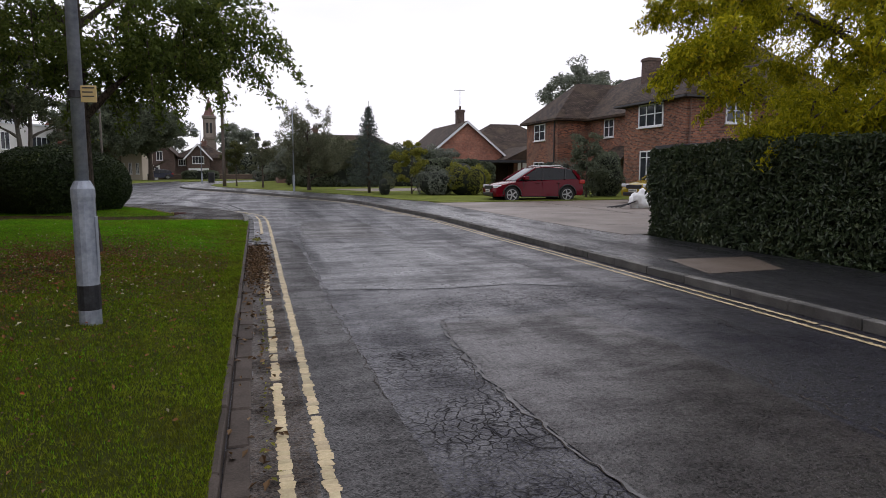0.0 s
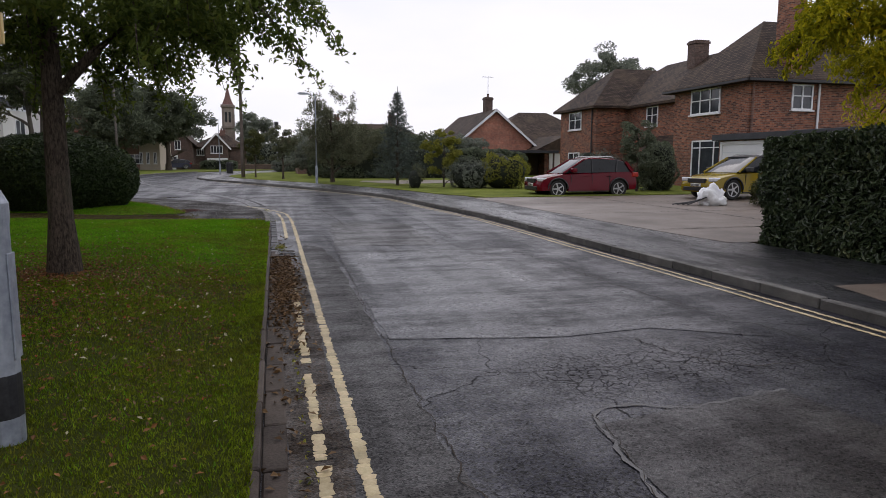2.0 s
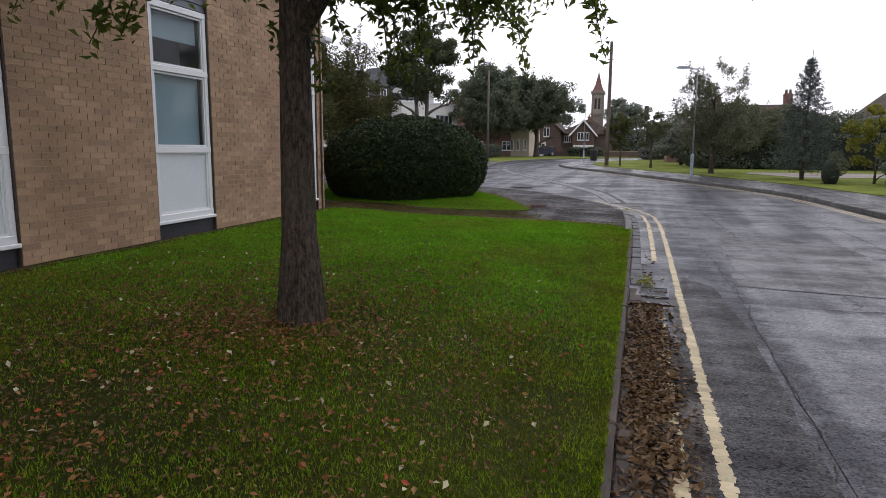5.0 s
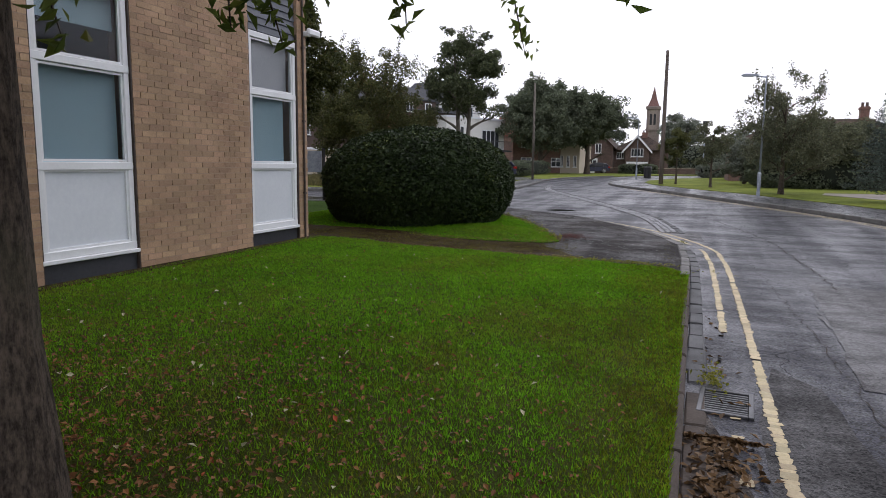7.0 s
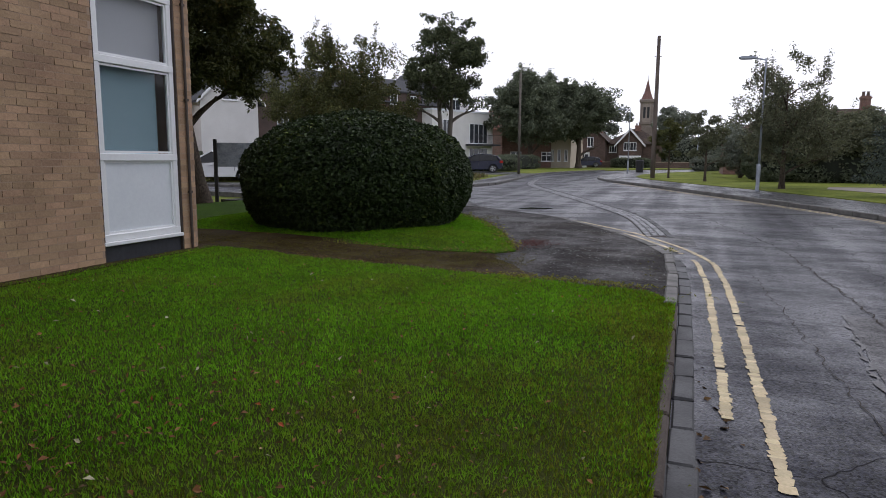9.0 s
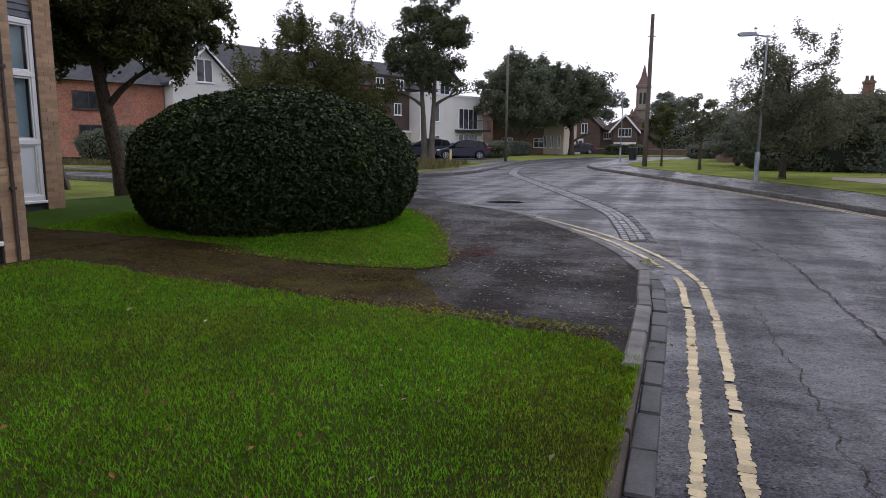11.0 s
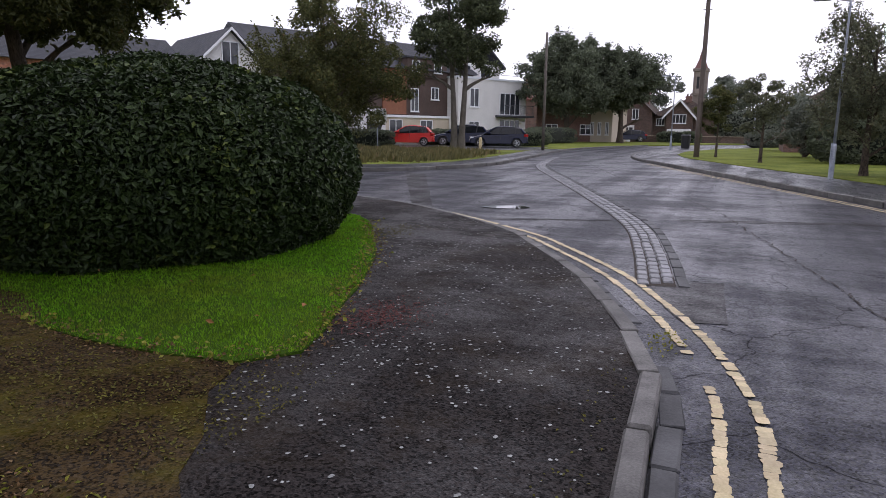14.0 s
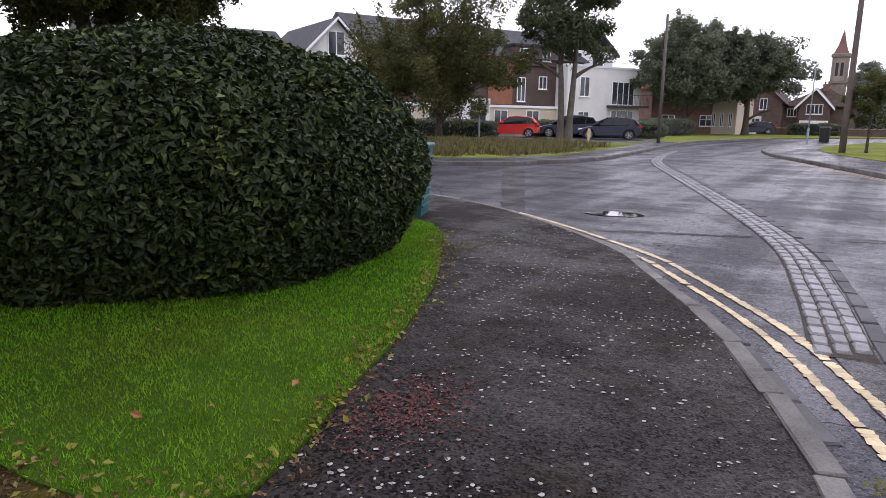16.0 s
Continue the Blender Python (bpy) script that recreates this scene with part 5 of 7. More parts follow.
part("band", boxed(4.0, -0.40, 2.4, 23.4, -0.1, 2.62), "white", flats, "white string course")
part("dormer", boxed(18.0, -0.3, 6.3, 23.0, 4.0, 8.0), "timber", flats, "timber dormer")
part("dormer_roof", boxed(17.8, -0.5, 8.0, 23.2, 4.2, 8.16), "plinth", flats)
part("porch", boxed(11.2, -1.6, -0.3, 14.4, -0.26, 3.1), "render_white", flats, "white entrance porch")
# Dark panel on the porch front; its colour stands in for a shaded opening.
part("porch_opening", boxed(12.3, -1.63, 0, 13.9, -1.6, 2.2), "dark", flats)
part("wall", boxed(23.4, -1.6, -0.3, 33.6, 8.0, 6.4), "render_white", flats)
part("parapet", boxed(23.3, -1.7, 6.4, 33.7, 8.1, 6.6), "panel", flats)
part("wall", boxed(24.2, 0.6, 6.4, 31.6, 8.0, 8.2), "render_white", flats)
part("roof", gable_roof(bmesh.new(), 24.0, 0.4, 31.8, 8.2, 8.2, 11.2, 0.3, 0.2), "slate", flats)
for u, z, w, h, y in ((-0.7, 5.9, 1.4, 1.8, -1.2), (18.5, 6.75, 1.0, 1.05, -0.3), (21.3, 6.75, 1.0, 1.05, -0.3), (18.6, 3.0, 1.0, 2.2, 0), (21.2, 4.2, 1.0, 1.2, 0), (5.2, 3.8, 1.2, 1.5, 0), (8.6, 3.8, 1.2, 1.5, 0), (12.2, 3.8, 1.2, 1.5, 0), (5.6, 0.9, 1.6, 1.3, -0.25), (8.8, 0.9, 1.6, 1.3, -0.25), (15.8, 0.9, 1.6, 1.3, -0.25), (19.6, 0.9, 1.6, 1.3, -0.25), (25.0, 3.6, 1.3, 1.9, -1.6), (24.9, 0.8, 1.5, 1.4, -1.6), (29.4, 2.9, 3.2, 2.3, -1.6), (29.4, 0.3, 3.2, 2.1, -1.6), (25.6, 6.6, 1.6, 1.4, 0.6), (28.6, 6.6, 1.6, 1.4, 0.6)):
    fwin(u, z, w, h, y, (0.25, 0.5, 0.75) if w > 3 else (0.5,))
for u, z, w, h in ((-16, 3.5, 2.4, 1.3), (-12.4, 3.5, 0.9, 1.3), (-9.3, 3.5, 2.2, 1.3), (-15.8, 0.9, 0.8, 1.7), (-13.6, 0.9, 2.0, 1.7), (-9.0, 0.9, 1.6, 1.5)):
    fit_window(flats, Matrix.Translation((u, 0.3, z)), w, h, (0.5,), 0, "brown_trim", 0.06, "brown_trim")
bal = part("balcony", boxed(28.8, -3.0, 2.65, 33.4, -1.6, 2.85), "plinth", flats, "steel balcony")
for k in range(24):
    part("baluster", boxed(28.85 + k * 0.195, -2.98, 2.85, 28.87 + k * 0.195, -2.96, 3.85), "iron", bal)
part("handrail", boxed(28.8, -3.0, 3.85, 33.4, -2.94, 3.9), "iron", bal)
part("roof_rail", box(boxed(31.6, -1.5, 7.3, 33.6, -1.45, 7.36), 26.0, -1.5, 7.0, 33.6, -1.46, 7.04), "iron", flats)
part("rooflight", boxed(14.8, 0.9, 8.1, 15.9, 1.0, 9.0), "panel", flats)
side = thing("house", "brick house with a red tiled roof beyond the flats", "house", pose(-22.8, 93.5, 0.3, 0, 0, 40))
part("wall", gable_wall(0, 0, 9, 12, 5.2, 8.6), "brick_far", side)
part("roof", gable_roof(bmesh.new(), 0, 0, 9, 12, 5.25, 8.8), "roof_red", side)
for u in (1.2, 5.6):
    for z in (0.9, 3.4):
        fit_window(side, Matrix.Translation((u, 0, z)), 1.5, 1.2)

# ---- far houses round the bend ----
def far_house(at, yaw, w, d, eave, top, wall, roof, label, wins=((0.2, 0.9), (0.6, 0.9), (0.2, 3.3), (0.6, 3.3)), board=True, stack=0.6):
    t = thing("house", label, "house", pose(*at, 0, 0, yaw), "far houses")
    part("wall", gable_wall(-w / 2, 0, w / 2, d, eave, top - 0.12), wall, t)
    part("roof", gable_roof(bmesh.new(), -w / 2, 0, w / 2, d, eave, top, 0.5), roof, t)
    if board:
        part("bargeboard", barge(-w / 2, w / 2, -0.5, eave, top, 0.5, 0.32), "white", t, "white bargeboard")
    for u, z in wins:
        fit_window(t, Matrix.Translation((-w / 2 + u * w, 0, z)), 1.5, 1.3, (0.33, 0.67), 0)
    if stack:
        chimney(t, w * 0.2, d * 0.5, top - 1.2, top + stack, 0.8, 0.8, "brick_far")
    return t


vic = far_house((-8.85, 113, 0.3), 0, 3.4, 9, 3.8, 5.7, "brick_dark", "roof_brown", "far brick house with white-edged gable and dark roof", ())
fit_window(vic, Matrix.Translation((-0.9, 0, 2.5)), 1.8, 1.2, (0.25, 0.5, 0.75), 0)
part("main_wall", boxed(-3.5, 1.2, -0.3, 4.4, 9, 3.5), "brick_dark", vic)
part("main_roof", hip_roof(bmesh.new(), -3.5, 1.2, 4.4, 9, 3.5, 6.0), "roof_brown", vic)
fit_window(vic, Matrix.Translation((-3.1, 1.2, 2.2)), 1.1, 1.0, (0.33, 0.67), 0)
part("window_band", boxed(-1.5, -0.06, 1.35, 1.6, -0.004, 1.75), "white", vic, "white-framed ground floor window")
dark_h = far_house((-14.6, 112, 0.3), 0, 4.6, 9, 4.2, 6.3, "brick_dark", "roof_brown", "far dark brick house beside the bend", (), False)
fit_window(dark_h, Matrix.Translation((-0.3, 0, 3.0)), 0.9, 1.4, (0.5,), 0)
bayw = part("bay_window", boxed(-2.2, -0.8, -0.2, 0.1, 0, 2.2), "white", dark_h, "white bay window")
for k in range(4):
    part("pane", boxed(-2.1 + k * 0.55, -0.82, 0.7, -1.65 + k * 0.55, -0.8, 1.9), "far_glass", bayw)
cream_h = far_house((-16.4, 98, 0.3), 0, 3.0, 10, 4.6, 5.6, "cream", "roof_brown", "far cream rendered house end among dark trees", (), False)
for u in (-1.05, -0.2, 0.7):
    fit_window(cream_h, Matrix.Translation((u, 0, 0.9)), 0.42, 1.5, (0.5,), 0)
red_h = far_house((-20.3, 98.5, 0.3), 0, 4.6, 10, 3.6, 5.8, "brick_far", "roof_brown", "far brick cottage behind the low hedge", ((0.2, 0.9), (0.6, 0.9)), False)
far_house((2.0, 120, 0.3), -8, 8, 9, 3.2, 5.4, "brick_far", "roof_brown", "far brick house behind the verge trees", ((0.2, 1.0), (0.6, 1.0)), False, 0)
low = thing("garden_wall", "low brick garden wall round the far bend", "wall", (0, 0, 0.3))
part("wall", boxed(-14, 106.0, -0.3, 0.0, 106.3, 0.8), "brick_dark", low)
part("coping", boxed(-14, 105.95, 0.8, 0.0, 106.35, 0.88), "stone", low)
tower = thing("tower", "far weathered stone tower with a pointed roof", "tower", pose(-10.3, 168, -1.6) @ Matrix.Diagonal((0.78, 0.78, 1.0, 1.0)))
part("shaft", boxed(-1.55, -1.55, 0.5, 1.55, 1.55, 11.2), "tower_stone", tower)
part("belfry", boxed(-1.6, -1.6, 11.2, 1.6, 1.6, 15.6), "belfry_stone", tower, "pale stone belfry stage")
part("cornice", boxed(-2.0, -2.0, 15.6, 2.0, 2.0, 16.3, 0.1), "tower_stone", tower)
part("string_course", boxed(-1.95, -1.95, 10.9, 1.95, 1.95, 11.3), "tower_stone", tower)
part("spire", lathe(bmesh.new(), [(2.25, 16.3), (1.15, 17.9), (0.03, 20.8)], 4, pose(0, 0, 0, 0, 0, 45)), "roof_spire", tower, "reddish-brown pyramid roof")
part("finial", lathe(bmesh.new(), [(0.05, 20.6), (0.02, 21.8)], 6), "iron", tower)
for x, y in ((-1.45, -1.45), (1.45, -1.45), (1.45, 1.45), (-1.45, 1.45)):
    part("buttress", boxed(x - 0.28, y - 0.28, 0.5, x + 0.28, y + 0.28, 15.6), "tower_stone", tower)
for x in (-0.85, 0.2):
    part("louvre", boxed(x, -1.65, 12.2, x + 0.62, -1.602, 14.6), "dark", tower)

# ---- parked vehicles ----
def car(at, yaw, paint, label, length_=4.35, height=1.58, width=1.80, base=2.63, wheel=0.34, hatch=0.55, name="car", roof=None, rails=True, lower="black"):
    """A car that looks along its +x: body with wheel arches, glasshouse, lamps, plates, mirrors and wheels."""
    t = thing(name, label, "car", pose(*at, 0, 0, yaw), "parked cars")
    L, H, W = length_ / 2, height, width / 2
    fx, rx = base / 2 + 0.02, -base / 2 + 0.02
    belt, arch = 0.61 * H, wheel + 0.07
    def arc(cx):
        return [(cx + arch * math.cos(a), wheel + arch * math.sin(a)) for a in [math.pi * k / 10 for k in range(11)]]
    prof = [(L - 0.06, 0.27), (L - 0.01, 0.36), (L, 0.50), (L - 0.03, 0.64), (L - 0.12, belt - 0.25), (L - 0.30, belt - 0.17), (L - 0.62, belt - 0.10), (fx - 0.25, belt - 0.01), (0.0, belt + 0.03), (rx, belt + 0.09), (-L + 0.24, belt + 0.11), (-L + 0.08, belt + 0.03), (-L + 0.02, belt - 0.14), (-L, 0.62), (-L + 0.03, 0.40), (-L + 0.09, 0.32)]
    prof += [(rx - arch, 0.30)] + arc(rx)[::-1][0:] + [(rx + arch, 0.27)] + [(fx - arch, 0.27)] + arc(fx)[::-1] + [(fx + arch, 0.28)]
    bm = bmesh.new()
    slices = []
    for f, sx, dz in ((-1.0, 0.955, -0.05), (-0.93, 0.98, -0.015), (-0.6, 0.995, 0.0), (0, 1.0, 0.012), (0.6, 0.995, 0.0), (0.93, 0.98, -0.015), (1.0, 0.955, -0.05)):
        row = []
        for x, z in prof:
            k = (z - 0.45) / (belt - 0.45)
            yy = f * W * (1 - 0.05 * k)
            row.append(bm.verts.new((x * sx if abs(x) > L * 0.8 else x, yy, z + dz * k)))
        slices.append(row)
    n = len(prof)
    for a, b in zip(slices, slices[1:]):
        for i in range(n):
            bm.faces.new((a[i], b[i], b[(i + 1) % n], a[(i + 1) % n]))
    bm.faces.new(slices[0]), bm.faces.new(slices[-1][::-1])
    body = part("body", bm, paint, t, smooth="creased")
    part("sill_trim", box(boxed(rx + arch, -W - 0.005, 0.24, fx - arch, -W + 0.05, 0.36, 0.01), rx + arch, W - 0.05, 0.24, fx - arch, W + 0.005, 0.36, 0.01), lower, t)
    part("arch_liner", boxed(rx - arch, -W + 0.12, 0.28, fx + arch, W - 0.12, wheel + arch - 0.02), "black", t)
    x0, x1, x2, x3 = fx - 0.22, fx - 1.12, rx + 0.15, -L + 0.14
    gp = [(x0, belt), (x1, H - 0.06), (x1 - 0.3, H - 0.012), ((x1 + x2) / 2, H), (x2, H - 0.05), (x3 + 0.42, H - 0.13), (x3 + 0.30, H - 0.21), (x3, belt + 0.06)]
    gb_ = bmesh.new()
    rows = []
    for f, dz in ((-1, -0.05), (-0.92, -0.01), (-0.5, 0), (0.5, 0), (0.92, -0.01), (1, -0.05)):
        r = []
        for x, z in gp:
            k = (z - belt) / (H - belt)
            r.append(gb_.verts.new((x, f * W * (0.94 - 0.19 * max(0, k)), z + dz * k)))
        rows.append(r)
    for a, b in zip(rows, rows[1:]):
        for i in range(len(gp)):
            gb_.faces.new((a[i], b[i], b[(i + 1) % len(gp)], a[(i + 1) % len(gp)]))
    gb_.faces.new(rows[0]), gb_.faces.new(rows[-1][::-1])
    part("glasshouse", gb_, "car_glass", t, "dark tinted windows", "creased")
    rb = bmesh.new()
    rr = []
    for f in (-1, -0.9, -0.5, 0.5, 0.9, 1):
        rr.append([rb.verts.new((x, f * W * 0.765, z + 0.014 - 0.05 * (abs(f) > 0.95) - 0.012 * (abs(f) > 0.85))) for x, z in gp[1:7]] + [rb.verts.new((x, f * W * 0.765, z - 0.035)) for x, z in gp[6:0:-1]])
    for a, b in zip(rr, rr[1:]):
        for i in range(len(rr[0])):
            rb.faces.new((a[i], b[i], b[(i + 1) % len(a)], a[(i + 1) % len(a)]))
    rb.faces.new(rr[0]), rb.faces.new(rr[-1][::-1])
    part("roof", rb, roof or paint, t, "", "creased")
    def on_side(x, z, s):
        k = (z - belt) / (H - belt)
        return Vector((x, s * (W * (0.94 - 0.19 * max(0, k)) + 0.006), z))
    for s in (-1, 1):
        for (xa, za, xb, zb, w) in ((x0, belt, x1 - 0.05, H - 0.07, 0.045), (fx - 1.45, belt + 0.02, fx - 1.5, H - 0.05, 0.035), (rx + 0.12, belt + 0.05, rx + 0.02, H - 0.06, 0.045), (x3 + 0.12, belt + 0.07, x3 + 0.40, H - 0.17, 0.10)):
            part("pillar", tube(bmesh.new(), [on_side(xa, za, s), on_side(xb, zb, s)], [w, w * 0.7], 5), paint if abs(xa - x3) < 0.2 or xa == x0 else "black", t)
        mb = boxed(fx - 0.72, min(s * (W - 0.02), s * (W + 0.2)), belt + 0.03, fx - 0.50, max(s * (W - 0.02), s * (W + 0.2)), belt + 0.19, 0.03)
        part("mirror", mb, paint if roof is None else "black", t)
        for hx in (0.15, -0.85):
            part("door_handle", boxed(hx - 0.1, min(s * (W - 0.04), s * (W + 0.012)), belt - 0.13, hx + 0.1, max(s * (W - 0.04), s * (W + 0.012)), belt - 0.10, 0.008), paint, t)
        for hx in (fx - 0.55, fx - 1.45, rx + 0.42):
            part("door_seam", boxed(hx - 0.006, min(s * (W - 0.03), s * (W * 0.985 + 0.006)), 0.36, hx + 0.006, max(s * (W - 0.03), s * (W * 0.985 + 0.006)), belt - 0.06), "black", t)
        part("headlight", boxed(L - 0.52, s * W * 0.78 - 0.16, belt - 0.33, L - 0.055, s * W * 0.78 + 0.16, belt - 0.19, 0.03), "headlamp", t, "clear headlight")
        part("tail_light", boxed(-L + 0.005, s * W * 0.82 - 0.16, belt - 0.16, -L + 0.30, s * W * 0.82 + 0.15, belt + 0.03, 0.03), "lamp_red", t, "red tail light")
        if rails:
            part("roof_rail", tube(bmesh.new(), [Vector((x1 - 0.25, s * W * 0.70, H - 0.01)), Vector((x1 - 0.4, s * W * 0.70, H + 0.035)), Vector((x2 + 0.1, s * W * 0.70, H + 0.03)), Vector((x2, s * W * 0.7, H - 0.02))], [0.018] * 4, 6), "alloy", t)
        for wx in (fx, rx):
            part("arch_trim", tube(bmesh.new(), [Vector((wx + (arch - 0.005) * math.cos(a), s * (W + 0.004), wheel + (arch - 0.005) * math.sin(a))) for a in [math.pi * k / 12 for k in range(13)]], [0.032] * 13, 5), lower, t)
            wy = s * (W - 0.11)
            m = pose(wx, wy, wheel, 90 if s < 0 else -90)
            w_ = part("wheel", lathe(bmesh.new(), [(wheel * 0.66, -0.10), (wheel * 0.95, -0.105), (wheel, -0.06), (wheel, 0.06), (wheel * 0.95, 0.105), (wheel * 0.68, 0.10)], 28, m), "rubber", t, "black tyre")
            rim = lathe(bmesh.new(), [(wheel * 0.70, 0.08), (wheel * 0.69, 0.108), (wheel * 0.62, 0.108), (wheel * 0.60, 0.07)], 28, m)
            for k in range(5):
                box(rim, 0.02, -0.035, 0.075, wheel * 0.63, 0.03, 0.102, 0.006, m @ pose(0, 0, 0, 0, 0, 72 * k))
            lathe(rim, [(0.07, 0.07), (0.065, 0.108), (0.03, 0.115)], 14, m)
            part("rim", rim, "alloy", w_, "silver alloy rim")
            part("hub_shade", lathe(bmesh.new(), [(wheel * 0.66, 0.102 - 0.04), (wheel * 0.64, 0.102 - 0.035)], 24, m), "black", w_)
    part("grille", boxed(L - 0.09, -W * 0.5, 0.60, L + 0.004, W * 0.5, 0.76, 0.015), "black", t)
    part("lower_grille", boxed(L - 0.06, -W * 0.72, 0.31, L + 0.012, W * 0.72, 0.45, 0.015), "black", t)
    part("rear_bumper", boxed(-L - 0.01, -W * 0.85, 0.30, -L + 0.10, W * 0.85, 0.46, 0.02), lower, t)
    fpl = part("number_plate", boxed(L - 0.01, -0.26, 0.47, L + 0.016, 0.26, 0.575, 0.003), "plate", t)
    bars = bmesh.new()
    for k in range(7):
        box(bars, L + 0.0162, -0.22 + k * 0.064, 0.49, L + 0.018, -0.18 + k * 0.064, 0.555)
    part("plate_marks", bars, "ink", fpl)
    part("number_plate", boxed(-L - 0.012, -0.26, 0.56, -L + 0.02, 0.26, 0.67, 0.003), "sign", t)
    return t


car((12.1, 27.75, 0.145), 179, "car_red", "dark red family crossover parked on the grass edge", 4.33, 1.60, 1.78, 2.63, 0.355)
car((17.2, 24.2, 0.215), 185, "car_gold", "mustard yellow electric crossover parked on the driveway", 4.58, 1.61, 1.85, 2.77, 0.37, roof="black")
car((-23.3, 62.3, 0.38), 203, "car_bright", "bright red hatchback parked before the flats", 3.95, 1.5, 1.7, 2.5, 0.31, 0.3, rails=False, lower="car_bright")
car((-16.6, 63.6, 0.38), 203, "car_navy", "navy blue hatchback parked by the corner", 4.2, 1.5, 1.75, 2.6, 0.32, 0.4, rails=False, lower="car_navy")
car((-20.6, 66.0, 0.38), 203, "car_navy", "dark estate car behind the tree", 4.5, 1.6, 1.8, 2.7, 0.34, 0.3)
car((-21.2, 37.8, 0.34), 215, "car_white", "white hatchback on the side road", 4.1, 1.48, 1.75, 2.6, 0.32, 0.4, rails=False, lower="car_white")
car((18.0, 56.2, 0.38), 180, "car_navy", "dark car inside the carport", 4.2, 1.45, 1.75, 2.6, 0.32, 0.4, rails=False)
car((-13.8, 103.5, 0.4), 200, "car_navy", "dark car by the far houses", 4.2, 1.45, 1.75, 2.6, 0.32, 0.4, rails=False)

# ---- more trees and shrubs ----
tree((-16.4, 55.8, 0.35), 11.6, 3.4, 4.8, "tall twin-stemmed tree before the flats", "leaf_deep", 0.22, 15000, 0.30, "pale_bark", 51, 8, 0.85, 70, 0.35, 0.4, spread=0.19, twin=True, waist=0.45, twigs=(150, 0.6, 0.15))
tree((-21.4, 50.2, 0.3), 9.0, 4.8, 0.8, "bushy olive autumn tree beside the flats", "leaf_autumn", 0.17, 42000, 0.2, "bark", 61, 10, 0.95, 150, 0.3, 0.15, spread=0.17, waist=0.4, twigs=(150, 1.1, 1.2))
tree((-18.6, 91, 0.3), 11.2, 5.6, 3.0, "broad dark tree beyond the bend", "leaf_dark", 0.36, 26000, 0.35, "bark", 71, 8, 0.95, 160, 0.3, 0.2, spread=0.19, twigs=(120, 1.0, 0.4))
tree((-13.4, 95, 0.3), 10.4, 4.6, 3.9, "broad dark tree beyond the bend", "leaf_dark", 0.36, 22000, 0.35, "bark", 72, 8, 0.95, 140, 0.3, 0.2, spread=0.19, twigs=(120, 1.0, 0.4))
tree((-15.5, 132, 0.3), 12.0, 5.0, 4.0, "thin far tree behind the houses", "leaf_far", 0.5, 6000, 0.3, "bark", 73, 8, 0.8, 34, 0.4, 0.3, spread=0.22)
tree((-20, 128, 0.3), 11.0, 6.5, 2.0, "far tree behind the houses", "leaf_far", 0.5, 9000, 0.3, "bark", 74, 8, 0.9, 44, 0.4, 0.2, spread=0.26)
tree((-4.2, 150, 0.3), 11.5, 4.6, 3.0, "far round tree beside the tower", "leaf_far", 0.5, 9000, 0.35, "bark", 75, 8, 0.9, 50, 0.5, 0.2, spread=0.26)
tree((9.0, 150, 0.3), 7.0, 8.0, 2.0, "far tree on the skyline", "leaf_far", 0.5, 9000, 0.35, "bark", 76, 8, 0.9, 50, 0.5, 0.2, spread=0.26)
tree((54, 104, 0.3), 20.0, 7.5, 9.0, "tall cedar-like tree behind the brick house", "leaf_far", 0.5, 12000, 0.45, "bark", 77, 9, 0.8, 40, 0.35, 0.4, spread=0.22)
tree((-1.45, 53.0, 0.35), 3.5, 1.15, 1.3, "small young olive-brown tree on the verge", "leaf_autumn", 0.12, 4500, 0.07, "bark", 81, 6, 0.9, 26, 0.3, 0.3, spread=0.25)
tree((0.45, 47.8, 0.35), 3.6, 1.25, 1.4, "small dark young tree on the verge", "leaf_plum", 0.12, 4500, 0.08, "bark", 82, 6, 0.9, 26, 0.3, 0.3, spread=0.25)
tree((7.9, 34.0, 0.3), 3.1, 1.05, 0.5, "slender yellow-green shrub tree on the verge", "leaf_lime", 0.11, 6000, 0.05, "bark", 83, 7, 0.95, 34, 0.25, 0.1, spread=0.22)
tree((15.4, 28.9, 0.25), 3.2, 1.05, 0.2, "climbing dark green shrub by the brick house", "leaf_dark", 0.11, 9000, 0.06, "bark", 84, 7, 0.95, 40, 0.3, 0.1, spread=0.24)
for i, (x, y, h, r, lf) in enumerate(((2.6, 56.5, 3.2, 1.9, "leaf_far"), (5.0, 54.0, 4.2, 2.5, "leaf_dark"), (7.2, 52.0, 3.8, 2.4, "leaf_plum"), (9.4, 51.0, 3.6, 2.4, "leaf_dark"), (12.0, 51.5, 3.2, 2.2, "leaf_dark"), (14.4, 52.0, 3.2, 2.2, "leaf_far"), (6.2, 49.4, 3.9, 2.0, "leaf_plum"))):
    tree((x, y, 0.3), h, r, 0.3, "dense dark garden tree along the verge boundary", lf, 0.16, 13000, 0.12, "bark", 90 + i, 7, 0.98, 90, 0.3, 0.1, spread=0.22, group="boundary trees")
bush("hedge", (10.2, 49.4, 0.3), 8.0, 0.9, 2.2, "long dark boundary hedge behind the verge trees", "leaf_dark", 0.2, 14000, 12, 4.0, 0.2)
bush("hedge", (-19.5, 67.8, 0.35), 5.5, 0.8, 1.3, "low clipped hedge before the flats", "leaf_dark", 0.14, 7000, 13, 4.0, 0.1, turn=20)
bush("hedge", (-17.8, 82.4, 0.35), 5.5, 0.7, 1.6, "low clipped hedge beside the far kerb", "leaf_dark", 0.14, 6000, 14, 4.0, 0.1, turn=81)
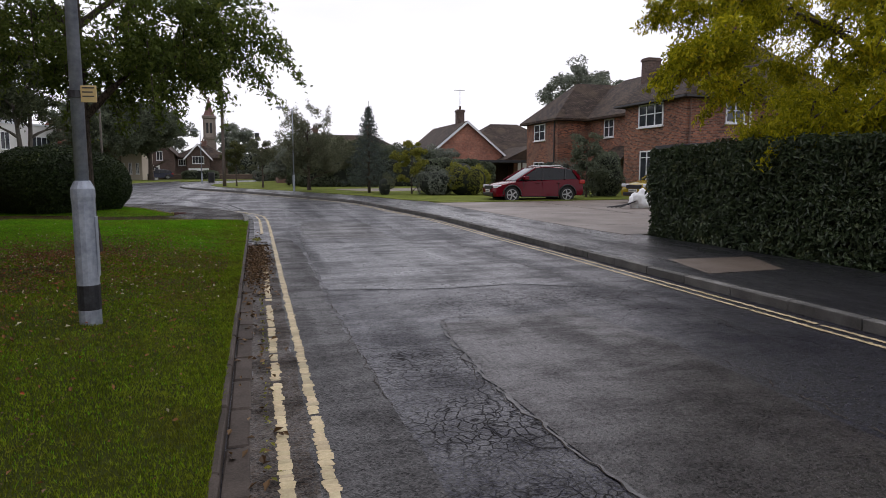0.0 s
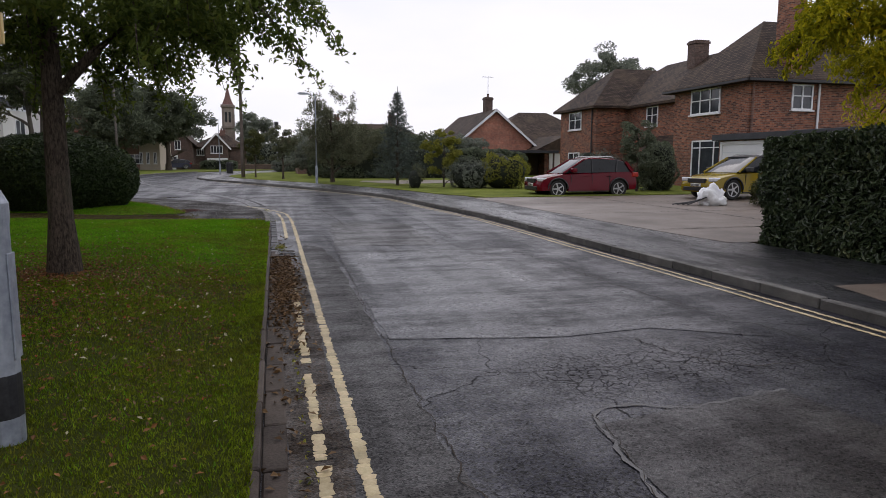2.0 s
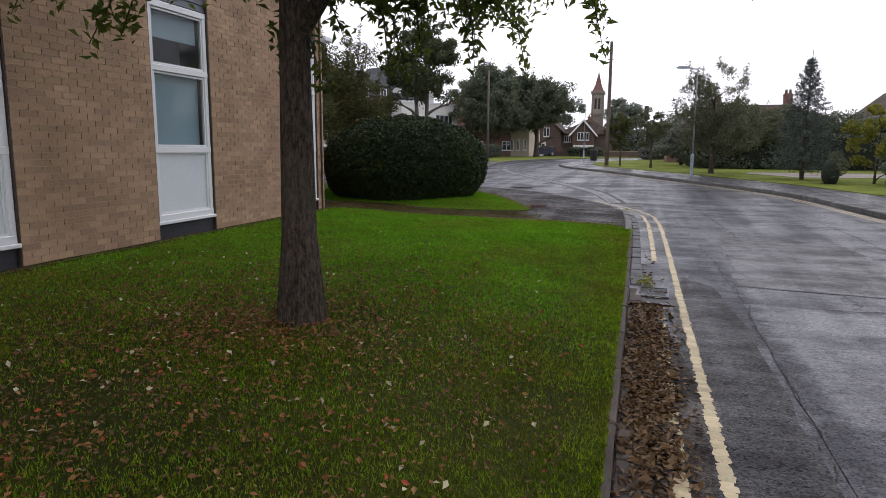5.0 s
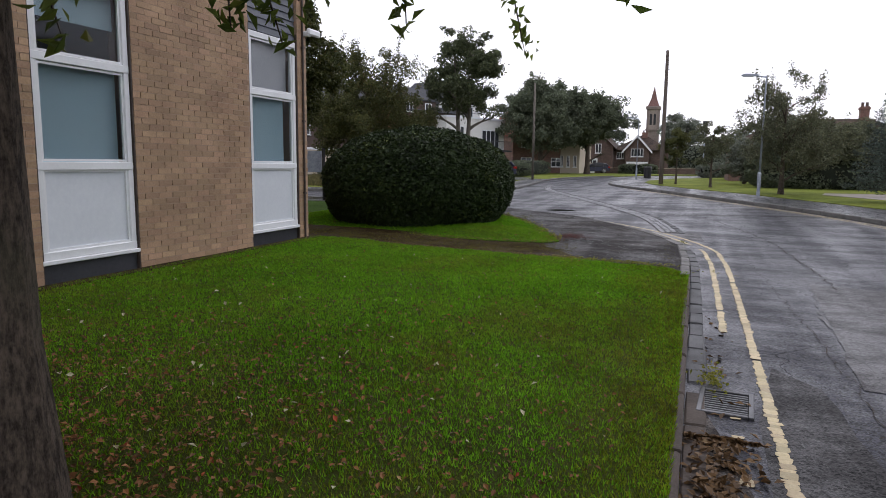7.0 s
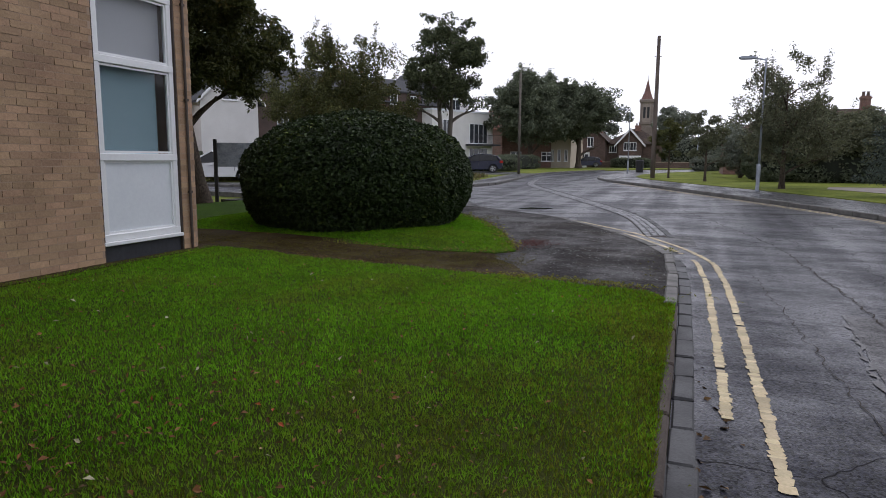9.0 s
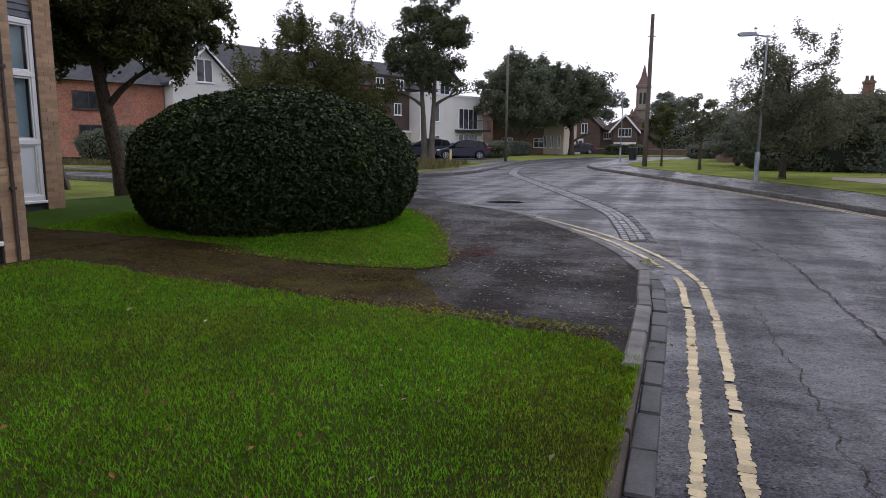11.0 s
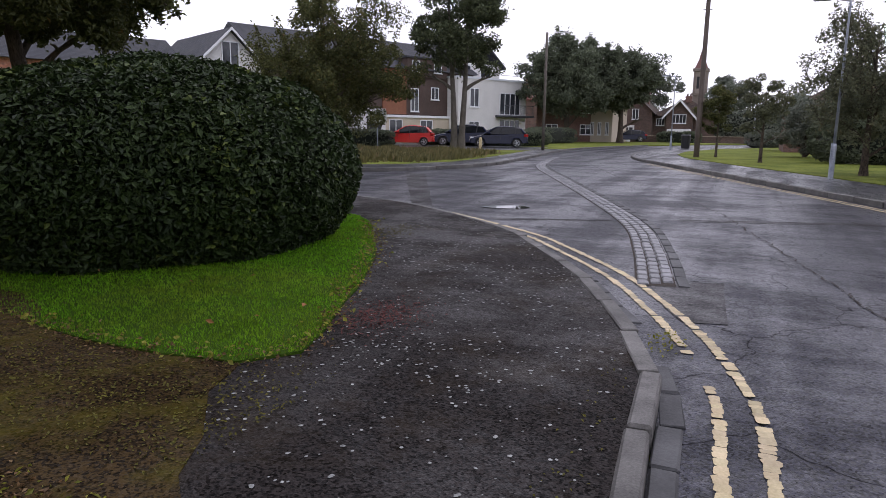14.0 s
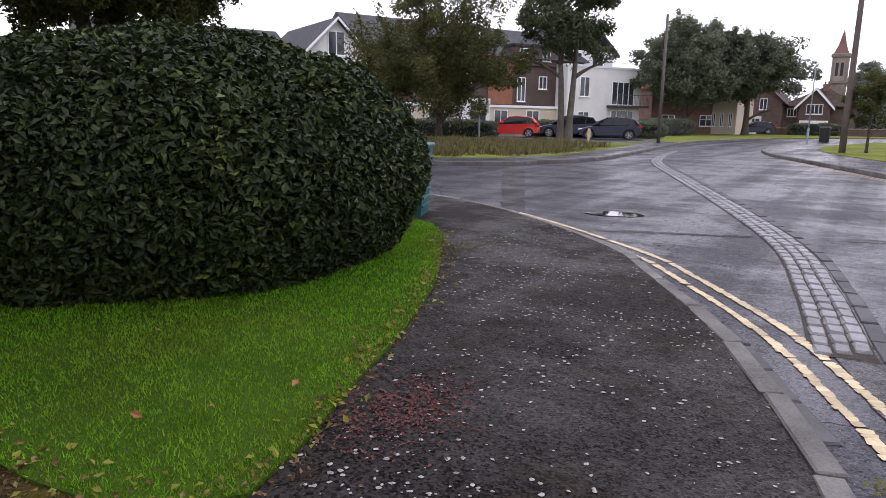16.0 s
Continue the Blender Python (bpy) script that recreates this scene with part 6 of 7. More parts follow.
bush("hedge", (-7.9, 104.0, 0.3), 2.6, 0.5, 1.4, "dark clipped hedge before the gabled house", "leaf_dark", 0.2, 4000, 25, 4.0, 0.1)
bush("hedge", (-25.5, 57.0, 0.35), 3.5, 0.8, 1.2, "low clipped hedge by the parking court", "leaf_dark", 0.14, 5000, 15, 4.0, 0.1, turn=30)
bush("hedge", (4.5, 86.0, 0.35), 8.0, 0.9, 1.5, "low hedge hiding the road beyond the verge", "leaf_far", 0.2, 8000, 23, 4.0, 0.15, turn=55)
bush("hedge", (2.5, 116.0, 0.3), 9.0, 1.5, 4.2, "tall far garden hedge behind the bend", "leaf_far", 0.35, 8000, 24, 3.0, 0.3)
bush("shrub", (8.95, 32.9, 0.25), 0.95, 0.9, 1.35, "rounded grey-green garden shrub", "leaf_far", 0.09, 6000, 16, 2.2, 0.55, "shrub")
bush("shrub", (10.5, 32.6, 0.25), 1.1, 0.9, 1.65, "rounded yellow-green garden shrub", "leaf_lime", 0.09, 7000, 17, 2.2, 0.55, "shrub")
bush("shrub", (6.35, 33.4, 0.25), 0.36, 0.36, 0.95, "small grey heather-like shrub on the verge", "leaf_plum", 0.07, 2500, 18, 2.0, 0.55, "shrub")
bush("shrub", (15.55, 20.4, 0.2), 1.0, 0.8, 0.95, "untidy green shrub beside the driveway", "leaf_autumn", 0.10, 7000, 19, 2.0, 0.55, "shrub")
bush("shrub", (16.8, 29.6, 0.2), 0.8, 0.8, 2.3, "dark upright shrub against the brick wall", "leaf_dark", 0.10, 6000, 20, 2.4, 0.2, "shrub")
bush("shrub", (20.3, 42.5, 0.25), 1.6, 1.4, 1.9, "rounded green shrub before the brick house", "leaf_far", 0.12, 5000, 21, 2.2, 0.55, "shrub")
bush("shrub", (-27.0, 40.5, 0.3), 2.6, 1.4, 1.9, "dark garden shrub on the side road", "leaf_dark", 0.13, 7000, 22, 2.2, 0.25, "shrub")

con = thing("conifer", "narrow blue-green spruce tree on the verge", "tree", (5.95, 35.9, 0.3))
part("trunk", tube(bmesh.new(), [(0, 0, -0.2), (0, 0, 1.2), (0.03, 0, 5.0)], [0.09, 0.075, 0.01], 8), "bark", con, smooth=True)
rng = np.random.default_rng(44)
cp, cn, tw = [], [], bmesh.new()
for k in range(150):
    f = (k + rng.random()) / 150
    z = 0.35 + 4.3 * f
    reach = 1.45 * (1 - f) ** 0.85 * rng.uniform(0.7, 1.1) + 0.06
    a = k * 2.4
    d = np.array([math.cos(a), math.sin(a), 0.12])
    tube(tw, [Vector((0, 0, z)), Vector((0, 0, z)) + Vector(d) * reach], [0.014, 0.004], 4)
    n = int(26 + 62 * reach)
    s = rng.uniform(0.15, 1.0, (n, 1)) ** 0.7
    cp.append(np.array([0, 0, z]) + d * reach * s + rng.normal(size=(n, 3)) * 0.075 * (1.2 - s * 0.6))
    cn.append(np.tile([0, 0, 1.0], (n, 1)))
part("branch", tw, "bark", con)
leaf_cloud("foliage", np.concatenate(cp), np.concatenate(cn), 0.11, "needle", con, 0.22, 1.0, seed=6)

# ---- small things along the street ----
bin_ = thing("wheelie_bin", "teal plastic salt bin tucked behind the bush", "bin", pose(-6.16, 27.1, 0.25, 0, 0, 25))
bb = prism([(-0.26, 0.0), (-0.32, 0.92), (0.32, 0.92), (0.26, 0.0)], -0.28, 0.28)
part("body", bb, "teal_bin", bin_)
part("lid", boxed(-0.35, -0.33, 0.92, 0.35, 0.33, 0.99, 0.02), "teal_bin", bin_)
for k in range(7):
    part("rib", boxed(0.27 + 0.008 * k, -0.27, 0.12 + k * 0.11, 0.29 + 0.008 * k, 0.27, 0.155 + k * 0.11, 0.005), "teal_bin", bin_)
sb = thing("sign_board", "grey notice board on black posts behind the bush", "sign", pose(-12.6, 28.6, 0.25, 0, 0, 30))
for x in (-0.8, 0.8):
    part("post", boxed(x - 0.05, -0.05, -0.2, x + 0.05, 0.05, 1.75, 0.01), "black", sb)
part("board", boxed(-0.74, -0.03, 0.95, 0.74, 0.03, 1.65, 0.006), "galv", sb, "grey back of the board")
lp = thing("timber_post", "short leaning dark timber post at the verge", "post", pose(-17.0, 28.8, 0.1, 0, -14, 30))
part("post", boxed(-0.11, -0.11, -0.2, 0.11, 0.11, 1.1, 0.02), "timber", lp)
db = thing("dumped_sack", "crumpled white rubble sack beside the car", "sack", (13.6, 21.2, 0.19))
bm = bmesh.new()
bmesh.ops.create_icosphere(bm, subdivisions=4, radius=0.5)
for v in bm.verts:
    d = 1 + 0.5 * noise.noise(v.co * 2.3) + 0.30 * abs(noise.noise(v.co * 5)) + 0.14 * noise.noise(v.co * 11)
    v.co = 0.84 * Vector((v.co.x * 1.0 * d + 0.25 * v.co.z, v.co.y * 0.75 * d, max(0.0, (v.co.z * 0.85 + 0.24) * d)))
part("sack", bm, "bag", db, smooth=True)
for k in range(4):
    part("stick", tube(bmesh.new(), [Vector((-0.3, 0.1 * k - 0.2, 0.3 - 0.05 * k)), Vector((-1.0 - 0.1 * k, -0.1 + 0.12 * k, 0.03))], [0.025, 0.02], 6), "black", db, "bent metal strip")
wb_ = thing("litter_bin", "small dark litter bin beside the far footway", "bin", (-4.4, 71.5, 0.4))
part("body", lathe(bmesh.new(), [(0.30, 0), (0.36, 0.95), (0.30, 1.05)], 14), "black", wb_)
ns = thing("street_sign", "white street notice board on a post by the hedge", "sign", pose(-20.2, 52.5, 0.35, 0, 0, 25))
part("post", lathe(bmesh.new(), [(0.04, -0.2), (0.04, 2.3)], 8), "galv", ns)
part("panel", boxed(-0.55, -0.03, 1.6, 0.55, 0.0, 2.25, 0.005), "white", ns)
sbar = bmesh.new()
for k in range(3):
    box(sbar, -0.4, -0.034, 1.75 + k * 0.15, 0.3 + 0.05 * k, -0.031, 1.80 + k * 0.15)
part("printed_lines", sbar, "ink", ns)
for x, y, m in ((-13.6, 52.5, "yellow"), (-17.5, 58.5, "car_navy")):
    bo = thing("bollard", "short marker bollard on the grass corner", "bollard", (x, y, 0.32), "marker bollards")
    part("post", lathe(bmesh.new(), [(0.09, -0.1), (0.08, 0.8), (0.05, 0.88)], 10), m, bo)
tl = thing("traffic_signal", "dark signal head on a pole far along the bend", "signal", (0.3, 92, 0.35))
part("pole", lathe(bmesh.new(), [(0.06, -0.2), (0.05, 6.1)], 8), "galv", tl)
part("head", boxed(-0.26, -0.15, 5.4, 0.26, 0.15, 6.3, 0.03), "black", tl)

# ---- dry flower bed on the corner ----
rng = np.random.default_rng(15)
n = 26000
px = rng.uniform(-30, -9.8, n)
py = rng.uniform(37.8, 50.5, n)
lim = np.where(py < 39.5, -12.4, np.where(py < 42, -11.0, np.where(py < 46, -10.8, -11.6)))
keep = (px < lim + rng.uniform(-0.5, 0.2, n)) & (py > 37.9 + 0.02 * (-11 - px))
px, py = px[keep], py[keep]
hh = 0.16 + 0.22 * np.array([noise.noise((a * 0.7, b * 0.7, 3)) for a, b in zip(px, py)]) + rng.uniform(0, 0.20, len(px))
zz = np.array([rise(b) for b in py]) + 0.09
lean = rng.normal(size=(len(px), 2)) * 0.10
b0 = np.stack([px - 0.012, py, zz], 1)
b1 = np.stack([px + 0.012, py + 0.01, zz], 1)
tp_ = np.stack([px + lean[:, 0], py + lean[:, 1], zz + hh], 1)
lf = np.stack([px + lean[:, 0] * 0.6 + rng.uniform(-0.09, 0.09, len(px)), py + lean[:, 1] * 0.6, zz + hh * rng.uniform(0.4, 0.8, len(px))], 1)
vv = np.stack([b0, b1, tp_, lf], 1).reshape(-1, 3)
i4 = np.arange(len(px)) * 4
ff = np.stack([np.stack([i4, i4 + 1, i4 + 2], 1), np.stack([i4, i4 + 2, i4 + 3], 1)], 1).reshape(-1, 3)
tagged(mesh_part("flower_bed", vv, ff, "dry_flower"), "faded brown and green flower bed on the corner", "flower bed", kind="stuff")

# ---- kerbs, paint and repairs on the street ----
def stones(name, label, line, s0, s1, size, off0, off1, z_of, top, mat, gap=0.012, seed=1, skip=()):
    """Blocks set end to end along a line, each an object on one of four shared meshes."""
    rng = np.random.default_rng(seed)
    t = thing(name, label, "kerb", kind="structure")
    w = abs(off1 - off0)
    kinds = []
    for k in range(4):
        bm = boxed(-(size - gap) / 2, -w / 2, -0.16, (size - gap) / 2, w / 2, 0.0, 0.007 + 0.003 * k)
        for v in bm.verts:
            v.co += Vector((rng.uniform(-1, 1), rng.uniform(-1, 1), rng.uniform(-1, 1))) * 0.003
        me = bpy.data.meshes.new(name + "_block")
        bm.to_mesh(me)
        bm.free()
        me.materials.append(MAT[mat])
        kinds.append(me)
    s = s0
    while s < s1:
        p, a = along(line, s + size / 2)
        n = Vector((math.sin(a), -math.cos(a)))
        q = p + n * (off0 + off1) / 2
        if not any(lo < q.y < hi for lo, hi in skip):
            b = new(name.replace("_run", ""), kinds[int(rng.integers(4))])
            b.parent = t
            b.matrix_local = pose(q.x, q.y, z_of(q.x, q.y) + top + rng.uniform(-0.004, 0.004), rng.uniform(-0.8, 0.8), rng.uniform(-0.4, 0.4), math.degrees(a) + rng.uniform(-0.5, 0.5))
        s += size
    return t


flat = lambda x, y: rise(y)
stones("edging_stone_run", "low stained concrete edging along the lawn", kerb_left, 8.0, 32.6, 0.915, -0.070, -0.002, flat, 0.084, "edging", 0.014, 3)
stones("kerb_stone_run", "weathered concrete kerb curving round the corner", kerb_left, 32.7, 62, 0.80, -0.128, -0.004, flat, 0.098, "kerb", 0.008, 4)
stones("channel_block_run", "damp concrete channel blocks beside the kerb", kerb_left, 28.6, 40.5, 0.45, 0.002, 0.132, flat, 0.014, "channel", 0.010, 5, ((22.4, 22.9),))
stones("muddy_block_run", "mud-stained channel blocks along the lawn edging", kerb_left, 8.0, 28.4, 0.6, 0.002, 0.135, flat, 0.014, "edging", 0.016, 8)
sheet("gutter", [(-0.09, -2), (0.24, -2), (0.25, 8), (0.26, 11.6), (0.14, 12.9), (0.02, 13.6), (-0.09, 14.1)], lambda x, y: rise(y) + 0.0035, "gutter_dirt", 0.3, 0, "silted brown strip of gutter beside the blocks", "gutter", wave=0.06)
stones("far_kerb_stone_run", "worn concrete kerb along the footway", kerb_right, 6, 82, 0.915, 0.0, 0.13, flat, 0.115, "kerb", 0.014, 6)
stones("side_kerb_stone_run", "grey kerb round the planted corner", island_edge, 8, 66, 0.915, -0.135, 0.0, flat, 0.115, "kerb", 0.014, 7)


def ribbon(line, off, width, z_of, lift):
    """A flat band along a line."""
    a, b = beside(line, off - width / 2), beside(line, off + width / 2)
    v = [(p.x, p.y, z_of(p.x, p.y) + lift) for p in a] + [(p.x, p.y, z_of(p.x, p.y) + lift) for p in b]
    n = len(line)
    return v, [(i, n + i, n + i + 1, i + 1) for i in range(n - 1)]


def painted_line(name, label, line, off_of, s0, s1, width, wear, seed, mat="yellow"):
    """Road paint broken into flakes with ragged outlines; wear(y) is the chance that a flake is gone."""
    rng = np.random.default_rng(seed)
    verts, faces = [], []
    s = s0
    while s < s1:
        d = rng.uniform(0.035, 0.10)
        p, a = along(line, s + d / 2)
        if rng.random() > wear(p.y):
            t, n = Vector((math.cos(a), math.sin(a))), Vector((math.sin(a), -math.cos(a)))
            c = p + n * (off_of(p) + rng.uniform(-0.006, 0.006))
            w = width * rng.uniform(0.76, 1.08)
            base = len(verts)
            for k in range(10):
                ang = 2 * math.pi * k / 10
                ux, uy = math.cos(ang), math.sin(ang)
                sx, sy = math.copysign(abs(ux) ** 0.5, ux), math.copysign(abs(uy) ** 0.45, uy)
                q = c + t * sx * d * 0.50 * rng.uniform(0.84, 1.08) + n * sy * w * 0.5 * rng.uniform(0.78, 1.12)
                verts.append((q.x, q.y, rise(q.y) + 0.006))
            verts.append((c.x, c.y, rise(c.y) + 0.008))
            for k in range(10):
                faces.append((base + k, base + (k + 1) % 10, base + 10))
        s += d * 0.88
    ob = mesh_part(name, verts, faces, mat)
    return tagged(ob, label, "road marking", kind="stuff")


painted_line("yellow_line", "worn cream-yellow kerbside line broken into flakes", kerb_left, lambda p: 0.515 - 0.21 * soft((p.y - 24.2) / 4.0), 10, 58, 0.083, lambda y: 0.03 if y < 19 else 0.01, 1)
painted_line("yellow_line", "badly worn second kerbside line with gaps", kerb_left, lambda p: 0.305 - 0.17 * soft((p.y - 24.2) / 4.0), 10, 58, 0.078, lambda y: 0.10 if y < 7.55 else (0.9 if y < 7.8 else 0.15 if y < 10.5 else 0.45 if y < 13.0 else 0.92 if y < 16.2 else 0.04 if y < 21.9 else 0.93 if y < 22.6 else 0.03), 2)
painted_line("yellow_line", "pale double line beside the far kerb", kerb_right, lambda p: -0.20, 9, 62, 0.07, lambda y: 0.02, 3)
painted_line("yellow_line", "pale double line beside the far kerb", kerb_right, lambda p: -0.36, 9, 62, 0.07, lambda y: 0.02, 4)

for nm, outline, mat, lab in (
        ("road_repair", [(0.20, -6), (0.86, -6), (0.80, 4), (0.76, 8), (0.80, 13.2), (0.68, 14.8), (0.40, 15.2), (0.22, 14.0)], "road_edge", "rough dark strip of asphalt along the line"),
        ("road_repair", [(0.84, 8.35), (1.6, 8.2), (2.4, 8.05), (3.3, 8.15), (4.2, 7.6), (4.25, 10), (4.05, 13.9), (2.4, 14.05), (0.90, 14.0), (0.86, 11)], "road_pale", "paler smooth rectangle of resurfaced asphalt"),
        ("road_repair", [(1.70, 6.15), (2.4, 6.3), (3.25, 6.4), (3.5, 5.0), (3.35, 3.2), (3.5, 0.5), (1.75, 0.5), (1.62, 3.2), (1.60, 4.7)], "road_patch", "dark smooth asphalt repair"),
        ("road_repair", [(0.95, 14.9), (2.9, 14.6), (3.0, 18.6), (1.2, 19.2)], "road_patch", "rough dark asphalt repair"),
        ("road_repair", [(-0.80, 24.56), (-0.11, 24.85), (-0.03, 23.40), (-0.36, 23.32)], "road_edge", "small square asphalt repair by the setts"),
        ("road_repair", [(-9.76, 36.4), (-8.85, 36.0), (-4.95, 28.4), (-5.42, 28.5)], "road_edge", "long dark trench repair across the side road"),
        ("road_repair", [(-3.7, 27.95), (-1.95, 28.62), (-1.9, 28.74), (-3.75, 28.1)], "road_edge", "narrow trench repair"),
        ("road_repair", [(-0.9, 29.05), (1.4, 29.85), (4.0, 30.3), (3.9, 30.5), (1.3, 30.05), (-1.0, 29.25)], "road_edge", "narrow trench repair"),
        ("footway_repair", [(6.3, 9.05), (7.8, 9.0), (7.3, 7.7), (5.95, 7.6)], "drive", "pale patch of repaired footway")):
    z0 = 0.105 if nm == "footway_repair" else 0.0
    lift = 0.0025 if outline[0][1] < 0 else 0.0045
    sheet(nm, outline, lambda x, y: rise(y) + z0 + lift, mat, 0.35, 0, lab, "repair", wave=0.05)


def crack(points, width, seed, mat="soil", lift=0.0075, label="dark open crack in the asphalt"):
    rng = np.random.default_rng(seed)
    ln = smooth_line(points, 0.05)
    ln = [p + Vector((noise.noise((p.x * 5, p.y * 5, seed)), noise.noise((p.x * 5, p.y * 5, seed + 7)))) * 0.07 + Vector((noise.noise((p.x * 17, p.y * 17, seed)), noise.noise((p.x * 17, p.y * 17, seed + 7)))) * 0.03 for p in ln]
    v = []
    a, b = beside(ln, -0.5), beside(ln, 0.5)
    for p, q, c in zip(a, b, ln):
        w = width * rng.uniform(0.1, 0.8)
        v += [(*(c + (p - c) * w), rise(c.y) + lift), (*(c + (q - c) * w), rise(c.y) + lift)]
    f = [(2 * i, 2 * i + 1, 2 * i + 3, 2 * i + 2) for i in range(len(ln) - 1)]
    tagged(mesh_part("crack", v, f, mat), label, "crack", "asphalt cracks", "structure")


for i, (pts, w) in enumerate((
        ([(1.75, 6.3), (1.55, 4.8), (1.58, 3.4), (1.75, 1.5)], 0.011), ([(3.55, 4.4), (3.42, 2.8), (3.5, 0.8)], 0.02),
        ([(0.8, 4.0), (0.78, 6.0), (0.80, 9.5), (0.9, 15), (0.6, 21)], 0.014), ([(0.76, 8.35), (2.4, 8.0), (4.2, 7.4)], 0.008),
        ([(3.95, 13.9), (4.1, 10), (4.5, 7), (4.4, 4.5)], 0.022), ([(1.5, 18.8), (1.3, 21.9), (1.1, 24), (0.25, 27.9), (-0.9, 32), (-3.5, 38), (-6.2, 46)], 0.03),
        ([(3.3, 15.5), (3.4, 20), (2.9, 25), (1.7, 30), (-0.6, 36), (-4, 44)], 0.025), ([(0.85, 14.02), (3.9, 13.95)], 0.02),
        ([(2.9, 7.9), (3.3, 7.0), (4.3, 6.9)], 0.02), ([(-3.7, 27.9), (-1.95, 28.55)], 0.03), ([(-0.9, 29.2), (1.4, 30.0), (3.9, 30.5)], 0.03))):
    crack(pts, w, i + 1)
for pts, w, i in (([(3.3, 6.42), (2.5, 6.3), (1.78, 6.3), (1.6, 5.0), (1.6, 3.4), (1.76, 1.5)], 0.05, 1), ([(0.88, 14.0), (2.4, 14.05), (4.0, 13.92)], 0.06, 4), ([(1.15, 14.9), (1.05, 17.0), (1.25, 19.1)], 0.07, 6)):
    crack(pts, w, i, "eroded", 0.0062, "pale eroded edge of an asphalt repair")

for i, pts in enumerate(([(7.9, 15.2), (14, 15.4), (22, 15.6)], [(7.5, 19.0), (14, 19.3), (22, 19.6)], [(7.2, 22.6), (14, 22.9), (22, 23.2)], [(11.8, 13.3), (11.6, 19), (11.3, 25.6)], [(16.2, 13.3), (16.0, 19), (15.8, 25.8)])):
    crack(pts, 0.09, i + 31, "soil", 0.122, "dark joint between concrete drive slabs")
sett_line = smooth_line([(-0.68, 24.45), (-1.0, 26.3), (-1.50, 28.4), (-2.75, 31.6), (-4.7, 36.2), (-6.55, 40.6), (-7.6, 44.5), (-8.6, 50.0)], 0.2)
setts = thing("sett_channel", "curving drainage channel of worn granite setts", "paving", kind="structure")
rng = np.random.default_rng(5)
sett_kinds = []
for k in range(6):
    bm = boxed(-0.1, -0.055, -0.1, 0.1, 0.055, 0.0, 0.016)
    for v in bm.verts:
        v.co += Vector((rng.uniform(-1, 1), rng.uniform(-1, 1), rng.uniform(-0.7, 0.7))) * 0.006
    me = bpy.data.meshes.new("sett")
    bm.to_mesh(me)
    bm.free()
    me.materials.append(MAT["sett"])
    sett_kinds.append(me)
total = length(sett_line)
for row, off in enumerate((-0.135, -0.015, 0.105)):
    s = 0.1 + 0.07 * row
    while s < total:
        p, a = along(sett_line, s)
        q = p + Vector((math.sin(a), -math.cos(a))) * off
        b = new("sett", sett_kinds[int(rng.integers(6))])
        b.parent = setts
        b.matrix_local = pose(q.x, q.y, rise(q.y) + 0.022 + rng.uniform(-0.004, 0.005), 0, 0, math.degrees(a) + rng.uniform(-3, 3)) @ Matrix.Diagonal((rng.uniform(0.85, 1.0) if row < 2 else 1.0, 1, 1, 1))
        s += 0.213 if s < 22 else 0.426
v, f = ribbon(sett_line, -0.02, 0.38, flat, 0.006)
part_ob = mesh_part("bedding", v, f, "soil", setts, "dark joints")
stones("sett_edge_run", "smooth channel stones edging the setts", sett_line, 0.0, 20, 0.45, 0.18, 0.30, flat, 0.012, "channel", 0.014, 9)

puddle = sheet("puddle", [(-4.45, 29.35), (-4.1, 29.22), (-3.7, 29.35), (-3.55, 29.6), (-3.8, 29.85), (-4.2, 29.75)], lambda x, y: rise(29.5) + 0.008, "water", 0.15, 0, "shallow puddle in a road hollow", "puddle", wave=0.10)
grate = thing("drain_grate", "square cast-iron gully grate in the gutter", "grate", pose(0.045, 14.28, 0.006, 0, 0, -4) @ Matrix.Diagonal((0.80, 1.0, 1.0, 1.0)))
fr = bmesh.new()
box(fr, -0.21, -0.24, -0.03, -0.17, 0.24, 0.012, 0.004), box(fr, 0.17, -0.24, -0.03, 0.21, 0.24, 0.012, 0.004)
box(fr, -0.17, -0.24, -0.03, 0.17, -0.205, 0.012, 0.004), box(fr, -0.17, 0.205, -0.03, 0.17, 0.24, 0.012, 0.004)
part("frame", fr, "iron", grate)
for k in range(9):
    part("bar", boxed(-0.17, -0.185 + k * 0.0425, -0.03, 0.17, -0.163 + k * 0.0425, 0.008, 0.004), "iron", grate)
# Thin dark sheet under the bars, painted as the shade of a deep pit.
part("pit", boxed(-0.17, -0.205, -0.006, 0.17, 0.205, -0.0035), "dark", grate)
slab = thing("stone_slab", "wet grey stone slab set in the gutter", "slab", pose(-0.16, 15.25, 0.012, 0, 0, 0))
part("slab", boxed(-0.10, -0.35, -0.1, 0.10, 0.35, 0.012, 0.01), "channel", slab)

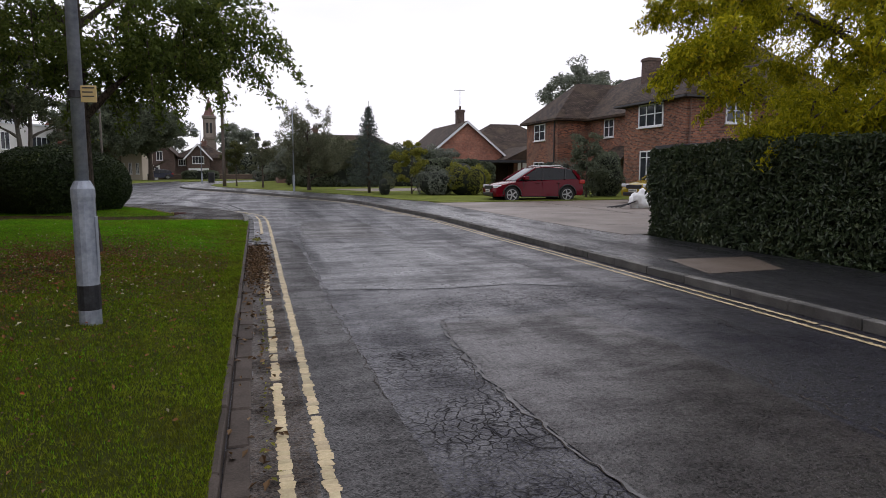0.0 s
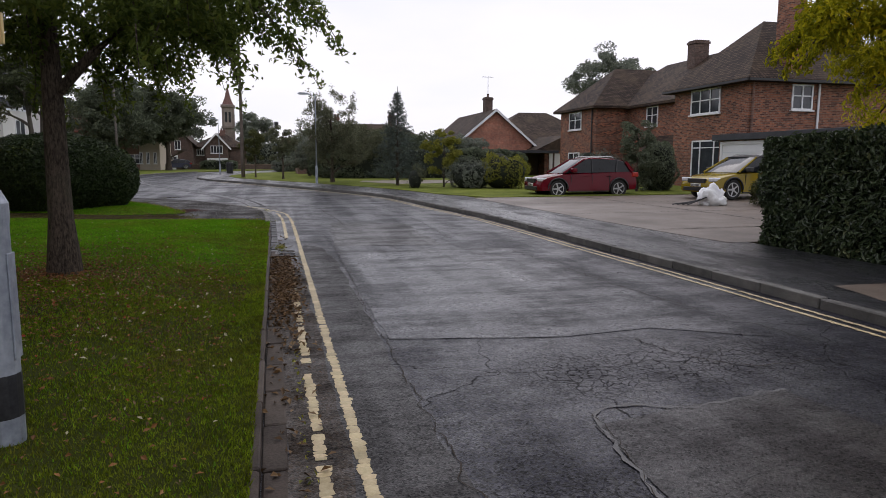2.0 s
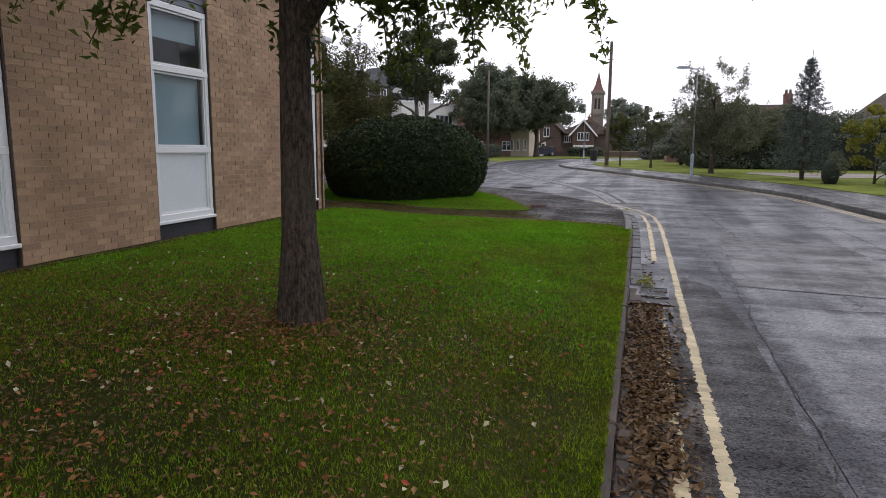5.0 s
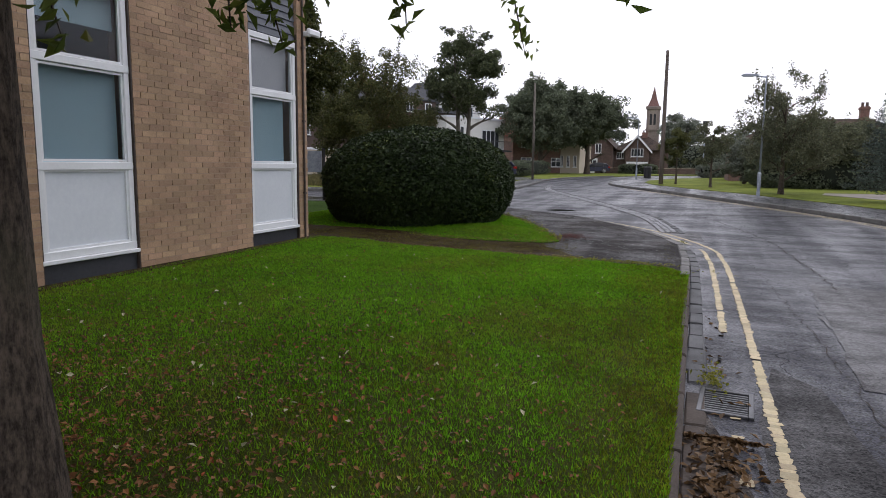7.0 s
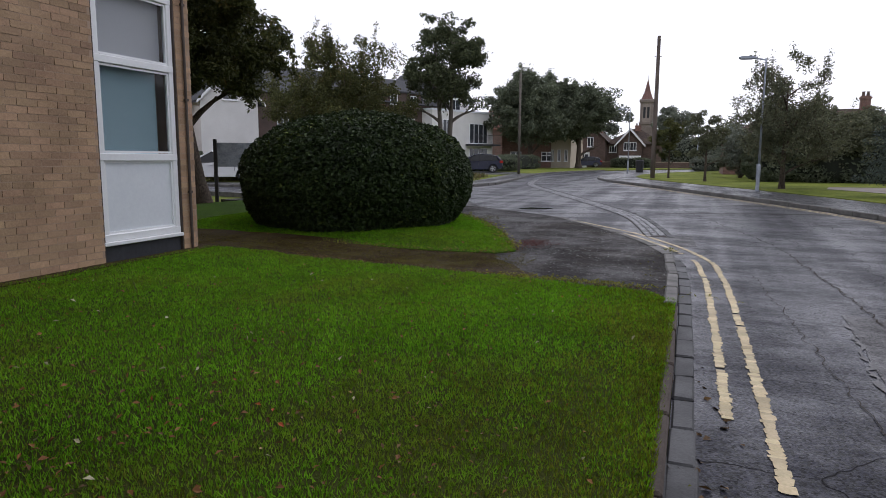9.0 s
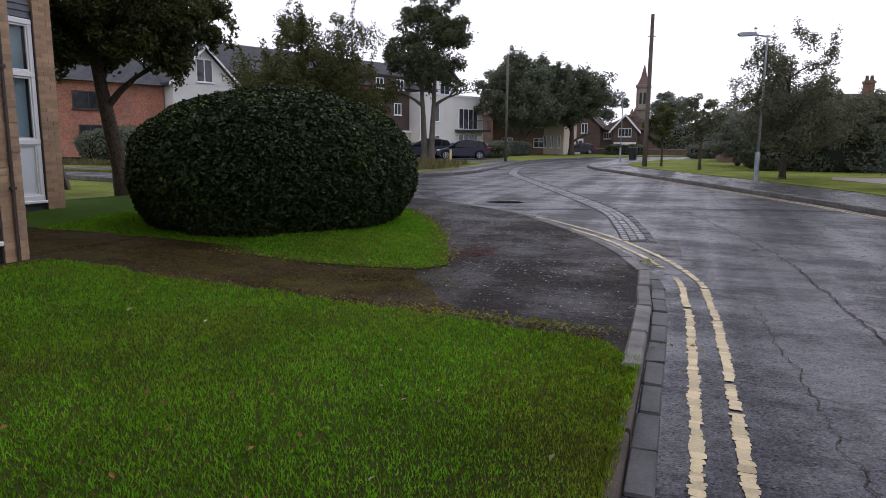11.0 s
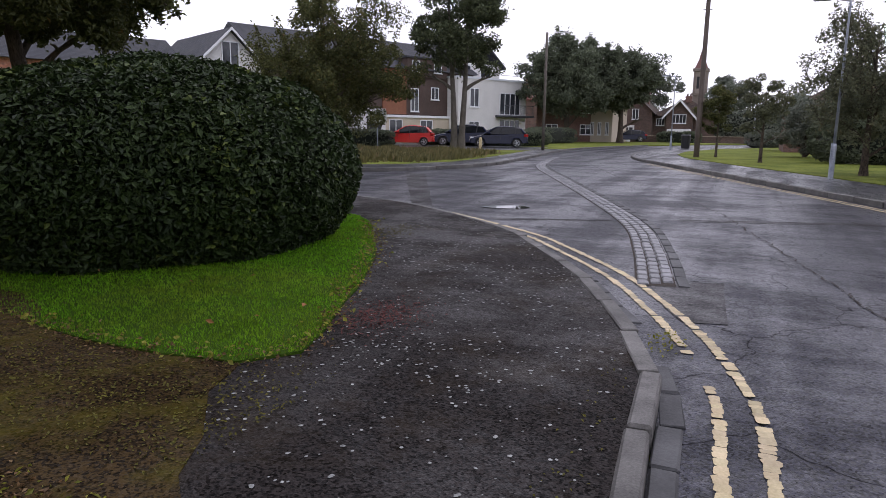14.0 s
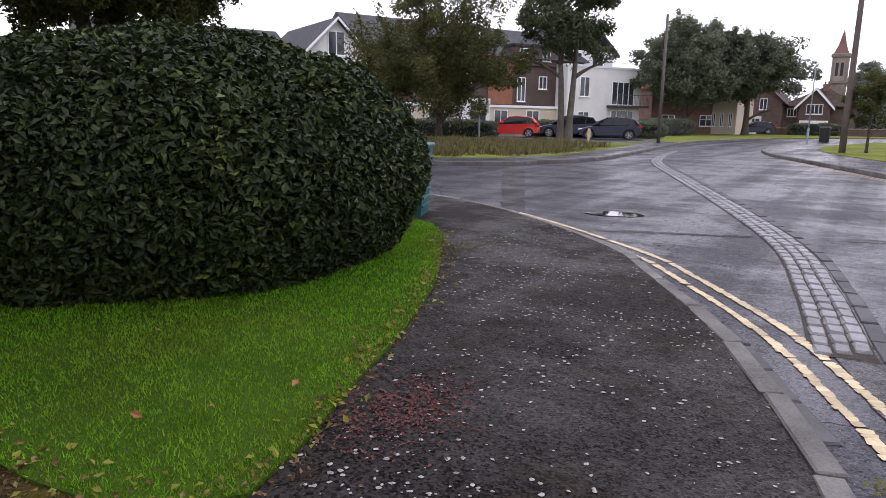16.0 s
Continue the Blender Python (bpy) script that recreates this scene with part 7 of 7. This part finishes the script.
# ---- grass, litter, lichen ----
def blades(name, label, x, y, z_of, size, mat, seed, wide=0.0045):
    """Mown grass: single bent blades."""
    rng = np.random.default_rng(seed)
    n = len(x)
    z = np.array([z_of(a, b) for a, b in zip(x, y)])
    a = rng.uniform(0, 2 * np.pi, n)
    h = size * rng.uniform(0.5, 1.3, n)
    ln = rng.normal(size=(n, 2)) * 0.45 * h[:, None]
    dx, dy = np.cos(a) * wide, np.sin(a) * wide
    v = np.stack([np.stack([x - dx, y - dy, z - 0.004], 1), np.stack([x + dx, y + dy, z - 0.004], 1), np.stack([x + ln[:, 0], y + ln[:, 1], z + h], 1)], 1).reshape(-1, 3)
    return tagged(mesh_part(name, v, np.arange(3 * n).reshape(-1, 3), mat), label, "grass", kind="stuff")


rng = np.random.default_rng(77)
n = 620000
gx, gy = -0.25 - 6.11 * rng.random(n) ** 1.25, rng.uniform(2.0, 19.6, n)
edge_y = np.interp(gx, [-6.4, -4.75, -3.7, -2.5, -1.2, -0.55, -0.34], [19.68, 19.5, 19.52, 19.36, 19.24, 19.16, 18.9]) + 0.10 * np.array([noise.noise((a * 3.1, 2.0, 4.0)) for a in gx])
bare = np.array([noise.noise((a * 0.8, b * 0.8, 7.0)) + 0.6 * noise.noise((a * 2.6, b * 2.6, 3.0)) for a, b in zip(gx, gy)])
thin = np.clip(0.34 + 0.9 * bare, 0.08, 0.8) * np.clip((14.2 - gy) / 3.0, 0.2, 1.0) * np.clip((gy - 3.0) / 4.5, 0.3, 1.0)
k = (gy < edge_y) & (rng.random(n) > thin)
lush = rng.random(n) < np.clip((gy - 10.2 + 2.6 * bare) / 3.6, 0.08, 0.92) * np.clip((-0.2 - gx + 0.6 * bare) / 1.1, 0.35, 1.0)
blades("lawn_grass", "short mown worn green grass on the lawn", gx[k & ~lush], gy[k & ~lush], lawn_z, 0.024, "grass", 1, 0.0042)
blades("lawn_grass", "fresh bright green grass on the open lawn", gx[k & lush], gy[k & lush], lawn_z, 0.026, "grass_fresh", 4, 0.0042)
from_ring = [Vector(p) for p in hedge_lawn]
n = 170000
hx_, hy_ = rng.uniform(-8.8, -2.3, n), rng.uniform(20.65, 26.6, n)


def inside(x, y, ring):
    c = np.zeros(len(x), bool)
    for a, b in zip(ring, ring[1:] + ring[:1]):
        cr = ((a.y > y) != (b.y > y)) & (x < (b.x - a.x) * (y - a.y) / (b.y - a.y + 1e-9) + a.x)
        c ^= cr
    return c


k = inside(hx_, hy_, from_ring)
blades("hedge_grass", "bright short grass round the clipped bush", hx_[k], hy_[k], hedge_lawn_z, 0.026, "grass_fresh", 2, 0.0042)

def litter(name, label, x, y, z, size, seed, mat="fallen", flat_=0.35):
    nr = np.tile([0.0, 0.0, 1.0], (len(x), 1))
    ob = leaf_cloud(name, np.stack([x, y, z], 1), nr, size, mat, None, 0.6, flat_, seed=seed)
    return tagged(ob, label, "leaves", kind="stuff")


n = 5200
lx, ly = rng.normal(-2.5, 1.7, n), rng.normal(10.0, 2.7, n)
ux, uy = rng.uniform(-6.2, -0.5, 260), rng.uniform(2, 19.2, 260)
vx, vy = rng.uniform(-5.5, -0.5, 500), rng.normal(9.2, 1.3, 500)
tx_, ty_ = rng.normal(-2.75, 0.5, 1500), rng.normal(11.1, 0.45, 1500)
cx_, cy_ = rng.normal(-3.7, 0.9, 1100), rng.normal(8.4, 0.8, 1100)
dx_, dy_ = rng.normal(-3.2, 1.2, 2600), rng.normal(11.7, 1.1, 2600)
lx, ly = np.concatenate([lx, ux, tx_, vx, cx_, dx_]), np.concatenate([ly, uy, ty_, vy, cy_, dy_])
k = (lx < -0.45) & (lx > -6.35) & (ly < 19.2)
lx, ly = lx[k], ly[k]
litter("fallen_leaf_scatter", "brown and yellow leaves fallen on the lawn", lx, ly, np.array([lawn_z(a, b) for a, b in zip(lx, ly)]) + 0.035, 0.033, 3)
for nm, m, k0, size_, lab in (("fallen_leaf_scatter", "pale_leaf", 420, 0.040, "pale upturned leaves scattered over the lawn"), ("fallen_leaf_scatter", "red_leaf", 330, 0.034, "small red leaves scattered over the lawn")):
    qx, qy = np.concatenate([rng.normal(-2.6, 1.6, k0), rng.uniform(-6, -0.5, k0 // 4)]), np.concatenate([rng.normal(9.8, 2.3, k0), rng.uniform(2.5, 18.8, k0 // 4)])
    k = (qx < -0.4) & (qx > -6.3) & (qy < 18.9) & (qy > 2)
    qx, qy = qx[k], qy[k]
    litter(nm, lab, qx, qy, np.array([lawn_z(a, b) for a, b in zip(qx, qy)]) + 0.032, size_, 40 + k0, m, 0.5)
n = 15000
lx, ly = rng.normal(-2.8, 1.9, n), rng.normal(9.2, 2.6, n)
patch = np.array([noise.noise((a * 0.9, b * 0.9, 1.0)) + 0.5 * noise.noise((a * 2.7, b * 2.7, 5.0)) for a, b in zip(lx, ly)])
k = (lx < -0.45) & (lx > -6.3) & (ly < 15.5) & (ly > 3) & (patch > 0.0)
lx, ly = lx[k], ly[k]
litter("leaf_crumb_scatter", "small brown leaf crumbs trodden into the lawn", lx, ly, np.array([lawn_z(a, b) for a, b in zip(lx, ly)]) + 0.031, 0.024, 13, "gutter_leaf", 0.5)
n = 2600
gx = np.concatenate([rng.normal(-0.02, 0.10, n), rng.normal(-0.05, 0.13, 350)])
gy = np.concatenate([np.clip(rng.normal(11.6, 1.5, n), 7.0, 13.6), rng.uniform(2, 22, 350)])
k = (gx > -0.24) & (gx < 0.26)
gx, gy = gx[k], gy[k]
litter("gutter_leaf_scatter", "wet brown leaves gathered along the gutter", gx, gy, 0.018 + 0.012 * rng.random(len(gx)), 0.055, 4, "gutter_leaf", 0.4)
hx_, hy_ = rng.uniform(-8, -2.6, 60), rng.uniform(20.9, 25, 60)
k = inside(hx_, hy_, from_ring)
litter("fallen_leaf_scatter", "pale leaves fallen beside the clipped bush", hx_[k], hy_[k], np.array([hedge_lawn_z(a, b) for a, b in zip(hx_[k], hy_[k])]) + 0.04, 0.055, 6)
ex, ey = [], []
for a, b in zip(from_ring[1:12], from_ring[2:13]):
    for q in range(int(95 * (b - a).length)):
        p = a.lerp(b, rng.random()) + Vector((rng.normal() * 0.07, rng.normal() * 0.07))
        ex.append(p.x), ey.append(p.y)
ex, ey = np.array(ex), np.array(ey)
wk = rng.random(len(ex)) < 0.55
we, wf = ex[wk] - 0.10 * rng.random(wk.sum()), ey[wk] + 0.12 * rng.random(wk.sum())
ob = leaf_cloud("weed_clump", np.stack([we, wf, np.array([hedge_lawn_z(a, b) for a, b in zip(we, wf)]) + 0.022], 1), np.tile([0, 0, 1.0], (len(we), 1)), 0.040, "leaf_lime", None, 0.6, 0.6, seed=29)
tagged(ob, "low pale green weeds along the grass edge", "weeds", kind="stuff")
litter("edge_leaf_scatter", "brown leaf crumbs along the grass edge", ex, ey, np.array([max(corner_z(a, b), hedge_lawn_z(a, b) if inside(np.array([a]), np.array([b]), from_ring)[0] else 0) for a, b in zip(ex, ey)]) + 0.020, 0.027, 7, "gutter_leaf", 0.6)

fx = rng.uniform(-5.5, -0.4, 1100)
fy = np.interp(fx, [-6.4, -4.75, -3.7, -2.5, -1.2, -0.55, -0.34], [19.68, 19.5, 19.52, 19.36, 19.24, 19.16, 18.9]) + rng.normal(0.06, 0.07, 1100)
litter("edge_leaf_scatter", "brown crumbs and dry moss along the lawn edge", fx, fy, np.array([max(corner_z(a, b), moss_path_z(a, b) if a < -3 else 0) for a, b in zip(fx, fy)]) + 0.012, 0.026, 17, "gutter_leaf", 0.5)


def blobs(name, label, category, x, y, z, size, mat, seed, sides=8):
    """Flat irregular patches."""
    r = np.random.default_rng(seed)
    v, f = [], []
    for a, b, c in zip(x, y, z):
        s = size * r.uniform(0.4, 1.5)
        o = len(v)
        v.append((a, b, c + 0.003))
        st, an = r.uniform(0.6, 1.4), r.uniform(0, 3)
        for k in range(sides):
            g = 2 * math.pi * k / sides
            q = s * r.uniform(0.65, 1.15)
            u, w = math.cos(g) * q * st, math.sin(g) * q
            v.append((a + u * math.cos(an) - w * math.sin(an), b + u * math.sin(an) + w * math.cos(an), c))
        f += [(o, o + 1 + k, o + 1 + (k + 1) % sides) for k in range(sides)]
    return tagged(mesh_part(name, v, f, mat), label, category, kind="stuff")


cring = [Vector(p) for p in corner + [(-6, 26.6), (-4.6, 24.6), (-3.4, 22.4), (-3.3, 19.2), (-0.6, 18.7)]]
seeds = [(rng.uniform(-4.5, -0.7), rng.uniform(19.7, 27.5)) for _ in range(130)]
sx, sy = [], []
for a, b in seeds:
    m = int(rng.integers(6, 34))
    sx += list(rng.normal(a, 0.26, m)), 
    sy += list(rng.normal(b, 0.26, m)),
sx, sy = np.concatenate([np.atleast_1d(a) for a in sx]), np.concatenate([np.atleast_1d(a) for a in sy])
k = inside(sx, sy, cring) & ~inside(sx, sy, from_ring) & (sy > 19.75)
sx, sy = sx[k], sy[k]
blobs("lichen_spot", "pale round lichen spots on the dark pavement", "lichen", sx, sy, np.array([corner_z(a, b) for a, b in zip(sx, sy)]) + 0.003, 0.0095, "lichen", 3)
rx_, ry_ = rng.normal(-2.40, 0.17, 900), rng.normal(22.12, 0.24, 900)
litter("red_leaf_mould", "reddish crushed leaf litter on the pavement", rx_, ry_, np.array([corner_z(a, b) for a, b in zip(rx_, ry_)]) + 0.008, 0.022, 8, "red_leafmould", 0.3)
mx = np.concatenate([rng.normal(-4.25, 0.16, 900), rng.uniform(-8.5, -2.0, 7000), rng.normal(-0.60, 0.06, 60)])
my = np.concatenate([rng.normal(25.35, 0.40, 900), rng.normal(20.25, 0.40, 7000), rng.uniform(19.6, 22.0, 60)])
k = ~inside(mx, my, from_ring) & (my > 19.75)
mx, my = mx[k], my[k]
mz = np.array([moss_path_z(a, b) if a < -2.0 and b < 21.3 else corner_z(a, b) for a, b in zip(mx, my)])
litter("moss_patch", "yellow-green moss on the path edges", mx, my, mz + 0.005, 0.020, 5, "moss", 0.4)
wx = np.concatenate([rng.normal(-0.03, 0.05, 160), rng.normal(-0.40, 0.07, 70), rng.normal(0.02, 0.02, 80), rng.normal(-1.6, 0.5, 110), rng.normal(-1.4, 0.6, 520)])
wy = np.concatenate([rng.normal(14.72, 0.16, 160), rng.normal(22.7, 0.16, 70), rng.uniform(3, 8, 80), rng.normal(19.46, 0.08, 110), rng.normal(19.40, 0.07, 520)])
wz = np.array([0.02 + rise(b) if a > -0.35 or b > 22 else corner_z(a, b) for a, b in zip(wx, wy)])
ob = leaf_cloud("weed_clump", np.stack([wx, wy, wz + 0.03 * rng.random(len(wx))], 1), np.tile([0, 0, 1.0], (len(wx), 1)), 0.034, "leaf_lime", None, 0.5, 0.6, seed=9)
tagged(ob, "small green weeds growing in the gutter joints", "weeds", kind="stuff")

# ---- bricks of the office wall ----
rng = np.random.default_rng(3)
bw, bh, bd, joint = 0.215, 0.065, 0.05, 0.010
kinds = []
for k in range(5):
    bm = boxed(-bd, -bw / 2, -bh / 2, 0.0, bw / 2, bh / 2)
    for v in bm.verts:
        v.co += Vector((rng.uniform(-1, 1) * 0.002, rng.uniform(-1, 1) * 0.003, rng.uniform(-1, 1) * 0.002))
    me = bpy.data.meshes.new("brick")
    bm.to_mesh(me)
    bm.free()
    me.materials.append(MAT["brick_buff"])
    kinds.append(me)
rest_v, rest_f, single = [], [], 0
cube = np.array([(x, y, z) for x in (-bd, 0.0) for y in (-0.5, 0.5) for z in (-0.5, 0.5)])
cf = np.array([(0, 1, 3, 2), (4, 6, 7, 5), (0, 4, 5, 1), (2, 3, 7, 6), (0, 2, 6, 4), (1, 5, 7, 3)])
for wx, a, b in [(WX, *v) for v in piers] + wing:
    for row in range(int((5.2 - 0.1) / (bh + joint))):
        z = 0.1 + row * (bh + joint) + bh / 2
        y = a - (0.5 * (bw + joint) if row % 2 else 0.0)
        while y < b:
            y0, y1 = max(a, y), min(b, y + bw)
            if y1 - y0 > 0.04:
                c, w = (y0 + y1) / 2, y1 - y0
                xo = wx + rng.uniform(-0.003, 0.003)
                if wx == WX and 15.8 < c < 18.0 and z < 2.6 and single < 298 and w > 0.2:
                    ob = new("brick", kinds[int(rng.integers(5))])
                    ob.parent = office
                    ob.matrix_local = Matrix.Translation((xo, c, z))
                    single += 1
                else:
                    rest_f.append(cf + len(rest_v) * 8)
                    rest_v.append(cube * np.array([1, w, bh]) + np.array([xo, c, z]) + rng.uniform(-0.0015, 0.0015, (8, 3)))
            y += bw + joint
run = mesh_part("brick_run", np.concatenate(rest_v), np.concatenate(rest_f), "brick_buff_rest", office)
run["kind"] = "stuff"
ev, ef = [], []
for row in range(int(5.1 / 0.075)):
    for j in range(14):
        x0 = WX - 0.37 - j * 0.225 - (0.11 if row % 2 else 0)
        ef.append(cf + len(ev) * 8)
        ev.append(np.array([(x, y, z) for x in (x0, x0 + 0.215) for y in (WY - 0.04, WY + 0.008) for z in (0.1 + row * 0.075, 0.165 + row * 0.075)]))
run2 = mesh_part("brick_run", np.concatenate(ev), np.concatenate(ef), "brick_buff_rest", office)
run2["kind"] = "stuff"
